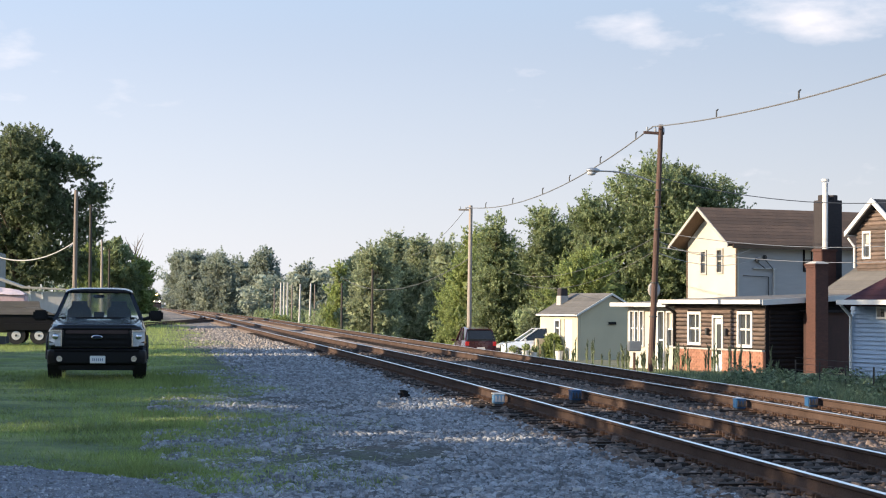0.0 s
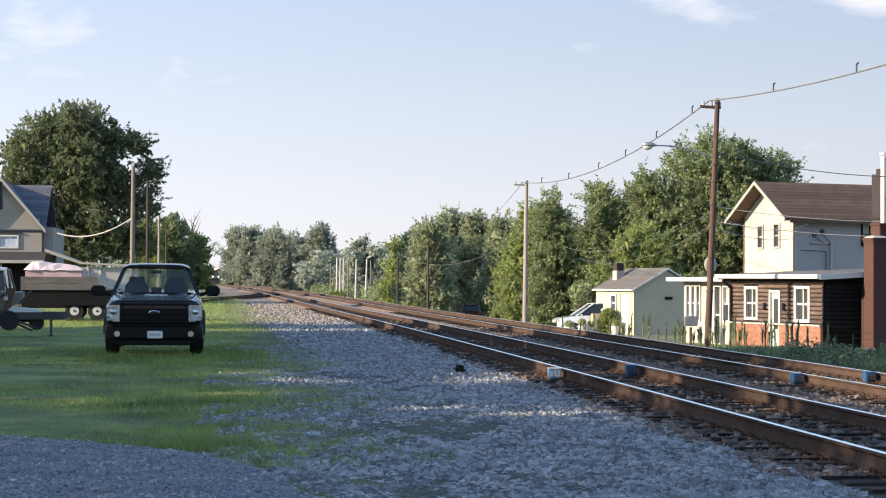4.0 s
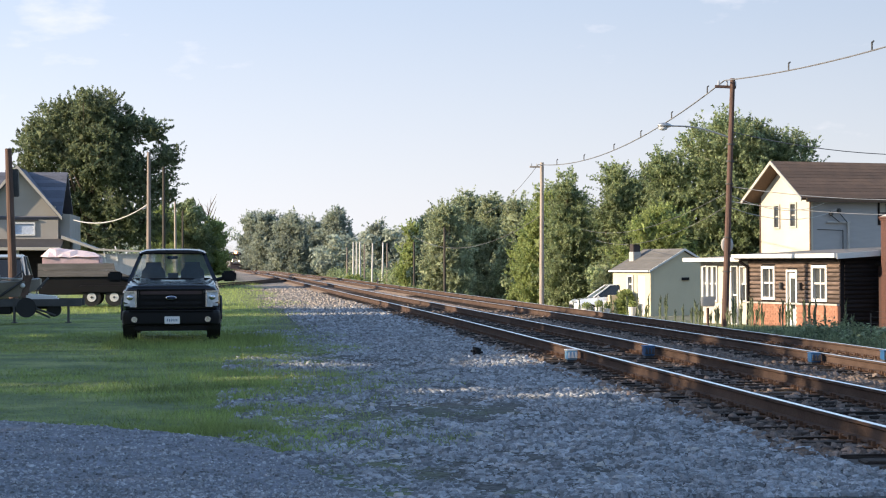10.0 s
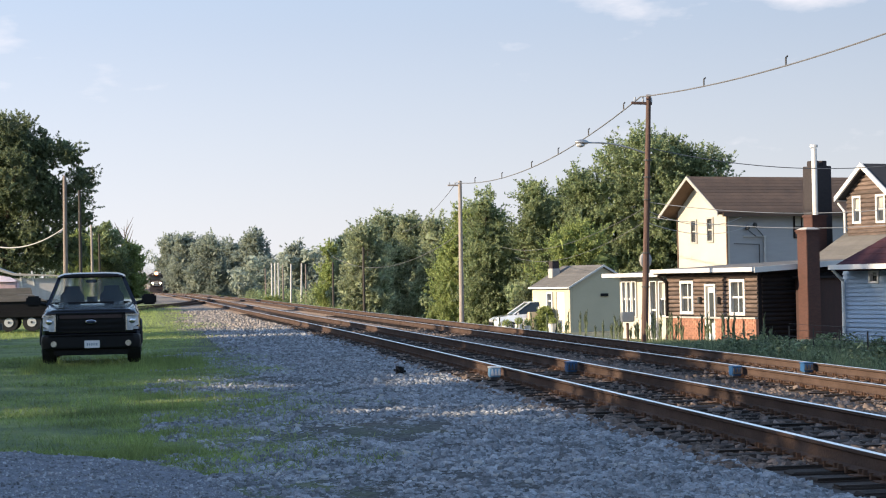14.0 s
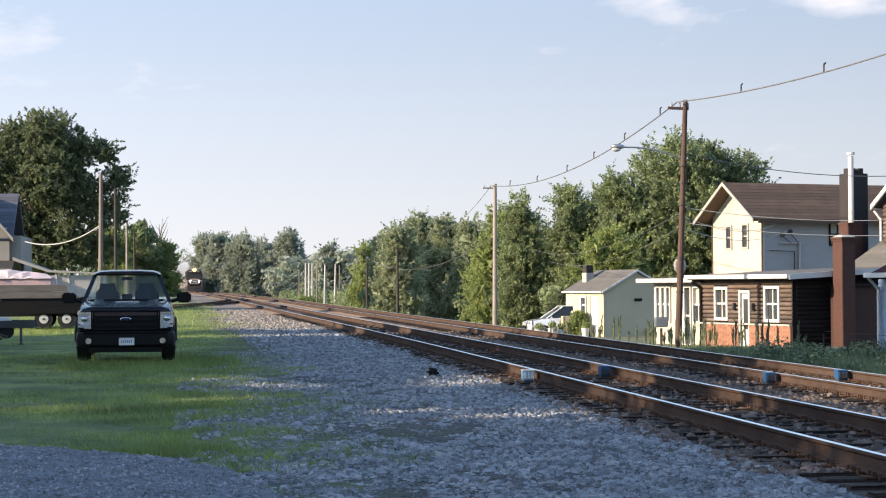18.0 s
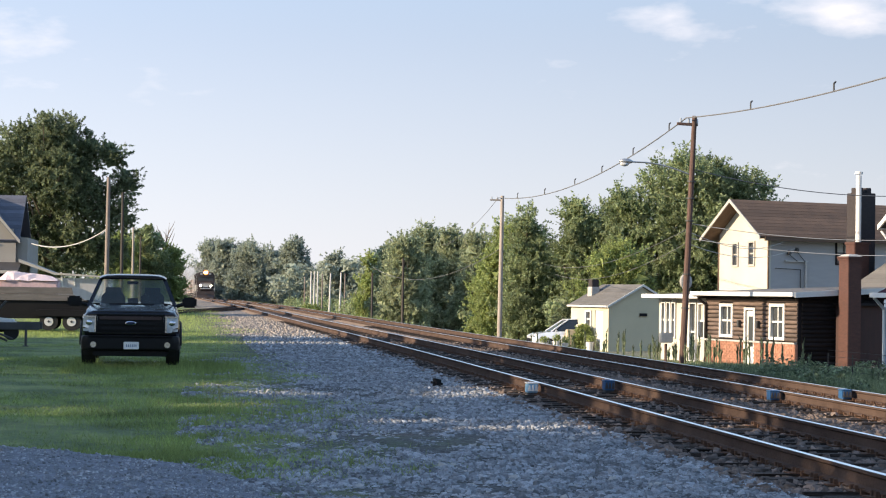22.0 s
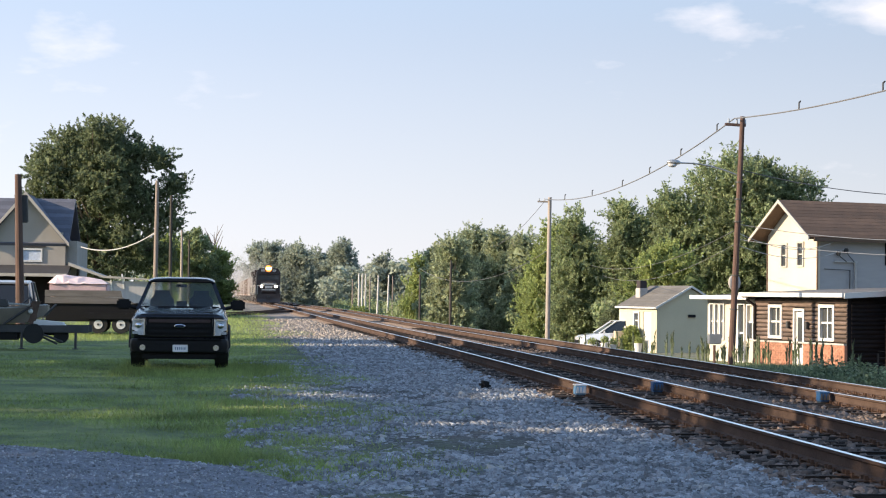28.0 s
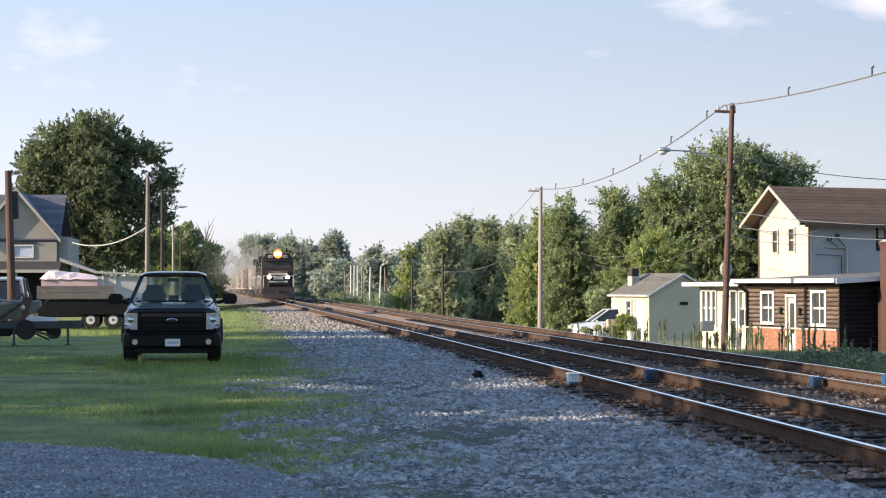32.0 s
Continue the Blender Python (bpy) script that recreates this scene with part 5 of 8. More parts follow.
def cream_house():
    t = thing("cream_house", pose(30.5, 102.3, -1.1, 0, 0, TURN), "two-storey cream-sided house with a brown shingle roof", "house")
    L, H, D = 4.8, 6.25, 11.0
    m = pose(0, L, 0, 0, 0, -90)
    holes = [(1.34, 1.96, 4.43, 5.78), (2.90, 3.56, 4.46, 5.84)]
    wall(t, m, L, H, holes, M_CREAM, peak=(L / 2, 7.95))
    for h in holes:
        window(t, m, *h, cols=1, rows=2, border=0.10, curtain=False, frame_m=M_TAUPE)
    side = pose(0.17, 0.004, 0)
    # side wall is greyer and darker than the front
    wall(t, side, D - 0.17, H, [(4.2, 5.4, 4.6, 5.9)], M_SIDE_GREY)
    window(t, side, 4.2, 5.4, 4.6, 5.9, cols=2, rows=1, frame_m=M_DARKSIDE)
    bm = B()
    box(bm, (D - 0.08, L / 2, H / 2), (0.16, L - 0.4, H))
    part("end_wall", bm, M_CREAM, t)
    bm = B()
    box(bm, (D / 2, L - 0.08, H / 2), (D - 0.4, 0.16, H))
    part("back_wall", bm, M_CREAM, t)
    ry = L / 2
    roof("roof", t, [(-0.9, -0.5, 6.02), (D + 0.5, -0.5, 6.02), (D + 0.5, ry, 8.10), (-0.9, ry, 8.10)], 0.14, M_SHINGLE_BROWN, "brown shingle roof", rows=11)
    roof("roof", t, [(-0.9, L + 0.5, 6.02), (D + 0.5, L + 0.5, 6.02), (D + 0.5, ry, 8.10), (-0.9, ry, 8.10)], 0.14, M_SHINGLE_BROWN)
    for y0 in (-0.53, L + 0.53):
        bm = B()
        loft(bm, [[(x, y0, 5.84), (x, y0, 6.03), (x, ry, 8.12), (x, ry, 7.93)] for x in (-0.96, -0.9)])
        part("rake_board", bm, M_TAUPE, t)
    for y0 in (0.0, L):
        bm = B()
        box(bm, (-0.015, y0, H / 2), (0.05, 0.09, H))
        part("corner_trim", bm, M_SHINGLE_BROWN, t)
    bm = B()
    box(bm, (D / 2, -0.53, 5.90), (D + 1.2, 0.1, 0.2))
    part("fascia", bm, M_SHINGLE_BROWN, t)
    bm = B()
    tube(bm, (2.35, -0.13, 1.5), (2.35, -0.13, 4.75), 0.07, 0.07, 8)
    part("service_mast", bm, M_METAL, t, "grey metal service mast")
    bm = B()
    box(bm, (1.75, -0.1, 4.75), (1.5, 0.1, 0.06))
    part("cable_bracket", bm, M_METAL, t)
    for x, z in ((1.25, 5.2), (1.75, 5.35)):
        bm = B()
        box(bm, (x, -0.12, z), (0.24, 0.18, 0.26), bevel=0.05)
        tube(bm, (x, -0.14, z - 0.1), (x + 0.5, -0.16, 4.75), 0.025, 0.025, 6)
        part("floodlight", bm, M_DARKMETAL, t, "dark floodlight on a bracket")
    bm = B()
    tube(bm, (0.35, -0.12, 4.35), (2.0, -0.12, 4.30), 0.02, 0.02, 6)
    tube(bm, (2.0, -0.12, 4.30), (2.0, -0.12, 1.6), 0.03, 0.03, 6)
    part("conduit", bm, M_DARKMETAL, t)


cream_house()


def dormer_house():
    t = thing("dormer_house", pose(27.61, 69.62, -0.85, 0, 0, TURN), "brown-sided house with a white-trimmed roof dormer and chimneys", "house")
    D, L = 8.0, 5.35
    bm = B()
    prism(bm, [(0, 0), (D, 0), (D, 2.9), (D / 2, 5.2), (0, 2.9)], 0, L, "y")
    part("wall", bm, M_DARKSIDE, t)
    roof("roof", t, [(-0.35, -0.5, 2.95), (-0.35, L + 0.1, 2.95), (D / 2, L + 0.1, 5.45), (D / 2, -0.5, 5.45)], 0.15, M_SHINGLE_GREY, "grey shingle roof", rows=14)
    roof("roof", t, [(D + 0.35, -0.5, 2.95), (D + 0.35, L + 0.1, 2.95), (D / 2, L + 0.1, 5.45), (D / 2, -0.5, 5.45)], 0.15, M_SHINGLE_GREY)
    # the dormer: front at x = 28 in the world
    d = new("dormer")
    d.parent = t
    fx, y0, y1 = 1.3, 2.35, 5.05
    m = pose(fx, y1, 3.95, 0, 0, -90)
    W = y1 - y0
    holes = [(0.34, 0.88, 0.40, 1.50), (1.78, 2.36, 0.38, 1.50)]
    wall(d, m, W, 1.55, holes, M_BROWNSIDE, course=0.17, board=M_BROWNSIDE, peak=(W / 2, 2.62))
    for h in holes:
        window(d, m, *h, cols=1, rows=2, border=0.09)
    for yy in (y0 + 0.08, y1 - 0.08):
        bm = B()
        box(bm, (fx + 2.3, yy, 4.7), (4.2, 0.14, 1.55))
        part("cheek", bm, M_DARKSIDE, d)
    ym = (y0 + y1) / 2
    roof("dormer_roof", d, [(fx - 0.35, y0 - 0.32, 5.40), (fx + 5, y0 - 0.32, 5.40), (fx + 5, ym, 6.68), (fx - 0.35, ym, 6.68)], 0.1, M_SHINGLE_DARK)
    roof("dormer_roof", d, [(fx - 0.35, y1 + 0.32, 5.40), (fx + 5, y1 + 0.32, 5.40), (fx + 5, ym, 6.68), (fx - 0.35, ym, 6.68)], 0.1, M_SHINGLE_DARK)
    for yy in (y0 - 0.34, y1 + 0.34):
        bm = B()
        loft(bm, [[(x, yy, 5.24), (x, yy, 5.44), (x, ym, 6.72), (x, ym, 6.5)] for x in (fx - 0.42, fx - 0.34)])
        part("rake_board", bm, M_WHITE, d)
        bm = B()
        box(bm, (fx + 1.6, yy, 5.34), (3.9, 0.12, 0.13))
        part("gutter", bm, M_WHITE, d)
    for yy, s in ((y0 - 0.3, 1), (y1 + 0.3, -1)):
        bm = B()
        tube(bm, (fx - 0.25, yy, 5.2), (fx - 0.12, yy + 0.24 * s, 4.85), 0.05, 0.05, 8)
        tube(bm, (fx - 0.12, yy + 0.24 * s, 4.9), (fx - 0.12, yy + 0.24 * s, 4.0), 0.05, 0.05, 8)
        part("downspout", bm, M_WHITE, d)
    bm = B()
    box(bm, (fx + 0.02, ym, 3.78), (0.14, W - 0.06, 0.36))
    part("apron_board", bm, M_BROWNSIDE, d)
    bm = B()
    box(bm, (fx - 0.06, ym, 3.62), (0.12, W + 0.1, 0.2))
    part("sill_board", bm, M_WHITE, d)
    # chimneys
    ch = new("chimney")
    ch.parent = t
    bm = B()
    box(bm, (1.64, 7.44, 3.35), (0.85, 0.8, 6.9), bevel=0.02)
    part("shaft", bm, M_BRICK_DARK, ch)
    for k in (1.44, 1.84):
        bm = B()
        box(bm, (k, 7.44, 6.9), (0.24, 0.5, 0.24), bevel=0.02)
        part("chimney_pot", bm, M_BRICK_DARK, ch)
    bm = B()
    tube(bm, (0.77, 6.46, 3.4), (0.77, 6.46, 7.45), 0.11, 0.11, 12)
    tube(bm, (0.77, 6.46, 7.5), (0.77, 6.46, 7.6), 0.16, 0.16, 12)
    part("flue_pipe", bm, M_WHITE, t, "tall white metal flue pipe")
    bm = B()
    box(bm, (0.77, 6.5, 2.38), (0.72, 0.6, 4.75), bevel=0.02)
    box(bm, (0.77, 6.5, 4.72), (0.80, 0.68, 0.10), bevel=0.02)
    part("flue_base", bm, M_CHIMNEY_BRICK, t, "brick base of the flue")
    return t


dormer_house()


def side_chimney():
    t = thing("brick_chimney", pose(22.75, 66.45, -0.85, 0, 0, TURN), "tall red brick chimney standing beside the bungalow", "chimney")
    bm = B()
    box(bm, (0, 0, 1.98), (0.56, 0.56, 3.96), bevel=0.015)
    part("shaft", bm, M_CHIMNEY_BRICK, t)
    bm = B()
    for k in range(2):
        box(bm, (0, 0, 3.86 + 0.075 * k), (0.62 + 0.05 * k, 0.62 + 0.05 * k, 0.072), bevel=0.01)
    part("corbel", bm, M_CHIMNEY_BRICK, t)
    bm = B()
    loft(bm, [[(-0.30, -0.30, 3.97), (0.30, -0.30, 3.97), (0.30, 0.30, 3.97), (-0.30, 0.30, 3.97)], [(-0.16, -0.16, 4.05), (0.16, -0.16, 4.05), (0.16, 0.16, 4.05), (-0.16, 0.16, 4.05)]])
    part("mortar_cap", bm, M_CONCRETE, t)
    s = thing("rusty_shed", pose(23.3, 66.5, -0.9, 0, 0, TURN), "dark rusty-brown lean-to store beside the chimney", "shed")
    bm = B()
    box(bm, (0.75, 0.45, 1.15), (2.7, 0.8, 2.3), bevel=0.01)
    part("wall", bm, mat("rust_brown_sheet", (0.045, 0.022, 0.019), 0.85, vary=0.3, scale=1.5, fine=20, stretch=(4, 4, 1)), s)
    bm = B()
    box(bm, (0.75, 0.4, 2.35), (2.9, 1.0, 0.08))
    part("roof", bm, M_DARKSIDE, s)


side_chimney()


def blue_house():
    t = thing("blue_house", pose(21.96, 48.09, -0.75, 0, 0, TURN), "pale blue sided house with a dark red roof and white gutter", "house")
    L, H, D = 7.0, 2.45, 8.0
    m = pose(0, L, 0, 0, 0, -90)
    holes = [(1.18, 1.62, 2.02, 2.38)]
    wall(t, m, L, H, holes, M_BLUESIDE, course=0.125, board=M_BLUESIDE, low=0.15)
    window(t, m, *holes[0], cols=1, rows=1, border=0.06)
    bm = B()
    box(bm, (D - 0.08, L / 2, H / 2), (0.16, L - 0.4, H))
    box(bm, (D / 2, L - 0.08, H / 2), (D - 0.4, 0.16, H))
    box(bm, (D / 2, 0.08, H / 2), (D - 0.4, 0.16, H))
    part("back_wall", bm, M_BLUESIDE, t)
    roof("roof", t, [(-0.55, -0.5, 2.5), (-0.55, L - 0.15, 2.5), (D / 2, L - 2.7, 5.3), (D / 2, 2.0, 5.3)], 0.14, M_SHINGLE_RED, "dark red roof", rows=16)
    roof("roof", t, [(D + 0.55, -0.5, 2.5), (D + 0.55, L - 0.15, 2.5), (D / 2, L - 2.7, 5.3), (D / 2, 2.0, 5.3)], 0.14, M_SHINGLE_RED)
    bm = B()
    loft(bm, [[(-0.55, L - 0.15, 2.5), (D + 0.55, L - 0.15, 2.5), (D / 2, L - 2.7, 5.3)], [(-0.5, L - 0.2, 2.4), (D + 0.5, L - 0.2, 2.4), (D / 2, L - 2.8, 5.1)]])
    loft(bm, [[(-0.55, -0.5, 2.5), (D + 0.55, -0.5, 2.5), (D / 2, 2.0, 5.3)], [(-0.5, -0.4, 2.4), (D + 0.5, -0.4, 2.4), (D / 2, 2.1, 5.1)]])
    part("hip_roof", bm, M_SHINGLE_RED, t)
    gutter(t, (-0.60, -0.5, 2.57), (-0.60, L - 0.12, 2.57), 0.12, 0.14)
    bm = B()
    tube(bm, (-0.55, L - 0.2, 2.42), (-0.12, L - 0.1, 2.1), 0.045, 0.045, 8)
    tube(bm, (-0.12, L - 0.1, 2.13), (-0.12, L - 0.1, 0.1), 0.045, 0.045, 8)
    part("downspout", bm, M_WHITE, t)


blue_house()


def garage():
    t = thing("garage", pose(20.24, 95, -1.15, 0, 0, TURN), "small white-sided garage with a grey gable roof", "garage")
    W, L, H = 3.8, 3.8, 2.32
    m = pose(0, L, 0, 0, 0, -90)
    holes = [(1.55, 2.15, 1.15, 2.05), (2.45, 3.25, 0.05, 2.05)]
    wall(t, m, L, H, holes, M_BLOCKWALL)
    window(t, m, *holes[0], cols=1, rows=2, curtain=False)
    bm = B()
    box(bm, (2.85, 0.06, 1.05), (0.78, 0.05, 1.98), m)
    part("door", bm, M_WHITE, t)
    wall(t, pose(0.17, 0.004, 0), W - 0.17, H, [], M_BLOCKWALL, peak=(W / 2 - 0.17, 3.22))
    bm = B()
    box(bm, (W - 0.08, L / 2, H / 2), (0.16, L - 0.4, H))
    part("side_wall", bm, M_BLOCKWALL, t)
    bm = B()
    prism(bm, [(0.17, 0), (W - 0.17, 0), (W - 0.17, H), (W / 2, 3.2), (0.17, H)], L - 0.16, L - 0.003, "y")
    part("back_wall", bm, M_BLOCKWALL, t)
    for s in (0, 1):
        x0 = -0.14 if s == 0 else W + 0.14
        roof("roof", t, [(x0, -0.12, 2.28), (x0, L + 0.12, 2.28), (W / 2, L + 0.12, 3.36), (W / 2, -0.12, 3.36)], 0.1, M_SHINGLE_GREY, rows=8 if s == 0 else 0)
    bm = B()
    for x0 in (-0.14, W + 0.14):
        loft(bm, [[(x0, yy, 2.19), (x0, yy, 2.29), (W / 2, yy, 3.37), (W / 2, yy, 3.26)] for yy in (-0.16, -0.12)])
    part("rake_board", bm, M_WHITE, t)
    bm = B()
    box(bm, (0.95, 3.2, 3.0), (0.4, 0.4, 1.2), bevel=0.02)
    ch = part("chimney", bm, M_BRICK_DARK, t, "small dark brick chimney with a pale base")
    bm = B()
    box(bm, (0.95, 3.2, 2.95), (0.46, 0.46, 0.55), bevel=0.02)
    part("chimney_base", bm, M_CONCRETE, ch)
    bm = B()
    box(bm, (W * 0.52, -0.03, 1.86), (0.42, 0.05, 0.14))
    part("vent", bm, M_BLACK, t, "dark wall vent")
    gutter(t, (-0.17, -0.12, 2.29), (-0.17, L + 0.12, 2.29), 0.06, 0.08)


garage()


def grey_house():
    t = thing("grey_house", pose(-13.0, 120, 0), "large grey stucco house with steep slate-blue roof and porch", "house")
    bm = B()
    box(bm, (-1.5, 4, 2.3), (9.0, 8, 4.6))
    part("wall", bm, M_GREYSIDE, t)
    wall(t, pose(-2.35, -0.5, 0), 4.7, 4.5, [(2.05, 3.35, 3.3, 4.1)], M_GREYSIDE, peak=(2.35, 7.2))
    window(t, pose(-2.35, -0.5, 0), 2.05, 3.35, 3.3, 4.1, cols=1, rows=1)
    bm = B()
    box(bm, (0, 1.8, 4.5), (4.3, 4.4, 1.2))
    part("gable_wall", bm, M_GREYSIDE, t)
    roof("roof", t, [(-6.6, -0.6, 4.4), (2.55, -0.6, 4.4), (2.55, 4, 7.3), (-6.6, 4, 7.3)], 0.16, M_SHINGLE_SLATE, "steep slate-blue roof", rows=12)
    roof("roof", t, [(-6.6, 8.6, 4.4), (2.55, 8.6, 4.4), (2.55, 4, 7.3), (-6.6, 4, 7.3)], 0.16, M_SHINGLE_SLATE)
    for s in (-1, 1):
        roof("gable_roof", t, [(2.6 * s, -0.9, 4.35), (2.6 * s, 4, 4.35), (0, 4, 7.42), (0, -0.9, 7.42)], 0.12, M_SHINGLE_SLATE)
        bm = B()
        loft(bm, [[(2.62 * s, y, 4.2), (2.62 * s, y, 4.42), (0, y, 7.5), (0, y, 7.25)] for y in (-0.98, -0.9)])
        part("rake_board", bm, M_TAUPE, t)
    # pale blue panel paints curtain and reflected sky onto the pane
    bm = B()
    box(bm, (1.35 - 1.0, -0.475, 3.7), (1.1, 0.012, 0.6))
    part("roller_blind", bm, mat("pane_sky_tint", (0.42, 0.47, 0.56), 0.6, vary=0.2, scale=2, fine=8, bump=0), t, "pale blue panel for curtain and reflected sky in the gable window")
    # near-black board that draws the shade under the porch roof
    bm = B()
    box(bm, (-2.0, -0.57, 1.2), (9.0, 0.1, 2.4), bevel=0.01)
    part("porch_back_wall", bm, M_DARKSIDE, t, "dark board standing in for shade under the porch roof")
    bm = B()
    box(bm, (0.35, -0.56, 4.22), (1.7, 0.08, 0.07))
    part("window_hood", bm, M_SHINGLE_DARK, t)
    bm = B()
    prism(bm, [(-0.5, 3.1), (-2.9, 2.55), (-2.9, 2.4), (-0.5, 2.9)], -6.6, 2.7, "x")
    part("porch_roof", bm, M_SHINGLE_DARK, t)
    bm = B()
    box(bm, (-2.0, -2.95, 2.5), (9.4, 0.1, 0.18))
    part("porch_fascia", bm, M_TAUPE, t)
    for x in (-6.0, -4.0, -2.0, 0.2, 2.4):
        bm = B()
        tube(bm, (x, -2.7, 0), (x, -2.7, 2.45), 0.09, 0.08, 8)
        part("porch_post", bm, M_TAUPE, t)
    # long low annex
    w = thing("annex", pose(-10.2, 119, 0), "long low pale grey outbuilding with a sloping roof edge", "shed")
    bm = B()
    box(bm, (2.6, 1.5, 1.1), (5.2, 3.0, 2.2))
    part("wall", bm, mat("pale_grey_sheet", (0.37, 0.36, 0.365), 0.6, vary=0.1, scale=1, fine=10, stretch=(5, 5, 1)), w)
    bm = B()
    prism(bm, [(-0.2, 3.3), (1.9, 2.52), (5.4, 2.32), (5.4, 2.25), (1.9, 2.38), (-0.2, 3.1)], -0.3, 3.2, "y")
    part("roof", bm, M_TAUPE, w)
    for x in (2.6, 3.3):
        bm = B()
        box(bm, (x, -0.04, 1.75), (0.09, 0.05, 0.9), pose(0, 0, 0, 0, -8, 0))
        part("batten", bm, M_WHITE, w)


grey_house()

# ---- vehicles ----
def wheel(parent, x, y, r, w, side, rim=None):
    bm = B()
    tube(bm, (x - w / 2, y, r), (x + w / 2, y, r), r, r, 24)
    es = [e for e in bm.edges if len(e.link_faces) == 2 and any(len(f.verts) > 8 for f in e.link_faces)]
    bmesh.ops.bevel(bm, geom=es, offset=0.035, segments=2, affect="EDGES")
    wh = part("wheel", bm, M_TYRE, parent, smooth=False)
    bm = B()
    xo = x + side * w / 2
    tube(bm, (xo - 0.012, y, r), (xo + 0.012, y, r), r * 0.62, r * 0.60, 18)
    tube(bm, (xo - 0.02, y, r), (xo + 0.035 * side + 0.0, y, r), r * 0.2, r * 0.16, 10)
    rm = part("rim", bm, rim or M_METAL, wh)
    for k in range(6):
        a = k * math.tau / 6
        bm = B()
        box(bm, (xo + side * 0.018, y + math.cos(a) * r * 0.37, r + math.sin(a) * r * 0.37), (0.012, 0.06, 0.06))
        part("rim_hole", bm, M_BLACK, wh)
    return wh


def section(y, w, zs, inset=0.0):
    """A ring of a body at y: half width w per height, from low left over the top to low right."""
    left = [(-hw, y, z) for hw, z in zip(w, zs)]
    return left + [(-x, yy, z) for x, yy, z in left[::-1]]


def rounded(ob, width=0.035):
    """Softens the edges of a body panel."""
    b = ob.modifiers.new("round", "BEVEL")
    b.width, b.segments, b.limit_method, b.angle_limit = width, 3, "ANGLE", radians(18)
    ob.data.polygons.foreach_set("use_smooth", [True] * len(ob.data.polygons))
    w = ob.modifiers.new("even", "WEIGHTED_NORMAL")
    w.keep_sharp = True
    return ob


def pickup():
    t = thing("pickup_truck", pose(-1.30, 40.35, 0.03, 0, 0, 1.0), "dark blue-black pickup truck with a chrome-edged grille parked on the grass", "truck")
    # lower body: front at y = 0, tail at y = 5.8
    bm = B()
    loft(bm, [section(0.10, (0.90, 0.93, 0.93, 0.86), (0.62, 0.75, 1.0, 1.08)),
              section(0.30, (0.97, 0.99, 0.98, 0.90), (0.50, 0.75, 1.0, 1.14)),
              section(1.35, (1.0, 1.01, 0.99, 0.91), (0.48, 0.75, 1.02, 1.20)),
              section(1.75, (1.0, 1.01, 0.99, 0.90), (0.48, 0.75, 1.04, 1.22)),
              section(5.75, (0.99, 1.0, 0.98, 0.96), (0.50, 0.75, 1.08, 1.28))])
    rounded(part("body", bm, M_PAINT_BLACK, t))
    bm = B()
    loft(bm, [section(0.14, (0.84, 0.78, 0.5), (1.07, 1.12, 1.13)), section(0.7, (0.88, 0.84, 0.55), (1.15, 1.19, 1.205)), section(1.45, (0.9, 0.86, 0.6), (1.2, 1.245, 1.26))])
    rounded(part("hood", bm, M_PAINT_BLACK, t))
    for s in (-1, 1):
        bm = B()
        loft(bm, [section(0.35, (0.13, 0.09), (1.12, 1.165)), section(1.3, (0.15, 0.10), (1.19, 1.27))])
        bmesh.ops.translate(bm, verts=bm.verts, vec=(s * 0.56, 0, 0))
        part("hood_bulge", bm, M_PAINT_BLACK, t)
        # wheel arches
        bm = B()
        loft(bm, [[(s * 0.99 + 0.05 * math.cos(q), 0.95 + (0.47 + 0.05 * math.sin(q)) * math.cos(a), 0.42 + (0.45 + 0.05 * math.sin(q)) * math.sin(a)) for q in (0.0, 1.047, 2.094, 3.142, 4.189, 5.236)]
                  for a in [math.pi * k / 12 for k in range(13)]])
        part("wheel_arch", bm, M_BLACK, t)
    # cab: pillars, roof, glass
    bm = B()
    loft(bm, [section(2.05, (0.70, 0.66, 0.54, 0.3), (1.77, 1.815, 1.85, 1.862)), section(2.35, (0.73, 0.69, 0.57, 0.3), (1.79, 1.845, 1.882, 1.895)), section(3.75, (0.73, 0.69, 0.57, 0.3), (1.78, 1.835, 1.872, 1.885))])
    rounded(part("roof", bm, M_PAINT_BLACK, t))
    for s in (-1, 1):
        bm = B()
        loft(bm, [[(s * x0, 1.5, 1.2), (s * x1, 1.5, 1.2), (s * x1, 1.62, 1.2), (s * x0, 1.62, 1.2)] if k == 0 else [(s * u0, 2.12, 1.80), (s * u1, 2.12, 1.80), (s * u1, 2.24, 1.80), (s * u0, 2.24, 1.80)] for k, (x0, x1, u0, u1) in enumerate([(0.86, 0.94, 0.62, 0.70)] * 2)])
        part("windscreen_pillar", bm, M_PAINT_BLACK, t)
        bm = B()
        loft(bm, [[(s * 0.90, y, 1.22), (s * 0.95, y, 1.22), (s * 0.71, y - d, 1.80), (s * 0.66, y - d, 1.80)] for y, d in ((3.70, 0.1), (3.85, 0.1))])
        part("rear_pillar", bm, M_PAINT_BLACK, t)
        bm = B()
        loft(bm, [[(s * 0.925, y, 1.22), (s * 0.935, y, 1.22), (s * 0.695, y2, 1.79), (s * 0.685, y2, 1.79)] for y, y2 in ((1.66, 2.25), (3.68, 3.6))])
        p = part("side_window", bm, M_CARGLASS, t)
        p.visible_shadow = False
        # mirrors
        bm = B()
        box(bm, (s * 1.20, 1.72, 1.30), (0.30, 0.18, 0.22), bevel=0.035)
        mi = part("mirror", bm, M_BLACK, t)
        bm = B()
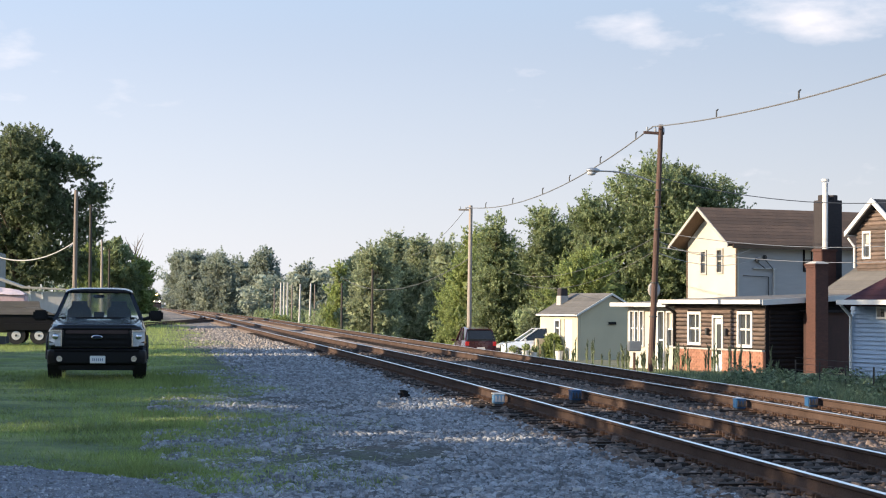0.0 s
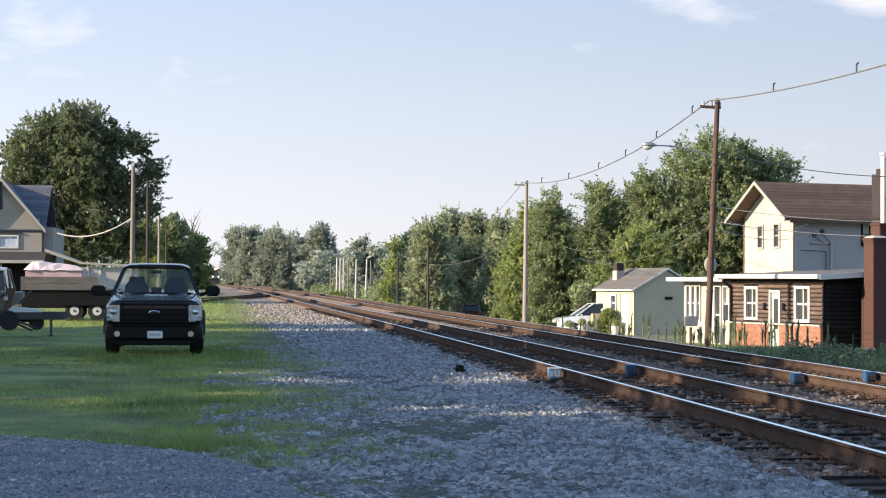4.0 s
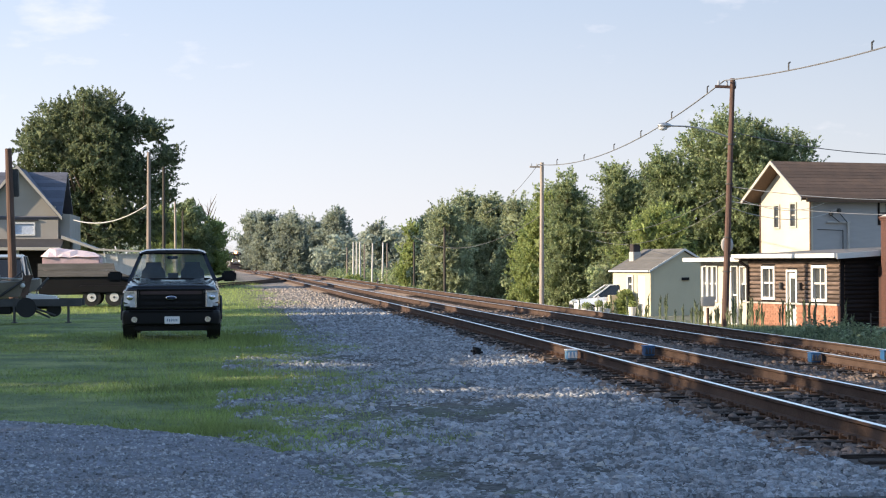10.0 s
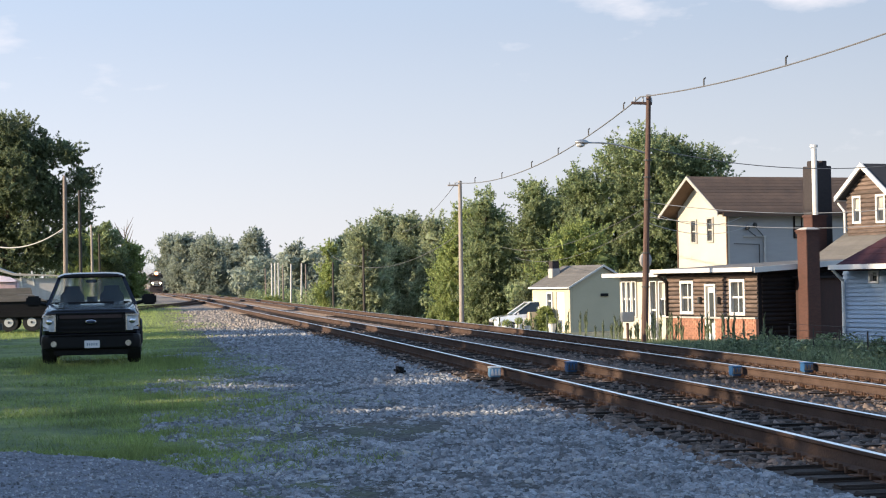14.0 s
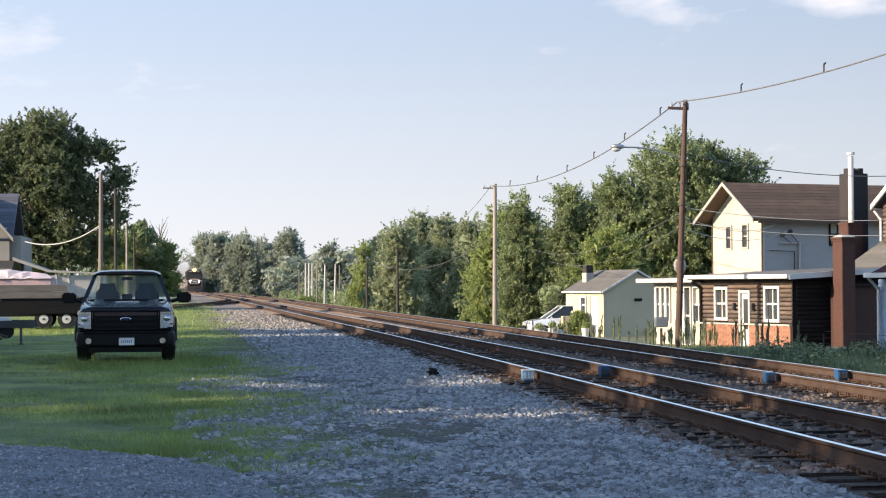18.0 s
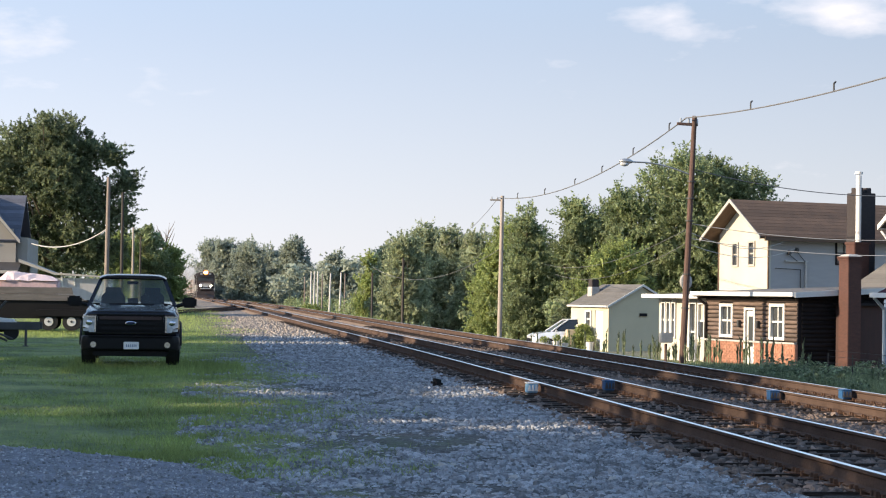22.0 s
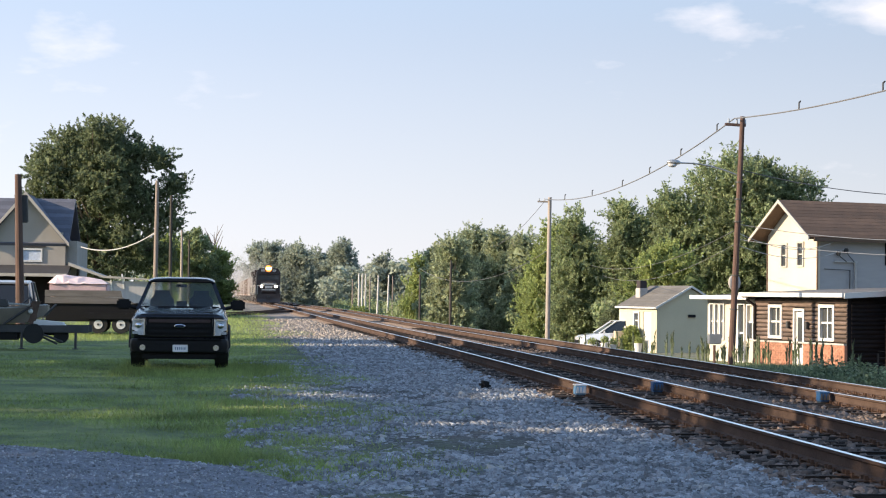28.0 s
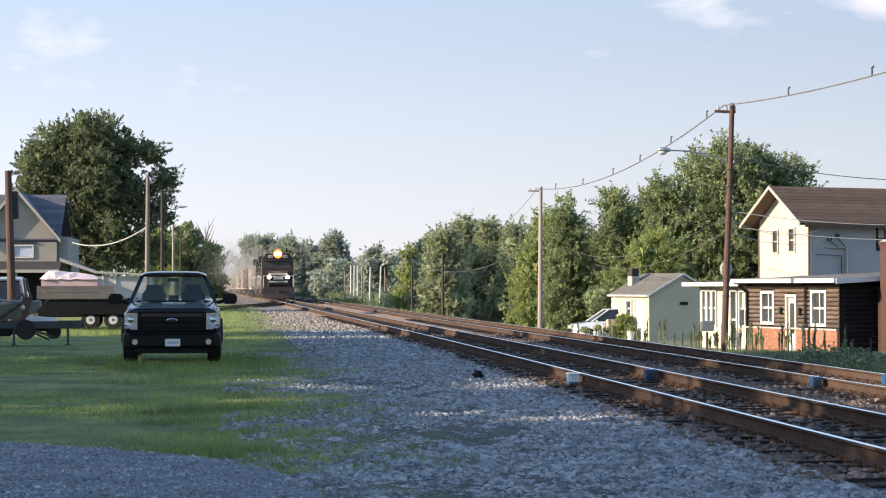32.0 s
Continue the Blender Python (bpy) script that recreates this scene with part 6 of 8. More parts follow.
        tube(bm, (s * 0.93, 1.72, 1.22), (s * 1.08, 1.72, 1.26), 0.04, 0.04, 8)
        part("mirror_arm", bm, M_BLACK, mi)
        # lamps
        bm = B()
        loft(bm, [[(s * 0.66, y, 1.02), (s * 0.95, y + 0.08, 1.02), (s * 0.96, y + 0.08, 0.80), (s * 0.86, y, 0.76), (s * 0.83, y, 0.69), (s * 0.67, y, 0.69)] for y in (0.02, 0.16)])
        h = part("headlight", bm, M_LAMPGLASS, t, "clear headlight with a silver reflector")
        bm = B()
        for c, sz in (((s * 0.71, 0.02, 0.85), (0.03, 0.04, 0.31)), ((s * 0.82, 0.03, 1.005), (0.25, 0.04, 0.03))):
            box(bm, c, sz)
        part("headlight_rim", bm, M_CHROME, h)
        bm = B()
        ball(bm, (s * 0.83, 0.015, 0.885), (0.07, 0.03, 0.06), 2)
        part("reflector", bm, M_CHROME, h, smooth=True)
        bm = B()
        box(bm, (s * 0.9, 0.07, 0.735), (0.10, 0.05, 0.05))
        part("indicator", bm, M_LAMPGLASS, h)
        bm = B()
        tube(bm, (s * 0.74, -0.115, 0.44), (s * 0.74, 0.0, 0.44), 0.06, 0.06, 14)
        part("fog_lamp", bm, M_CHROME, t)
        for y in (0.95, 4.65):
            wheel(t, s * 0.86, y, 0.40, 0.27, s)
    bm = B()
    loft(bm, [[(-0.84, 1.47, 1.255), (0.84, 1.47, 1.255), (0.84, 1.49, 1.255), (-0.84, 1.49, 1.255)], [(-0.63, 2.1, 1.80), (0.63, 2.1, 1.80), (0.63, 2.12, 1.80), (-0.63, 2.12, 1.80)]])
    p = part("windscreen", bm, M_CARGLASS, t)
    p.visible_shadow = False
    bm = B()
    loft(bm, [[(-0.80, 3.80, 1.25), (0.80, 3.80, 1.25), (0.80, 3.82, 1.25), (-0.80, 3.82, 1.25)], [(-0.62, 3.70, 1.79), (0.62, 3.70, 1.79), (0.62, 3.72, 1.79), (-0.62, 3.72, 1.79)]])
    p = part("rear_window", bm, M_CARGLASS, t)
    p.visible_shadow = False
    for s in (-1, 1):
        bm = B()
        prism(bm, [(s * 0.42 - 0.27, 1.0), (s * 0.42 + 0.27, 1.0), (s * 0.42 + 0.25, 1.40), (s * 0.42 + 0.17, 1.50), (s * 0.42 + 0.16, 1.60), (s * 0.42 - 0.16, 1.60), (s * 0.42 - 0.17, 1.50), (s * 0.42 - 0.25, 1.40)], 2.66, 2.80, "y")
        part("seat", bm, M_SEAT, t)
    bm = B()
    box(bm, (0, 2.72, 1.27), (0.22, 0.12, 0.2))
    part("middle_seat", bm, M_SEAT, t)
    bm = B()
    box(bm, (0, 2.05, 1.70), (0.24, 0.05, 0.07), bevel=0.015)
    part("rear_view_mirror", bm, M_BLACK, t)
    bm = B()
    box(bm, (0, 1.40, 1.262), (1.5, 0.16, 0.02), pose(0, 0, 0, 0, 0, 0), 0.006)
    part("wiper_cowl", bm, M_BLACK, t)
    bm = B()
    box(bm, (0, 1.65, 1.235), (1.6, 0.35, 0.05))
    part("dashboard", bm, M_BLACK, t)
    bm = B()
    box(bm, (0, 2.9, 0.95), (1.75, 2.2, 0.5))
    part("cab_floor", bm, M_BLACK, t)
    # grille
    bm = B()
    box(bm, (0, 0.09, 0.86), (1.34, 0.08, 0.36))
    g = part("grille", bm, M_BLACK, t)
    for z in (0.76, 0.87, 0.98):
        bm = B()
        box(bm, (0, 0.035, z), (1.26, 0.045, 0.07), bevel=0.015)
        part("grille_bar", bm, mat("dark_grille_bar", (0.05, 0.028, 0.03), 0.35, vary=0.1, bump=0) if z > 0.9 else M_BLACK, g)
    bm = B()
    for c, sz in (((0, 0.03, 1.045), (1.38, 0.05, 0.03)), ((-0.68, 0.03, 0.86), (0.03, 0.05, 0.36)), ((0.68, 0.03, 0.86), (0.03, 0.05, 0.36))):
        box(bm, c, sz, None, 0.006)
    part("grille_surround", bm, M_BLACK, g)
    bm = B()
    ball(bm, (0, 0.0, 0.875), (0.125, 0.02, 0.05), 2)
    part("badge", bm, M_CHROME, g, smooth=True)
    bm = B()
    ball(bm, (0, -0.012, 0.875), (0.100, 0.014, 0.033), 2)
    part("badge_centre", bm, mat("badge_blue", (0.012, 0.02, 0.05), 0.3, vary=0.1, bump=0), g, smooth=True)
    # bumper
    bm = B()
    loft(bm, [section(-0.10, (0.80, 0.86, 0.84), (0.34, 0.48, 0.60)), section(0.0, (0.95, 0.98, 0.95), (0.32, 0.48, 0.62)), section(0.25, (1.0, 1.01, 1.0), (0.34, 0.48, 0.62))])
    rounded(part("bumper", bm, M_BLACK, t))
    bm = B()
    box(bm, (0, -0.09, 0.615), (1.7, 0.08, 0.03), bevel=0.01)
    part("bumper_pad", bm, M_BLACK, t)
    bm = B()
    box(bm, (0, 0.05, 0.27), (1.5, 0.1, 0.13), bevel=0.02)
    part("air_dam", bm, M_BLACK, t)
    bm = B()
    box(bm, (0.02, -0.125, 0.425), (0.31, 0.02, 0.155), bevel=0.01)
    pl = part("plate", bm, mat("plate_white", (0.78, 0.77, 0.76), 0.5, vary=0.05, bump=0), t, "white licence plate")
    for k in range(6):
        bm = B()
        box(bm, (0.02 - 0.095 + k * 0.038, -0.138, 0.425), (0.016, 0.004, 0.05))
        part("plate_bar", bm, mat("plate_blue", (0.08, 0.13, 0.25), 0.6, bump=0), pl)
    bm = B()
    box(bm, (0, 3.0, 0.45), (1.3, 5.0, 0.16))
    part("chassis", bm, M_BLACK, t)
    return t


M_CARGLASS = bpy.data.materials.new("car_glass")
M_CARGLASS.use_nodes = True
_b = M_CARGLASS.node_tree.nodes["Principled BSDF"]
_b.inputs["Base Color"].default_value = (0.86, 0.92, 0.92, 1)
_b.inputs["Roughness"].default_value, _b.inputs["Transmission Weight"].default_value, _b.inputs["IOR"].default_value = 0.03, 1.0, 1.32
pickup()


def car(name, m, paint, label, length=4.5, width=1.82, height=1.62, parts_glass=None):
    """A rounded family car, its nose towards local -y."""
    t = thing(name, m, label, "car")
    h, w, L = height, width / 2, length
    bm = B()
    loft(bm, [section(0.0, (w * .70, w * .78, w * .70), (0.32, 0.55, 0.72)), section(0.25, (w * .92, w * .97, w * .86), (0.25, 0.6, 0.84)),
              section(L * .26, (w, w, w * .92), (0.22, 0.62, 0.96)), section(L * .75, (w, w, w * .93), (0.22, 0.65, 1.02)),
              section(L - .15, (w * .94, w * .97, w * .88), (0.28, 0.65, 1.02)), section(L, (w * .8, w * .86, w * .8), (0.36, 0.65, 0.98))])
    part("body", bm, paint, t)
    bm = B()
    loft(bm, [section(L * .22, (w * .86, w * .82), (0.93, 0.97)), section(L * .42, (w * .84, w * .70), (1.0, h - 0.05)), section(L * .6, (w * .85, w * .70), (1.0, h)),
              section(L * .86, (w * .85, w * .68), (1.0, h - 0.08)), section(L - .1, (w * .84, w * .74), (0.98, 1.1))])
    part("cabin_glass", bm, M_DARKGLASS, t)
    bm = B()
    loft(bm, [section(L * .40, (w * .72, w * .64), (h - 0.07, h - 0.03)), section(L * .6, (w * .725, w * .66), (h - 0.03, h + 0.03)), section(L * .88, (w * .70, w * .63), (h - 0.12, h - 0.06))])
    part("roof", bm, paint, t)
    for s in (-1, 1):
        for y0, z0, y1, z1 in ((L * .22, 0.95, L * .42, h - 0.05), (L * .6, 1.0, L * .6, h - 0.02), (L * .93, 1.0, L * .87, h - 0.1)):
            bm = B()
            tube(bm, (s * w * .865, y0, z0), (s * w * .71, y1, z1), 0.04, 0.035, 6)
            part("pillar", bm, paint, t)
        for y in (L * .19, L * .80):
            wheel(t, s * (w - 0.1), y, 0.33, 0.21, s)
        bm = B()
        box(bm, (s * w * .70, 0.10, 0.72), (0.32, 0.12, 0.12), bevel=0.03)
        part("headlight", bm, M_LAMPGLASS, t)
        bm = B()
        box(bm, (s * w * .78, L - 0.03, 0.86), (0.22, 0.08, 0.26), bevel=0.03)
        part("tail_lamp", bm, mat("tail_lamp_red", (0.45, 0.02, 0.02), 0.3, vary=0.1, bump=0), t)
        bm = B()
        box(bm, (s * (w + 0.09), L * .27, 1.0), (0.16, 0.1, 0.13), bevel=0.03)
        part("mirror", bm, paint, t)
    bm = B()
    box(bm, (0, -0.01, 0.5), (w * 1.1, 0.06, 0.2), bevel=0.02)
    part("grille", bm, M_BLACK, t)
    bm = B()
    box(bm, (0, L + 0.0, 0.62), (0.42, 0.03, 0.13))
    part("plate", bm, M_WHITE, t)
    return t


car("silver_car", pose(16.9, 98.6, -1.18, 0, 0, -90), M_SILVER, "silver-white car parked beside the white garage")
RED_CAR = car("red_car", pose(15.75, 100, -1.2, 0, 0, 180), M_REDCAR, "dark red car driving away along the road", height=1.7)
car("parked_car", pose(-8.9, 80.5, 0, 0, 0, 180), M_DARKCAR, "grey car parked with its tail to the yard", height=1.95, width=1.95)


def dump_trailer():
    t = thing("utility_trailer", pose(-5.75, 75.3, 0, 0, 0, 0), "black utility trailer with plank sides and a pale tarp", "trailer")
    bm = B()
    box(bm, (0.2, 0.6, 0.80), (3.7, 1.6, 0.72), bevel=0.02)
    part("bed", bm, M_BLACK, t)
    for k in range(2):
        bm = B()
        prism(bm, [(-1.68, 1.12 + k * 0.255), (1.75 - 0.55 * k, 1.12 + k * 0.255), (1.2 - 0.05 * k, 1.365 + k * 0.255), (-1.68, 1.365 + k * 0.255)], -0.27, -0.22, "y")
        part("side_plank", bm, M_PLANK, t)
    bm = B()
    box(bm, (-0.45, 0.55, 1.62), (2.15, 1.5, 0.52), bevel=0.05)
    part("wrapped_load", bm, mat("dull_pink_sheet", (0.50, 0.36, 0.38), 0.7, vary=0.15, scale=3, fine=12, bump=0.2), t, "dull pink wrapped load")
    # the sheet over it: sagging folds between a few high points
    bm = B()
    g = random.Random(5)
    grid = []
    for i in range(9):
        row = []
        for k in range(5):
            u, w = i / 8, k / 4
            rim = i in (0, 8) or k in (0, 4)
            z = 1.88 if rim else (2.16 if k == 1 else 2.30) - 0.30 * abs(u - 0.2) - 0.12 * w + g.uniform(-0.03, 0.03)
            row.append(bm.verts.new((-1.60 + 2.2 * u + g.uniform(-0.05, 0.05), -0.26 + 1.62 * w + g.uniform(-0.04, 0.04), z + (g.uniform(-0.03, 0.02) if rim else 0))))
        grid.append(row)
    fs = [bm.faces.new((grid[i][k], grid[i + 1][k], grid[i + 1][k + 1], grid[i][k + 1])) for i in range(8) for k in range(4)]
    bmesh.ops.triangulate(bm, faces=fs)
    bmesh.ops.solidify(bm, geom=bm.faces[:], thickness=0.012)
    part("tarp", bm, M_TARP, t, "pale pink and white plastic tarp lying in folds")
    for s, y in ((-1, -0.35), (1, 1.5)):
        for x in (-0.42, 0.42):
            wh = new("wheel_unit")
            wh.parent = t
            bm = B()
            tube(bm, (x + 0.75, y - 0.1, 0.34), (x + 0.75, y + 0.1, 0.34), 0.34, 0.34, 20)
            part("tyre", bm, M_TYRE, wh)
            bm = B()
            tube(bm, (x + 0.75, y - 0.115, 0.34), (x + 0.75, y + 0.115, 0.34), 0.17, 0.17, 16)
            part("rim", bm, M_WHITE, wh)
            bm = B()
            tube(bm, (x + 0.75, y - 0.13, 0.34), (x + 0.75, y + 0.13, 0.34), 0.045, 0.045, 10)
            part("hub", bm, M_DARKMETAL, wh)
    bm = B()
    box(bm, (0.75, -0.37, 0.65), (1.8, 0.32, 0.26), bevel=0.03)
    part("mudguard", bm, M_BLACK, t)
    bm = B()
    box(bm, (-2.2, 0.6, 0.62), (1.4, 0.12, 0.12))
    tube(bm, (-2.8, 0.6, 0.0), (-2.8, 0.6, 0.6), 0.04, 0.04, 8)
    part("drawbar", bm, M_DARKMETAL, t)


dump_trailer()


def boat_trailer():
    t = thing("boat_trailer", pose(-6.3, 55, 0, 0, 0, 0), "rusty steel boat trailer carrying a dull brown flat-bottomed boat", "trailer")
    for y in (-0.6, 0.6):
        bm = B()
        box(bm, (0.0, y, 0.55), (4.2, 0.10, 0.20), bevel=0.01)
        part("side_rail", bm, M_DARKMETAL, t)
    for x in (-1.6, -0.5, 0.6, 1.6):
        bm = B()
        box(bm, (x, 0, 0.58), (0.08, 1.2, 0.10))
        part("cross_member", bm, M_DARKMETAL, t)
    for x in (0.3, 1.75):
        bm = B()
        tube(bm, (x, -0.62, 0.0), (x, -0.62, 0.56), 0.035, 0.035, 8)
        box(bm, (x, -0.62, 0.012), (0.16, 0.16, 0.024))
        part("jack_leg", bm, M_DARKMETAL, t)
    bm = B()
    tube(bm, (0.45, -0.55, 0.52), (1.25, -0.55, 0.14), 0.03, 0.03, 6)
    part("brace", bm, M_DARKMETAL, t)
    hull = mat("dull_brown_hull", (0.19, 0.162, 0.13), 0.6, vary=0.2)
    bm = B()
    loft(bm, [[(x, -w, zt), (x, -w * .8, zb), (x, w * .8, zb), (x, w, zt)] for x, w, zt, zb in ((-2.4, 0.72, 1.1, 0.68), (-0.6, 0.75, 1.08, 0.66), (0.4, 0.6, 1.12, 0.72), (0.95, 0.3, 1.2, 0.95))])
    part("hull", bm, hull, t, "dull brown flat-bottomed boat hull")
    bm = B()
    for y in (-0.72, 0.72):
        tube(bm, (-2.4, y, 1.1), (-0.6, y * 1.04, 1.08), 0.03, 0.03, 6)
        tube(bm, (-0.6, y * 1.04, 1.08), (0.9, y * 0.42, 1.19), 0.03, 0.03, 6)
    part("gunwale", bm, M_METAL, t)
    bm = B()
    box(bm, (0.95, -0.3, 0.76), (0.85, 0.5, 0.22), pose(0, 0, 0, 0, 6, 0), 0.05)
    part("white_box", bm, M_WHITE, t, "white plastic box on the trailer")
    for y in (-0.75, 0.75):
        bm = B()
        tube(bm, (-1.3, y - 0.09, 0.3), (-1.3, y + 0.09, 0.3), 0.3, 0.3, 18)
        w = part("tyre", bm, M_TYRE, t)
        bm = B()
        tube(bm, (-1.3, y - 0.1, 0.3), (-1.3, y + 0.1, 0.3), 0.17, 0.17, 14)
        part("rim", bm, M_METAL, w)
    bm = B()
    loft(bm, [[(x - 0.13, y - 0.11, z), (x + 0.13, y - 0.11, z), (x + 0.10, y + 0.11, z), (x - 0.10, y + 0.11, z)] for x, y, z in ((0.55, -0.35, 0.72), (0.56, -0.37, 0.95), (0.62, -0.40, 1.18), (0.68, -0.42, 1.30))])
    tube(bm, (0.56, -0.4, 0.72), (0.40, -0.45, 0.25), 0.07, 0.05, 8)
    part("outboard_motor", bm, mat("rusty_brown_motor", (0.10, 0.06, 0.045), 0.7, vary=0.4, scale=6), t, "rusty brown outboard motor")
    for k, (x, z, ln) in enumerate(((-1.9, 1.18, 0.9), (0.1, 1.22, 0.7), (-0.8, 1.15, 0.6))):
        bm = B()
        box(bm, (x, -0.5, z), (ln, 0.22, 0.05), pose(0, 0, 0, 0, 3 * k, 0), 0.012)
        part("bench", bm, M_WHITE if k == 0 else M_METAL, t)
    bm = B()
    tube(bm, (0.15, -0.4, 1.1), (0.5, -0.4, 1.42), 0.025, 0.02, 6)
    tube(bm, (0.5, -0.4, 1.42), (0.62, -0.42, 1.1), 0.025, 0.02, 6)
    part("tow_arm", bm, M_DARKMETAL, t)
    bm = B()
    loft(bm, [[(x, -0.72, z0), (x, -0.42, z0), (x, -0.42, z0 + 0.05), (x, -0.72, z0 + 0.05)] for x, z0 in ((-1.75, 0.55), (-1.6, 0.66), (-1.3, 0.70), (-1.0, 0.66), (-0.85, 0.55))])
    part("mudguard", bm, M_DARKMETAL, t)
    bm = B()
    box(bm, (-0.25, -0.35, 0.36), (0.9, 0.5, 0.24), bevel=0.03)
    part("battery_box", bm, M_BLACK, t)
    bm = B()
    tube(bm, (0.62, -0.66, 0.42), (0.62, -0.50, 0.42), 0.27, 0.27, 18)
    part("spare_tyre", bm, M_TYRE, t)
    bm = B()
    tube(bm, (-1.3, -0.75, 0.3), (-1.3, 0.75, 0.3), 0.06, 0.06, 8)
    box(bm, (-1.3, 0, 0.40), (0.5, 1.1, 0.12), bevel=0.02)
    part("axle", bm, M_DARKMETAL, t)
    for k in range(5):
        x = -1.9 + 0.42 * k
        bm = B()
        box(bm, (x, -0.55, 1.16 + 0.05 * math.sin(k * 2.1)), (0.30, 0.36, 0.18 + 0.05 * math.cos(k * 1.7)), pose(0, 0, 0, 4 * math.sin(k), 5 * math.cos(k * 2), 0), 0.03)
        part("stowed_bag", bm, M_DARKMETAL, t)
    for k, (x, y, z, sx, sz) in enumerate(((-1.7, -0.30, 0.36, 0.8, 0.26), (0.2, -0.2, 0.40, 0.7, 0.22), (1.0, -0.25, 0.42, 0.6, 0.16))):
        bm = B()
        box(bm, (x, y, z), (sx, 0.45, sz), pose(0, 0, 0, 0, 2 - 2 * k, 0), 0.04)
        part("stowed_box", bm, M_BLACK if k != 1 else M_DARKMETAL, t)
    for x, y, r in ((-0.6, -0.55, 0.22), (1.35, -0.45, 0.2)):
        bm = B()
        tube(bm, (x, y - 0.08, 0.36), (x, y + 0.08, 0.36), r, r, 16)
        part("stowed_tyre", bm, M_TYRE, t)
    for a, b in (((-2.2, -0.6, 0.3), (-1.5, -0.6, 0.62)), ((0.6, -0.62, 0.5), (1.4, -0.62, 0.2)), ((-0.2, -0.6, 0.66), (0.5, -0.62, 1.14)), ((0.9, -0.45, 0.9), (1.2, -0.5, 1.22))):
        bm = B()
        tube(bm, a, b, 0.035, 0.03, 6)
        part("strut", bm, M_DARKMETAL, t)
    bm = B()
    ball(bm, (0.52, -0.56, 1.02), (0.07, 0.04, 0.07), 2)
    part("lamp", bm, M_WHITE, t, "small round white lamp", smooth=True)
    u = thing("bucket", pose(-6.55, 44.3, 0), "pale bucket lying in the grass beside the trailer tongue", "bucket")
    bm = B()
    tube(bm, (-0.17, 0, 0.11), (0.17, 0.05, 0.13), 0.11, 0.13, 14)
    part("pail", bm, M_CONCRETE, u)
    # a second, nearer frame
    f = thing("trailer_frame", pose(-5.75, 43, 0), "dark low steel trailer tongue standing in the grass", "trailer")
    bm = B()
    box(bm, (-0.6, 0, 0.44), (2.0, 0.09, 0.11), bevel=0.01)
    part("tongue", bm, M_DARKMETAL, f)
    bm = B()
    tube(bm, (0.35, 0, 0.0), (0.35, 0, 0.5), 0.03, 0.03, 8)
    part("jack_leg", bm, M_DARKMETAL, f)
    bm = B()
    ball(bm, (0.05, -0.06, 0.47), (0.18, 0.1, 0.06), 2)
    part("lamp", bm, M_METAL, f)


boat_trailer()

# ---- train ----


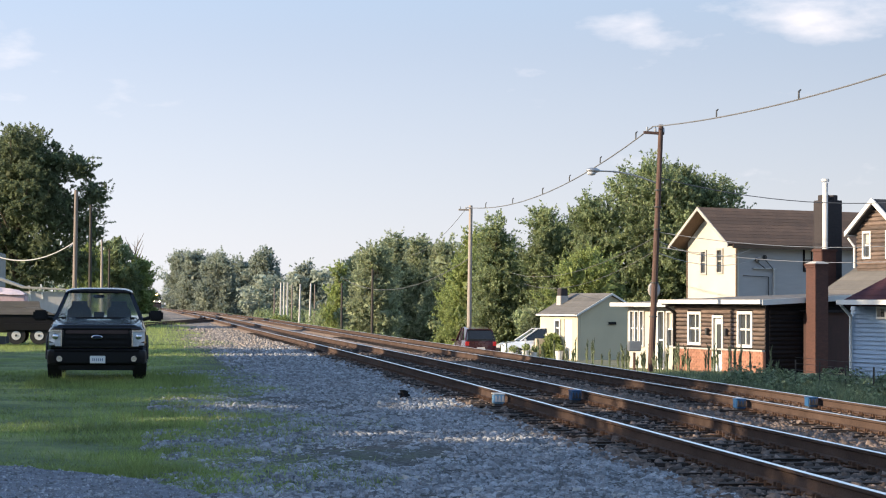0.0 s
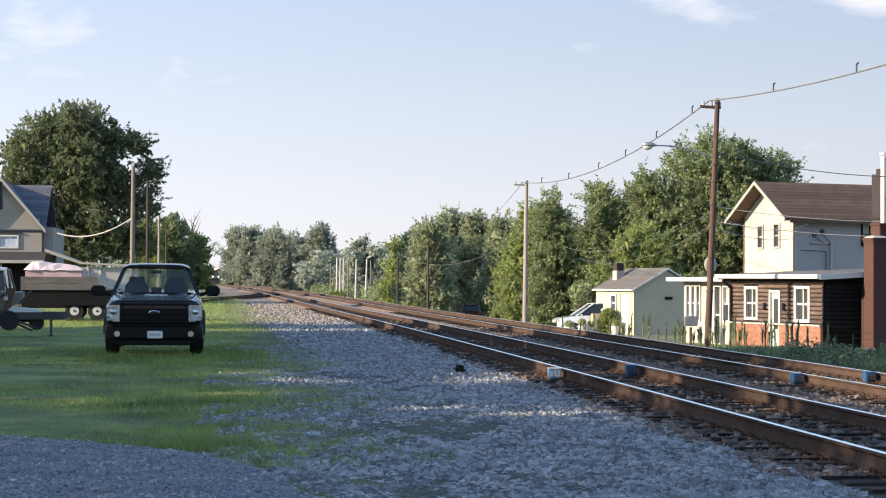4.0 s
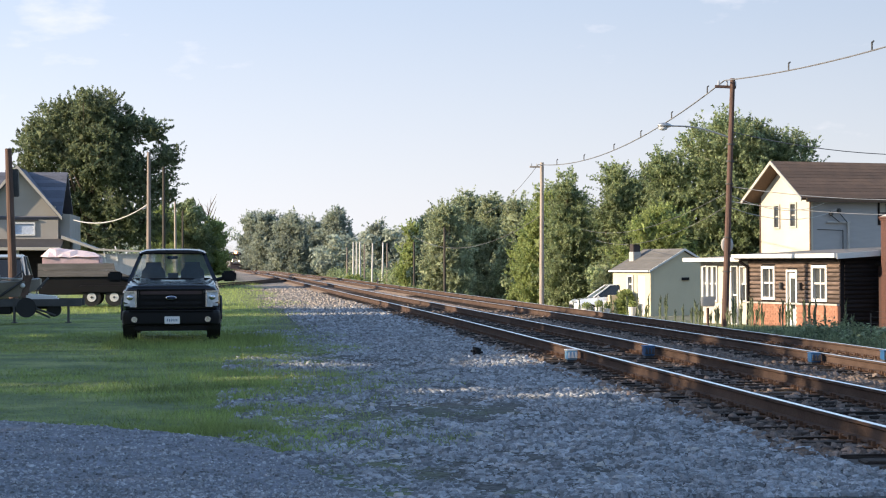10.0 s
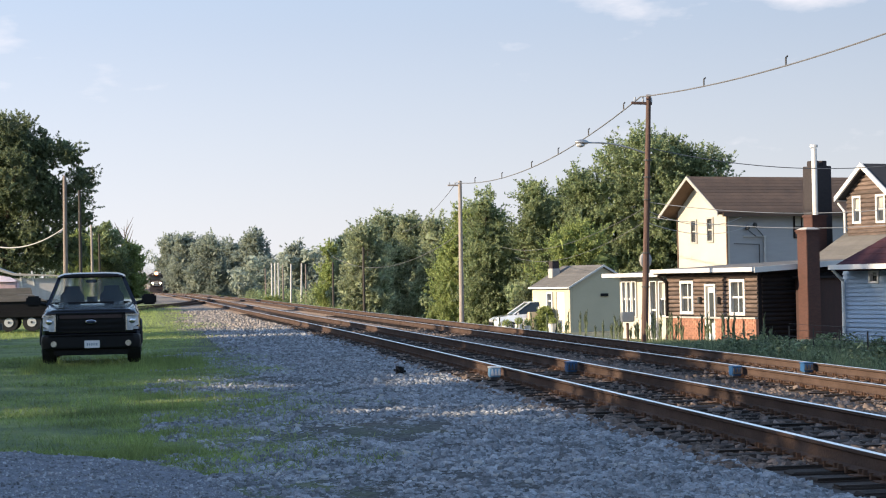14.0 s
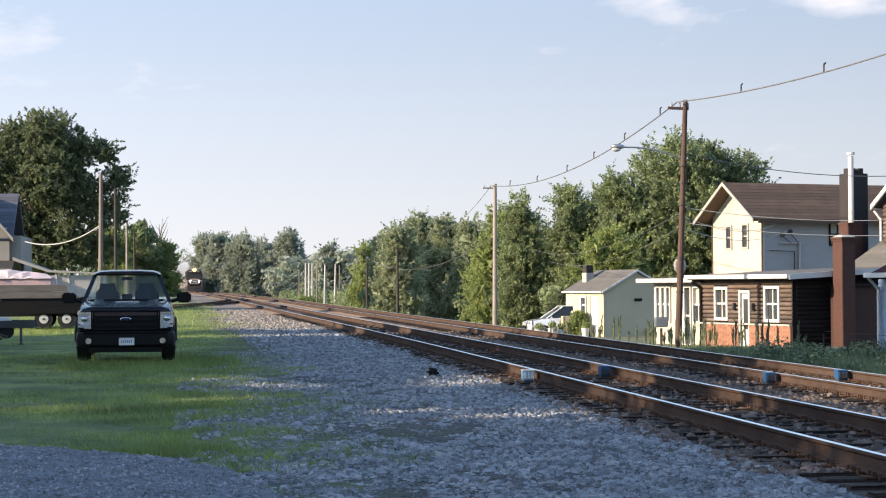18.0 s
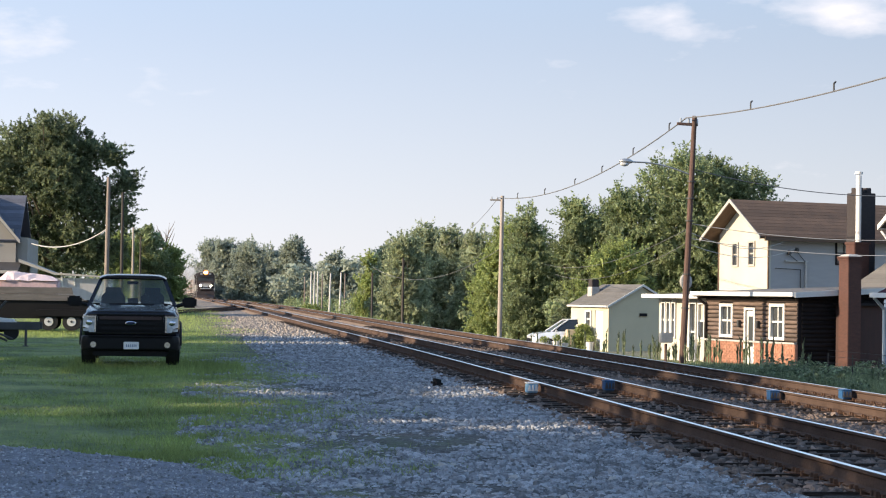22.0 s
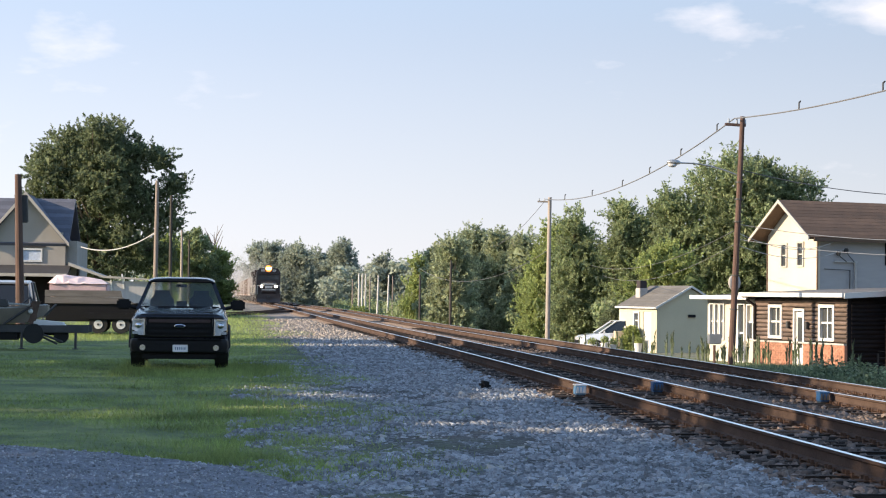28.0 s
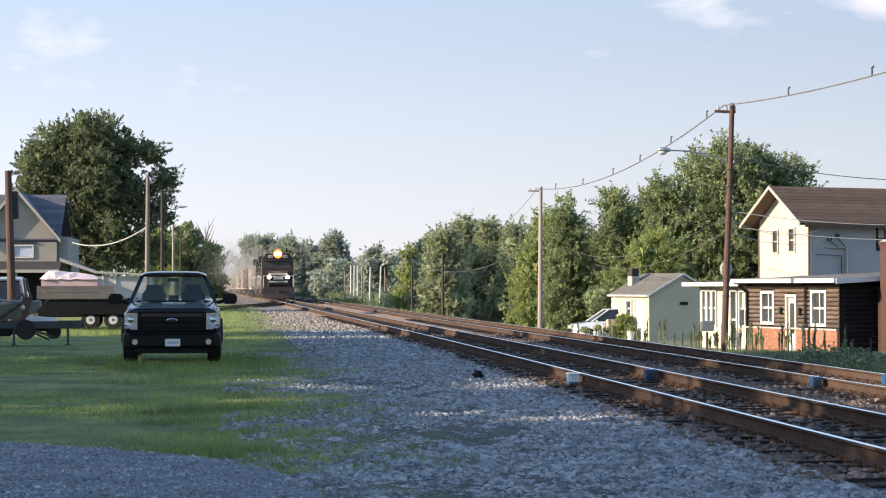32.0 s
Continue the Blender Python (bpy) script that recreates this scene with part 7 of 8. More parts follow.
def locomotive():
    t = thing("locomotive", pose(0, 0, 0), "black diesel freight locomotive with lit headlights and pale stripes", "locomotive")
    # nose towards local -y, origin on the rail tops under the front coupler
    bm = B()
    prism(bm, [(0.55, 1.15), (0.35, 1.5), (0.35, 2.55), (0.62, 2.72), (2.1, 2.78), (2.1, 1.15)], -0.95, 0.95, "x")
    part("nose", bm, M_LOCO, t)
    bm = B()
    prism(bm, [(-1.53, 1.2), (1.53, 1.2), (1.53, 3.95), (1.15, 4.5), (-1.15, 4.5), (-1.53, 3.95)], 1.75, 4.4, "y")
    c = part("cab", bm, M_LOCO, t)
    bm = B()
    box(bm, (0, 1.72, 4.32), (2.3, 0.12, 0.06))
    box(bm, (0, 1.6, 3.78), (2.5, 0.3, 0.05))
    part("visor", bm, M_LOCO, c)
    for x0, x1 in ((-1.3, -0.35), (-0.28, 0.28), (0.35, 1.3)):
        bm = B()
        box(bm, ((x0 + x1) / 2, 1.735, 3.35), (x1 - x0, 0.03, 0.62), bevel=0.008)
        part("cab_window", bm, M_GLASS, c)
    for s in (-1, 1):
        bm = B()
        box(bm, (s * 1.54, 2.9, 3.3), (0.03, 1.4, 0.65))
        part("side_window", bm, M_GLASS, c)
    bm = B()
    box(bm, (0, 1.66, 4.44), (0.95, 0.16, 0.40), bevel=0.02)
    hl = part("headlight_housing", bm, M_LOCO, t)
    for x in (-0.14, 0.14):
        bm = B()
        tube(bm, (x, 1.53, 4.45), (x, 1.6, 4.45), 0.15, 0.15, 16)
        part("headlight", bm, M_LIGHT_HEAD, hl, "glowing amber headlight")
    # glowing disc added to imitate the headlight's halo
    bm = B()
    tube(bm, (0, 1.555, 4.45), (0, 1.59, 4.45), 0.44, 0.44, 20)
    part("headlight_reflector", bm, M_LIGHT_RING, hl)
    for s in (-1, 1):
        bm = B()
        box(bm, (s * 0.72, 1.62, 4.2), (0.42, 0.1, 0.22))
        nb = part("number_board", bm, M_WHITE, t)
        for k in range(4):
            bm = B()
            box(bm, (s * 0.72 - 0.12 + k * 0.08, 1.565, 4.2), (0.05, 0.01, 0.13))
            part("number_bar", bm, M_BLACK, nb)
        bm = B()
        box(bm, (s * 0.9, 0.18, 2.14), (0.34, 0.2, 0.3), bevel=0.03)
        d = part("ditch_light_box", bm, M_LOCO, t)
        bm = B()
        tube(bm, (s * 0.9, 0.05, 2.16), (s * 0.9, 0.09, 2.16), 0.17, 0.17, 16)
        part("ditch_light", bm, M_LIGHT_DITCH, d, "glowing white ditch light")
        # handrails and steps
        bm = B()
        for y in (0.15,):
            tube(bm, (s * 1.45, y, 0.5), (s * 1.45, y, 2.3), 0.03, 0.03, 6)
            tube(bm, (s * 1.45, y, 2.3), (s * 0.4, y, 2.2), 0.03, 0.03, 6)
        for y in (4.6, 8, 12, 16, 20):
            tube(bm, (s * 1.5, y, 1.25), (s * 1.5, y, 2.3), 0.025, 0.025, 6)
        tube(bm, (s * 1.5, 4.5, 2.3), (s * 1.5, 20.5, 2.3), 0.025, 0.025, 6)
        part("handrail", bm, M_LOCO_WHITE, t)
        for k in range(4):
            bm = B()
            box(bm, (s * 1.3, 0.35, 0.35 + k * 0.27), (0.45, 0.35, 0.04))
            part("step", bm, M_LOCO, t)
        for k, y in enumerate((2.5, 4.4, 6.2, 15.2, 17.0, 18.8)):
            bm = B()
            tube(bm, (s * 0.68, y, 0.52), (s * 0.80, y, 0.52), 0.52, 0.52, 20)
            part("wheel", bm, M_DARKMETAL, t)
        for y in (4.4, 17.0):
            bm = B()
            box(bm, (s * 0.98, y, 0.62), (0.2, 5.2, 0.55), bevel=0.05)
            part("bogie_frame", bm, M_DARKMETAL, t)
    # nose stripe and emblem bars, widened to paint in sunlight on the nose
    bm = B()
    box(bm, (0, 0.34, 2.44), (1.86, 0.02, 0.18))
    box(bm, (0, 0.34, 2.08), (0.9, 0.02, 0.30))
    box(bm, (0, 0.34, 1.72), (1.86, 0.02, 0.12))
    part("nose_stripe", bm, M_LOCO_WHITE, t)
    bm = B()
    box(bm, (0, 0.15, 2.42), (1.8, 0.03, 0.03))
    for x in (-0.92, 0.92):
        box(bm, (x, 0.15, 1.8), (0.03, 0.03, 1.25))
    part("front_rail", bm, M_DARKMETAL, t)
    bm = B()
    prism(bm, [(0.0, 0.12), (0.35, 0.12), (0.35, 1.2), (0.12, 1.2), (0.12, 0.6)], -1.5, 1.5, "x")
    part("plow", bm, M_LOCO, t, "black snow plow and pilot")
    bm = B()
    box(bm, (0, -0.25, 0.82), (0.3, 0.7, 0.32), bevel=0.04)
    part("coupler", bm, M_DARKMETAL, t)
    bm = B()
    box(bm, (0, 11, 1.08), (3.0, 21.6, 0.2), bevel=0.02)
    part("frame", bm, M_LOCO, t)
    bm = B()
    prism(bm, [(-0.95, 1.18), (0.95, 1.18), (0.95, 3.9), (0.6, 4.3), (-0.6, 4.3), (-0.95, 3.9)], 4.4, 20.6, "y")
    part("long_hood", bm, M_LOCO, t)
    bm = B()
    box(bm, (0, 18.2, 4.1), (2.9, 3.6, 0.7), bevel=0.08)
    part("radiator", bm, M_LOCO, t)
    bm = B()
    box(bm, (0, 11, 0.7), (2.8, 5.0, 0.75), bevel=0.15)
    part("fuel_tank", bm, M_LOCO, t)
    bm = B()
    tube(bm, (0, 9.5, 4.3), (0, 9.5, 4.55), 0.3, 0.28, 12)
    part("exhaust", bm, M_DARKMETAL, t)
    return t


def hopper(material, label):
    t = thing("hopper_car", pose(0, 0, 0), label, "freight car", "hopper cars behind the locomotive")
    L = 16.0
    bm = B()
    prism(bm, [(0.5, 2.3), (0.5, 3.55), (L - 0.5, 3.55), (L - 0.5, 2.3), (L - 3.5, 1.0), (3.5, 1.0)], -1.5, 1.5, "x")
    part("body", bm, material, t)
    bm = B()
    for s in (-1, 1):
        box(bm, (s * 1.5, L / 2, 3.55), (0.14, L - 1.0, 0.14))
        box(bm, (s * 1.45, L / 2, 1.05), (0.2, L - 0.6, 0.25))
    part("side_sill", bm, material, t)
    for s in (-1, 1):
        for k in range(9):
            bm = B()
            y = 1.2 + k * 1.7
            box(bm, (s * 1.55, y, 2.35), (0.12, 0.14, 2.5))
            part("rib", bm, material, t)
        for y in (1.6, 3.4, L - 3.4, L - 1.6):
            bm = B()
            tube(bm, (s * 0.68, y, 0.46), (s * 0.80, y, 0.46), 0.46, 0.46, 14)
            part("wheel", bm, M_DARKMETAL, t)
        for y in (2.5, L - 2.5):
            bm = B()
            box(bm, (s * 0.95, y, 0.55), (0.15, 2.4, 0.4))
            part("bogie_frame", bm, M_DARKMETAL, t)
    bm = B()
    box(bm, (0, L / 2, 0.9), (0.6, L + 0.6, 0.3))
    part("centre_sill", bm, M_DARKMETAL, t)
    bm = B()
    for k in range(14):
        y = 1.2 + k * 1.05
        ball(bm, (0, y, 3.4), (1.2, 0.9, 0.35 + 0.1 * math.sin(k * 1.7)), 1)
    part("coal_load", bm, M_BLACK, t, "heaped black coal")
    return t


TRAIN = []
_l = locomotive()
TRAIN.append((_l, 0.0))
_l2 = copy_thing(_l, pose(0, 0, 0))
for _o in list(_l2.children_recursive):
    if _o.name.split(".")[0] in ("headlight", "ditch_light", "headlight_reflector"):
        _o.data = _o.data.copy()
        _o.data.materials.clear()
        _o.data.materials.append(M_LAMPGLASS)
        _o["label"] = "unlit lamp"
tagged(_l2, "black diesel freight locomotive coupled second, lamps off")
TRAIN.append((_l2, 22.6))
_h1, _h2 = hopper(M_HOPPER, "brown steel hopper car loaded with coal"), hopper(M_HOPPER_GREY, "pale grey steel hopper car loaded with coal")
_kinds = [1, 0, 0, 1, 0, 1, 1, 0, 0, 0, 1, 0, 1, 0, 0, 1, 0, 0]
_used = [False, False]
for k, w in enumerate(_kinds):
    src = (_h1, _h2)[w]
    ob = src if not _used[w] else copy_thing(src, pose(0, 0, 0))
    _used[w] = True
    TRAIN.append((ob, 45.2 + k * 16.9))


def train_pose(y, length):
    """On the near track, with the nose at y: turned along the line between its two ends."""
    x0, x1 = float(track_x(y)), float(track_x(y + length))
    z0 = NEAR_TOP + float(track_z(y + length / 2))
    return pose(x0, y, z0, 0, 0, math.degrees(math.atan2(-(x1 - x0), length)))


def nose_y(t):
    return 192.0 + 14.85 * (32.0 - t)

# ---- loose stones, grass and weeds ----
def stones(name, n, x0, x1, y0, y1, size, material, label, seed, keep=None, lift=0.0, heap=0.0):
    g = np.random.default_rng(seed)
    y = y0 + (y1 - y0) * g.uniform(0, 1, n) ** 1.7
    x = g.uniform(x0, x1, n)
    if keep is not None:
        k = keep(x, y, g)
        x, y = x[k], y[k]
    n = len(x)
    s = size * (0.5 + 1.25 * g.uniform(0, 1, n) ** 2.2)
    lump = patchy(x, y * 0.7, 7.0, seed + 40)
    s *= 0.75 + 0.6 * lump
    lift = lift + (lump - 0.5) * heap
    low = np.array([[1, 1, -0.35], [-1, 1, -0.35], [-1, -1, -0.35], [1, -1, -0.35]], float)
    base = np.concatenate([low * [0.8, 0.8, 1], low * [0.5, 0.5, -1.1]])
    v = base[None] * g.uniform(0.8, 1.2, (n, 8, 1)) + g.normal(size=(n, 8, 3)) * [0.18, 0.18, 0.20]
    v[..., 1] *= g.uniform(0.6, 1.0, n)[:, None]
    a = g.uniform(0, math.tau, n)
    c, sn = np.cos(a), np.sin(a)
    v = np.stack([v[..., 0] * c[:, None] - v[..., 1] * sn[:, None], v[..., 0] * sn[:, None] + v[..., 1] * c[:, None], v[..., 2]], -1) * s[:, None, None]
    v += np.stack([x, y, ground_z(x, y) + s * 0.22 + lift], -1)[:, None]
    f = np.array([[4, 5, 6, 7], [0, 1, 5, 4], [1, 2, 6, 5], [2, 3, 7, 6], [3, 0, 4, 7]])
    faces = (f[None] + 8 * np.arange(n)[:, None, None]).reshape(-1, 4)
    return tagged(arrays(name, v.reshape(-1, 3), faces, material), label, "gravel", kind="stuff")


def patchy(x, y, sc, seed):
    """Smooth random patches between 0 and 1."""
    g = np.random.default_rng(seed)
    out = np.zeros(len(x))
    for k in range(6):
        a, b, p = g.uniform(-1, 1, 2), g.uniform(0.5, 1.6), g.uniform(0, 6.3)
        out += np.sin((x * a[0] + y * a[1]) * sc * b * 2 + p) / (1 + k * 0.3)
    return 0.5 + out / 6


def not_drive(x, y, g):
    return ~((y < 20.2) & (x < np.interp(y, [13, 14.3, 16.4, 17.9, 19.1, 20.1], [0.8, 0.7, 0.35, -0.2, -1.2, -2.4])))


# how far the thin grass creeps out over the gravel, in bands along the yard
GRASS_Y = [13, 17, 18.5, 20.5, 22, 24.5, 26, 28.5, 30.5, 33, 36, 42, 48, 60]
GRASS_X = [0.4, 1.0, 1.8, 1.9, 0.9, 1.0, 2.6, 2.5, 1.0, 1.0, 2.2, 2.3, 2.0, 1.5]


def grass_share(x, y):
    """Share of the ground that grass covers: whole on the lawn, thinning out towards the gravel."""
    edge = np.interp(y, GRASS_Y, GRASS_X) + (patchy(x, y, 1.6, 51) - 0.5) * 1.7
    k = np.clip((edge + 0.5 - x) / 1.7, 0, 1)
    return k * k * (3 - 2 * k)


stones("gravel_stones", 80000, -0.2, 5.0, 13.4, 48, 0.0255, M_STONE, "loose blue-grey crushed stone across the yard", 1,
       lambda x, y, g: not_drive(x, y, g) & (g.uniform(0, 1, len(x)) > grass_share(x + 1.0, y) * 1.03), 0.0, 0.03)
stones("far_gravel_stones", 8000, 1.6, 5.2, 46, 74, 0.034, M_STONE, "crushed stone further along the track", 6,
       lambda x, y, g: (g.uniform(0, 1, len(x)) > grass_share(x, y)) & (x < track_x(y) - 1.2), 0.0, 0.02)
stones("dusty_stones", 7000, 0.8, 5.2, 72, 125, 0.045, M_STONE_TAN, "dusty tan crushed stone along the sunlit track", 7,
       lambda x, y, g: (g.uniform(0, 1, len(x)) < np.clip((x + patchy(x, y, 0.5, 3) * 2.4 - 2.2) / 1.6, 0, 1)) & (x < track_x(y) - 1.2))
stones("driveway_stones", 18000, -5, 0.9, 13.0, 20.5, 0.011, M_STONE, "small loose stones on the driveway", 2, lambda x, y, g: ~not_drive(x, y, g), 0.088)
stones("track_ballast", 30000, 4.75, 13.3, 16.0, 75, 0.036, M_BALLAST_RUSTY, "rust-stained crushed stone ballast between the rails", 3)
stones("pale_stones", 420, 0.6, 5.2, 13.5, 40, 0.032, M_CONCRETE, "scattered pale stones on the gravel", 4)


def blades(name, x, y, h, w, material, label, seed, lean=0.35):
    g = np.random.default_rng(seed)
    n = len(x)
    a = g.uniform(0, math.tau, n)
    d = np.stack([np.cos(a), np.sin(a), 0 * a], -1)
    b = g.uniform(0, math.tau, n)
    tip = np.stack([np.cos(b), np.sin(b), 0 * b], -1) * (h * lean * g.uniform(0.2, 1.4, n))[:, None]
    p = np.stack([x, y, ground_z(x, y) - 0.02], -1)
    up = np.stack([0 * h, 0 * h, h], -1)
    v = np.stack([p - d * w[:, None], p + d * w[:, None], p + up + tip], 1)
    return tagged(arrays(name, v.reshape(-1, 3), np.arange(3 * n).reshape(n, 3), material), label, "grass", kind="stuff")


def lawn():
    g = np.random.default_rng(12)
    n = 240000
    y = 17 + 63 * g.uniform(0, 1, n) ** 1.9
    x = g.uniform(-9.5, 3.2, n)
    k = not_drive(x, y, g) & (g.uniform(0, 1, n) < grass_share(x, y)) & (patchy(x, y, 2.6, 61) + g.uniform(-0.25, 0.25, n) > np.where(x > 0.2, 0.38, 0.2))
    x, y = x[k], y[k]
    h = g.uniform(0.02, 0.05, len(x)) * (0.7 + 1.1 * patchy(x, y, 1.7, 62)) * (1 + 0.8 * np.clip(x + 1.2, 0, 1.5) * patchy(x, y, 1.3, 5))
    blades("lawn_grass", x, y, h, g.uniform(0.005, 0.011, len(x)), M_GRASS, "mown green lawn grass growing ragged towards the gravel", 13, 1.1)
    # taller rough grass between lawn and gravel, with dry stems
    n = 34000
    y = 18.5 + 25 * g.uniform(0, 1, n) ** 1.3
    x = g.normal(0.2, 0.9, n)
    k = not_drive(x, y, g) & (patchy(x, y, 1.5, 8) > 0.5) & (g.uniform(0, 1, n) < grass_share(x, y) + 0.1)
    x, y = x[k], y[k]
    blades("rough_grass", x, y, g.uniform(0.05, 0.15, len(x)), g.uniform(0.003, 0.007, len(x)), M_GRASS, "taller rough grass at the lawn's edge", 14, 0.8)
    # thin grass and low weeds that creep out over the gravel
    n = 90000
    y = 15 + 31 * g.uniform(0, 1, n) ** 1.5
    x = g.uniform(-0.3, 3.4, n)
    k = not_drive(x, y, g) & (g.uniform(0, 1, n) < grass_share(x, y) ** 0.7) & (patchy(x, y, 2.1, 63) + g.uniform(-0.2, 0.2, n) > 0.42)
    x, y = x[k], y[k]
    blades("thin_grass", x, y, g.uniform(0.025, 0.06, len(x)), g.uniform(0.005, 0.011, len(x)), M_GRASS, "thin green grass and low weeds creeping over the gravel", 19, 1.0)
    # uncut grass round the truck's wheels
    n = 5000
    y, x = g.uniform(38.2, 44, n), g.uniform(-2.6, 1.0, n)
    k = (np.abs(x + 1.3) > 0.75) | (y < 40.0)
    blades("wheel_grass", x[k], y[k], g.uniform(0.08, 0.24, k.sum()), g.uniform(0.004, 0.009, k.sum()), M_GRASS, "uncut grass round the parked truck", 22, 0.5)
    n = 130
    y, x = g.normal(27.5, 2.0, n), g.normal(0.3, 0.6, n)
    blades("dry_grass", x, y, g.uniform(0.12, 0.34, n), g.uniform(0.003, 0.006, n), M_STRAW, "dry straw-coloured grass stems", 15, 0.25)
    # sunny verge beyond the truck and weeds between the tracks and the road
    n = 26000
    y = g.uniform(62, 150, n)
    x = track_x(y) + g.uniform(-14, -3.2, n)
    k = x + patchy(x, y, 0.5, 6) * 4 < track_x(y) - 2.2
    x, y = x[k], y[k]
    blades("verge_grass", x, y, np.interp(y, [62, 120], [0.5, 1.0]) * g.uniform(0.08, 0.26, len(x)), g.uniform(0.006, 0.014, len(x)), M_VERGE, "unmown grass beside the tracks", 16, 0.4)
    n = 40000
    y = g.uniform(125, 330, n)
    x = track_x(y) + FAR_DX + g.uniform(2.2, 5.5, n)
    blades("trackside_grass", x, y, g.uniform(0.2, 0.6, n), g.uniform(0.012, 0.03, n), M_VERGE, "tall green grass along the far track, lightened for sun", 17, 0.4)
    n = 42000
    y = g.uniform(36, 84, n)
    x = g.uniform(14.4, 19.4, n)
    tall = np.interp(y, [52, 64], [0.22, 0.03]) + np.interp(y, [52, 64], [0.45, 0.10]) * patchy(x, y, 0.9, 9) ** 2
    blades("weeds", x, y, np.clip(tall, 0.05, 1.0) * g.uniform(0.6, 1.2, n), g.uniform(0.004, 0.011, n), M_WEED, "tall dark green weeds in front of the houses", 18, 0.4)


lawn()


def weed_clumps():
    g = np.random.default_rng(31)
    n = 80
    y, x = g.uniform(38, 55, n), g.uniform(14.6, 19.4, n)
    z = ground_z(x, y) + g.uniform(0.05, 0.3, n)
    v, f = leaf_cloud(np.stack([x, y, z], -1), g.uniform(0.15, 0.4, n), 12000, 0.05, 32)
    tagged(arrays("weed_leaves", v, f, M_WEED), "leafy weeds and brambles beside the far track", "weeds", kind="stuff")


weed_clumps()


def shrub(x, y, r, h, leaf, material, label, seed):
    t = thing("shrub", pose(x, y, float(ground_z(x, y))), label, "shrub")
    v, tips = leafage(crown_lobes(r, 0.0, h, seed), r * 0.24, r * 0.3, leaf, 1.6, 20, seed, 0.3)
    arrays("foliage", v, np.arange(len(v)).reshape(-1, 3), material, t)
    bm = B()
    for k in range(5):
        tube(bm, (0, 0, -0.1), (math.cos(k * 1.3) * r * 0.4, math.sin(k * 1.3) * r * 0.4, h * 0.6), 0.03, 0.012, 6)
    part("stem", bm, M_BARK, t)


shrub(19.6, 48.6, 0.78, 1.1, 0.06, M_LEAF_LIGHT, "rounded yellow-green shrub beside the blue house", 91)
shrub(19.25, 96.6, 0.55, 1.15, 0.10, M_LEAF_LIGHT, "small yellow-green shrub beside the garage", 92)
shrub(21.6, 112, 1.2, 2.3, 0.13, M_LEAF_DARK, "dark green shrub behind the silver car", 93)
shrub(13.9, 236, 1.6, 2.0, 0.2, M_LEAF_LIGHT, "low green bush in front of the posts", 95)


# dark upright seed stalks of dock among the weeds
def stalk(x, y, h, seed):
    t = thing("dock_plant", pose(x, y, float(ground_z(x, y))), "tall dark seed stalk standing among the weeds", "weed", "seed stalks before the houses")
    bm = B()
    tube(bm, (0, 0, -0.05), (0.02, 0, h), 0.02, 0.01, 5)
    part("stem", bm, M_WEED, t)
    bm = B()
    g = random.Random(seed)
    for k in range(10):
        f = 0.45 + 0.55 * k / 9
        tube(bm, (0, 0, h * f - 0.08), (g.uniform(-0.07, 0.07), g.uniform(-0.07, 0.07), h * f + 0.08), 0.035 * (1.5 - f), 0.008, 5)
    part("seed_head", bm, M_LEAF_DARK, t)


_g = random.Random(4)
for k in range(46):
    _y = _g.uniform(60, 92)
    stalk(_g.uniform(15.2, 18.6), _y, _g.uniform(0.5, 1.15), k)
for k in range(34):
    _y = _g.uniform(58, 73)
    stalk(_g.uniform(16.6, 18.8), _y, _g.uniform(0.5, 1.05), 50 + k)


# ---- small things by the houses ----
def fence():
    t = thing("wire_fence", pose(0, 0, 0), "low grey wire fence with thin posts among weeds", "fence")
    wire = M_POLE_DARK
    pts = [(17.2, 36 + k * 2.0) for k in range(9)]
    for x, y in pts:
        bm = B()
        z = float(ground_z(x, y))
        tube(bm, (x, y, z - 0.2), (x, y, z + 0.75), 0.022, 0.022, 8)
        part("post", bm, wire, t)
    for h in (0.12, 0.3, 0.48, 0.66, 0.82):
        bm = B()
        tube(bm, (17.2, 36, float(ground_z(17.2, 36)) + h), (17.2, 52, float(ground_z(17.2, 52)) + h), 0.005, None, 5)
        part("wire", bm, wire, t)


fence()


def pot(x, y, r, h, material, label, plant=None):
    t = thing("planter", pose(x, y, float(ground_z(x, y))), label, "planter")
    bm = B()
    tube(bm, (0, 0, 0), (0, 0, h), r * 0.75, r, 14)
    tube(bm, (0, 0, h), (0, 0, h + 0.04), r * 1.08, r * 1.08, 14)
    part("pot", bm, material, t)
    v, f = leaf_cloud(np.array([[0, 0, h + 0.2]]), np.array([r * 1.0]), 220, 0.05, int(x * 10 + y))
    arrays("plant", v, f, plant or M_LEAF_LIGHT, t)


for k, (px, py) in enumerate([(17.3, 96.6), (17.9, 96.3), (18.4, 96.5), (19.5, 95.9)]):
    pot(px, py, 0.2, 0.42 if k % 2 else 0.34, M_WHITE, "white flower pot with a small green plant")
_t = thing("propane_tank", pose(19.3, 98.2, -1.2), "upright white propane tank beside the garage", "tank")
bm = B()
tube(bm, (0, 0, 0.1), (0, 0, 1.25), 0.36, 0.36, 18)
ball(bm, (0, 0, 1.25), (0.36, 0.36, 0.22))
part("tank", bm, M_WHITE, _t)
bm = B()
tube(bm, (0, 0, 1.42), (0, 0, 1.55), 0.12, 0.12, 10)
part("valve_cap", bm, M_METAL, _t)
bm = B()
tube(bm, (0, 0, -0.05), (0, 0, 0.12), 0.30, 0.30, 14)
part("foot_ring", bm, M_DARKMETAL, _t)
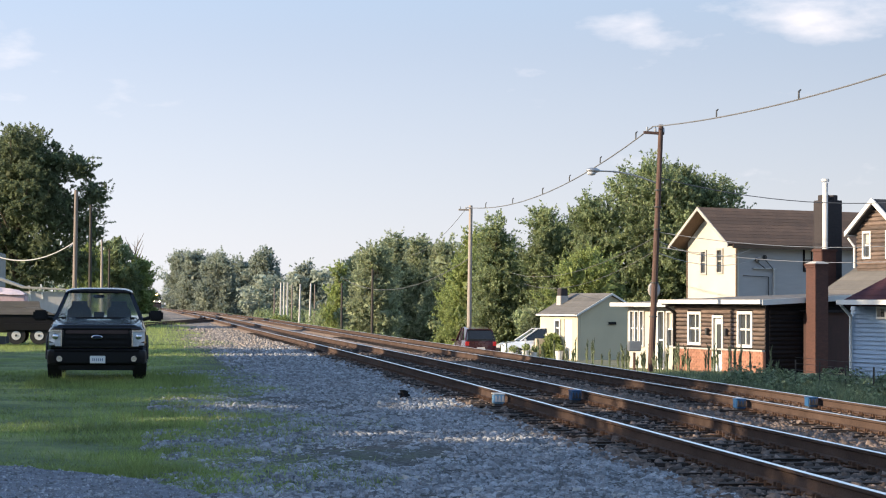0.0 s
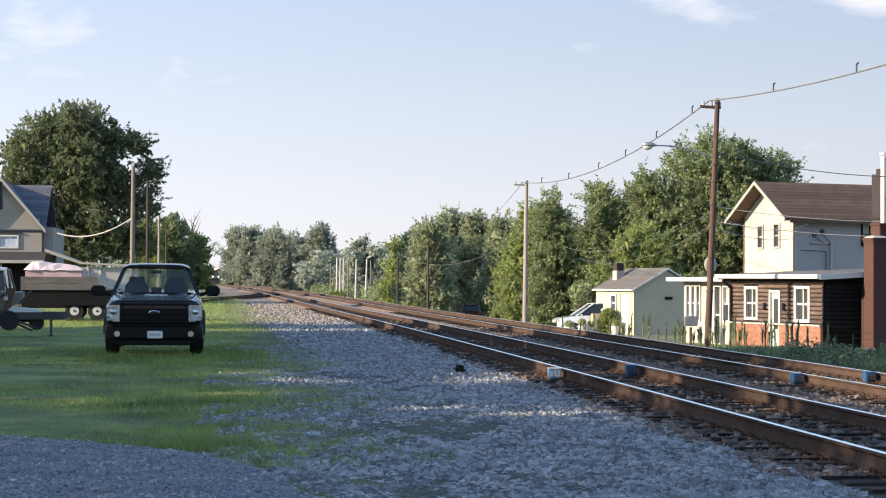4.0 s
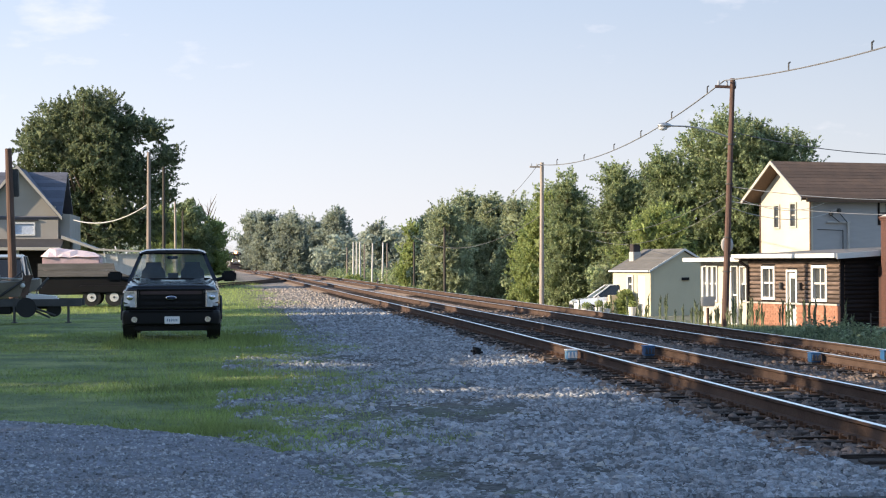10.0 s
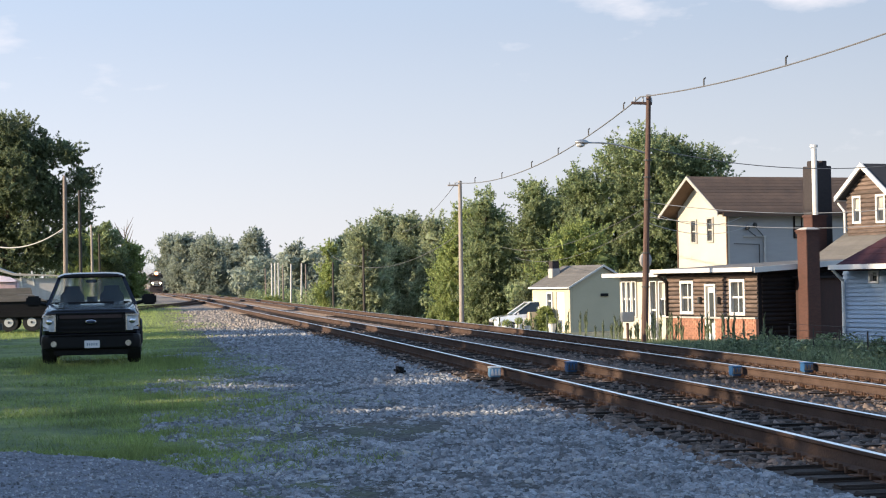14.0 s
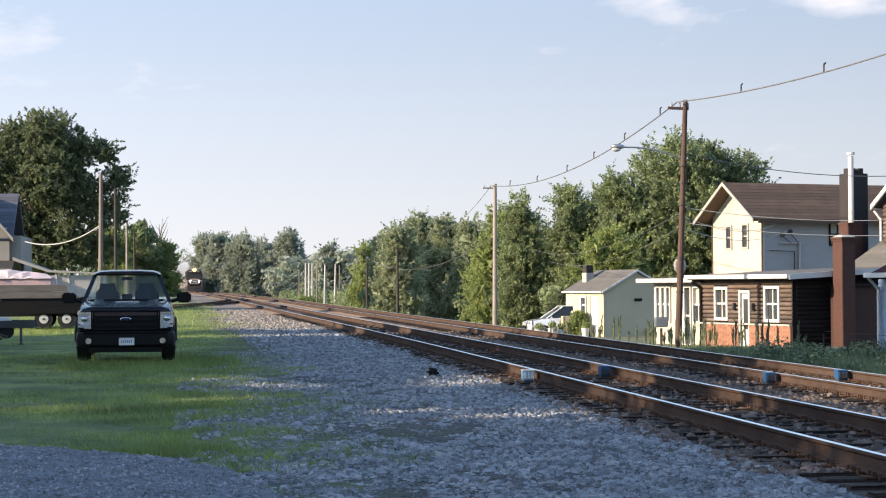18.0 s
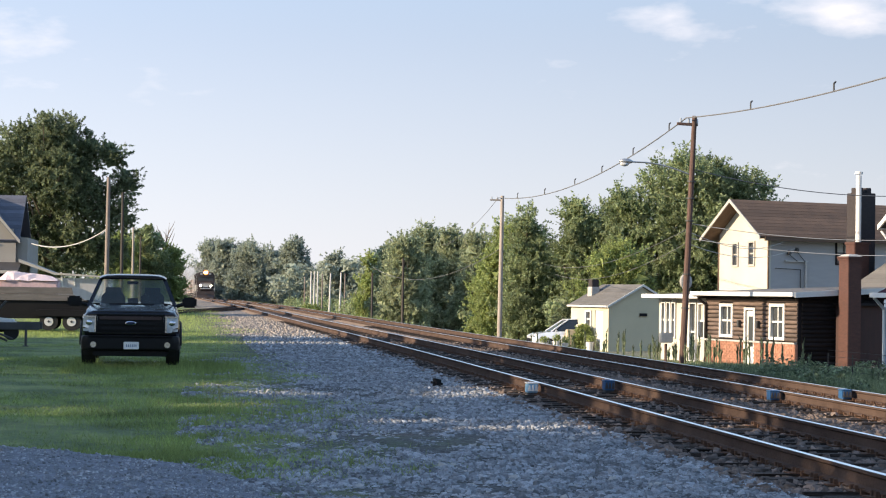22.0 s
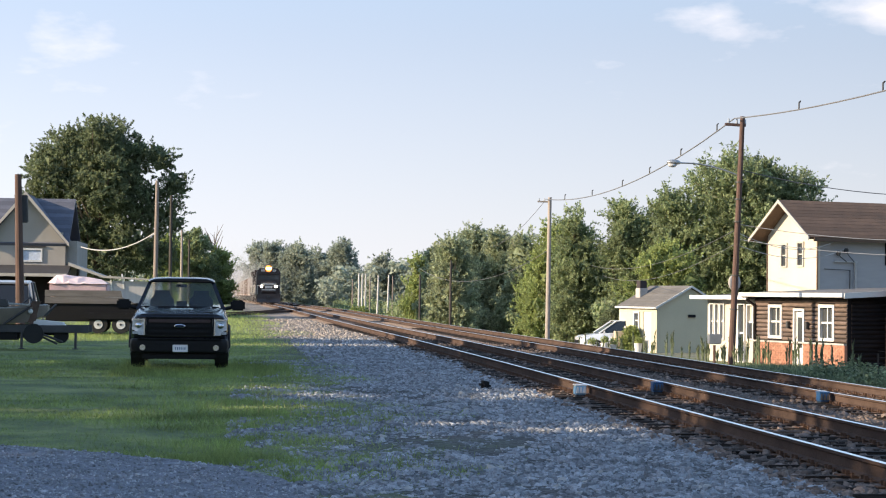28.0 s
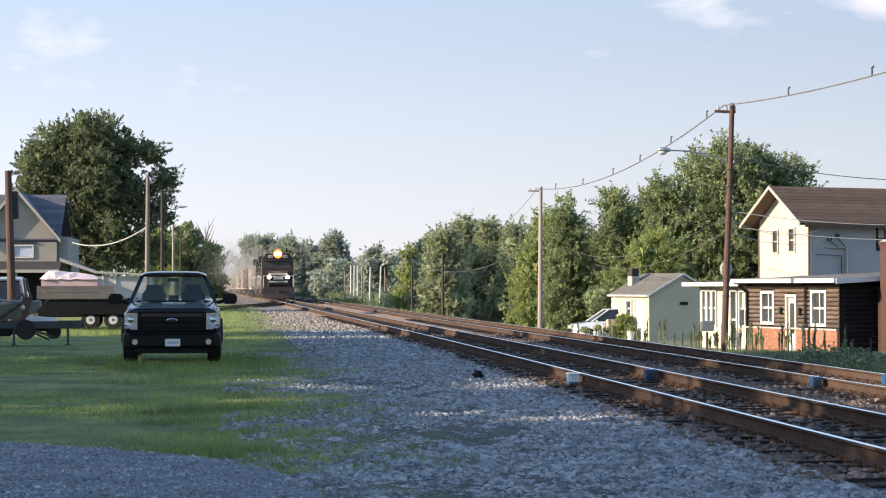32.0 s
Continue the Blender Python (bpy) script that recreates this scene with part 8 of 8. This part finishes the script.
_t = thing("cardboard_box", pose(18.9, 97.4, -1.2), "tan box standing beside the garage", "box")
bm = B()
box(bm, (0, 0, 0.55), (0.6, 0.5, 1.1), bevel=0.02)
part("carton", bm, mat("tan_board", (0.46, 0.38, 0.28), 0.85, vary=0.1), _t)
_t = thing("relay_box", pose(16.7, 68.6, float(ground_z(16.7, 68.6))), "grey metal equipment box on a post beside the utility pole", "metal box")
bm = B()
tube(bm, (0, 0, -0.1), (0, 0, 0.7), 0.05, 0.05, 8)
part("post", bm, M_POLE, _t)
bm = B()
box(bm, (0, 0, 0.92), (0.46, 0.3, 0.36), bevel=0.03)
part("cabinet", bm, M_METAL, _t)
_t = thing("satellite_dish", pose(19.38, 76.5, 1.72, 0, 0, 25), "pale grey satellite dish on the porch roof", "dish")
bm = B()
tube(bm, (0, 0, 0), (0, 0, 0.45), 0.03, 0.03, 8)
part("mast", bm, M_METAL, _t)
bm = B()
ball(bm, (0, -0.06, 0.52), (0.32, 0.08, 0.34))
part("reflector", bm, M_CONCRETE, _t, smooth=True)

# road beyond the tracks
def road():
    bm = B()
    rows = []
    for y in np.arange(70.0, 420.0, 4.0):
        xc = road_x(y)
        z = float(ground_z(xc, y))
        rows.append([(xc - 1.4, y, z + 0.012), (xc + 1.4, y, z + 0.012), (xc + 1.4, y, z - 0.3), (xc - 1.4, y, z - 0.3)])
    loft(bm, rows)
    tagged(part("road", bm, mat("grey_asphalt", (0.07, 0.07, 0.07), 0.9, vary=0.2, scale=0.6, fine=30)), "narrow grey asphalt road beyond the tracks", "road", kind="structure")


road()

# bare dead tree above the green ones
_t = thing("dead_tree", pose(-4.1, 261, 0), "bare dead tree rising above green ones", "tree")
bm = B()
_g = random.Random(9)
tube(bm, (0, 0, -0.2), (0.2, 0, 6.5), 0.22, 0.13, 7)
for k in range(9):
    a = Vector((0.1, 0, 5.0 + k * 0.25))
    e = a + Vector((_g.uniform(-1.4, 1.6), _g.uniform(-1, 1), _g.uniform(2.2, 5.0)))
    m2 = a.lerp(e, 0.5) + Vector((_g.uniform(-.3, .3), 0, 0.2))
    tube(bm, a, m2, 0.09, 0.06, 5)
    tube(bm, m2, e, 0.06, 0.02, 5)
    tube(bm, m2, m2 + Vector((_g.uniform(-1, 1), 0, _g.uniform(0.6, 1.6))), 0.04, 0.015, 5)
part("trunk", bm, M_BARK, _t)


# ---- dust and exhaust that drift with the train ----
M_SMOKE = mat("grey_dust", (0.50, 0.48, 0.46), 1.0, vary=0.1, translucent=0.5, bump=0)
SMOKE = []
_g = random.Random(17)
for k in range(30):
    g = np.random.default_rng(900 + k)
    r = 0.9 + 0.085 * k * _g.uniform(0.7, 1.2)
    n = int(3000 + 60 * k)
    c = g.normal(size=(n, 3)) * [r * 1.1, r * 2.4, r * 0.9]
    a = g.normal(size=(n, 3))
    a /= np.linalg.norm(a, axis=1)[:, None]
    b = np.cross(a, g.normal(size=(n, 3)))
    b /= np.linalg.norm(b, axis=1)[:, None]
    s = g.uniform(0.014, 0.034, n)[:, None]
    v = np.stack([c - a * s, c + b * s, c + a * s, c - b * s], 1).reshape(-1, 3)
    puff = arrays("smoke_puff", v, np.arange(4 * n).reshape(n, 4), M_SMOKE)
    tagged(puff, "thin grey puff of dust and exhaust along the train", "smoke", "puffs of smoke around the train")
    SMOKE.append((puff, 8 + k * 7.0 + _g.uniform(-3, 3), _g.uniform(-4.5, 0.8) - 0.03 * k, (0.8 + 0.05 * k) + _g.uniform(0.3, 2.4 + 0.06 * k)))


# ---- what moves ----
def motions():
    for ob, back in TRAIN:
        length = 22.0 if ob.name.startswith("locomotive") else 16.0
        walk(ob, [(t, train_pose(nose_y(t) + back, length)) for t in (0, 4, 8, 12, 16, 20, 24, 28, 32)])
    for puff, back, dx, dz in SMOKE:
        walk(puff, [(t, pose(float(track_x(nose_y(t) + back)) + dx, nose_y(t) + back, 0.3 + dz + float(track_z(nose_y(t) + back)))) for t in (0, 4, 8, 12, 16, 20, 24, 28, 32)])
    rows = []
    for t in (0, 1, 2, 3, 4, 6, 9, 14, 20, 32):
        y = 106 + 17.5 * t
        x = road_x(y)
        rows.append((t, pose(x, y, float(ground_z(x, y)) + 0.02, 0, 0, 180)))
    walk(RED_CAR, rows)


motions()
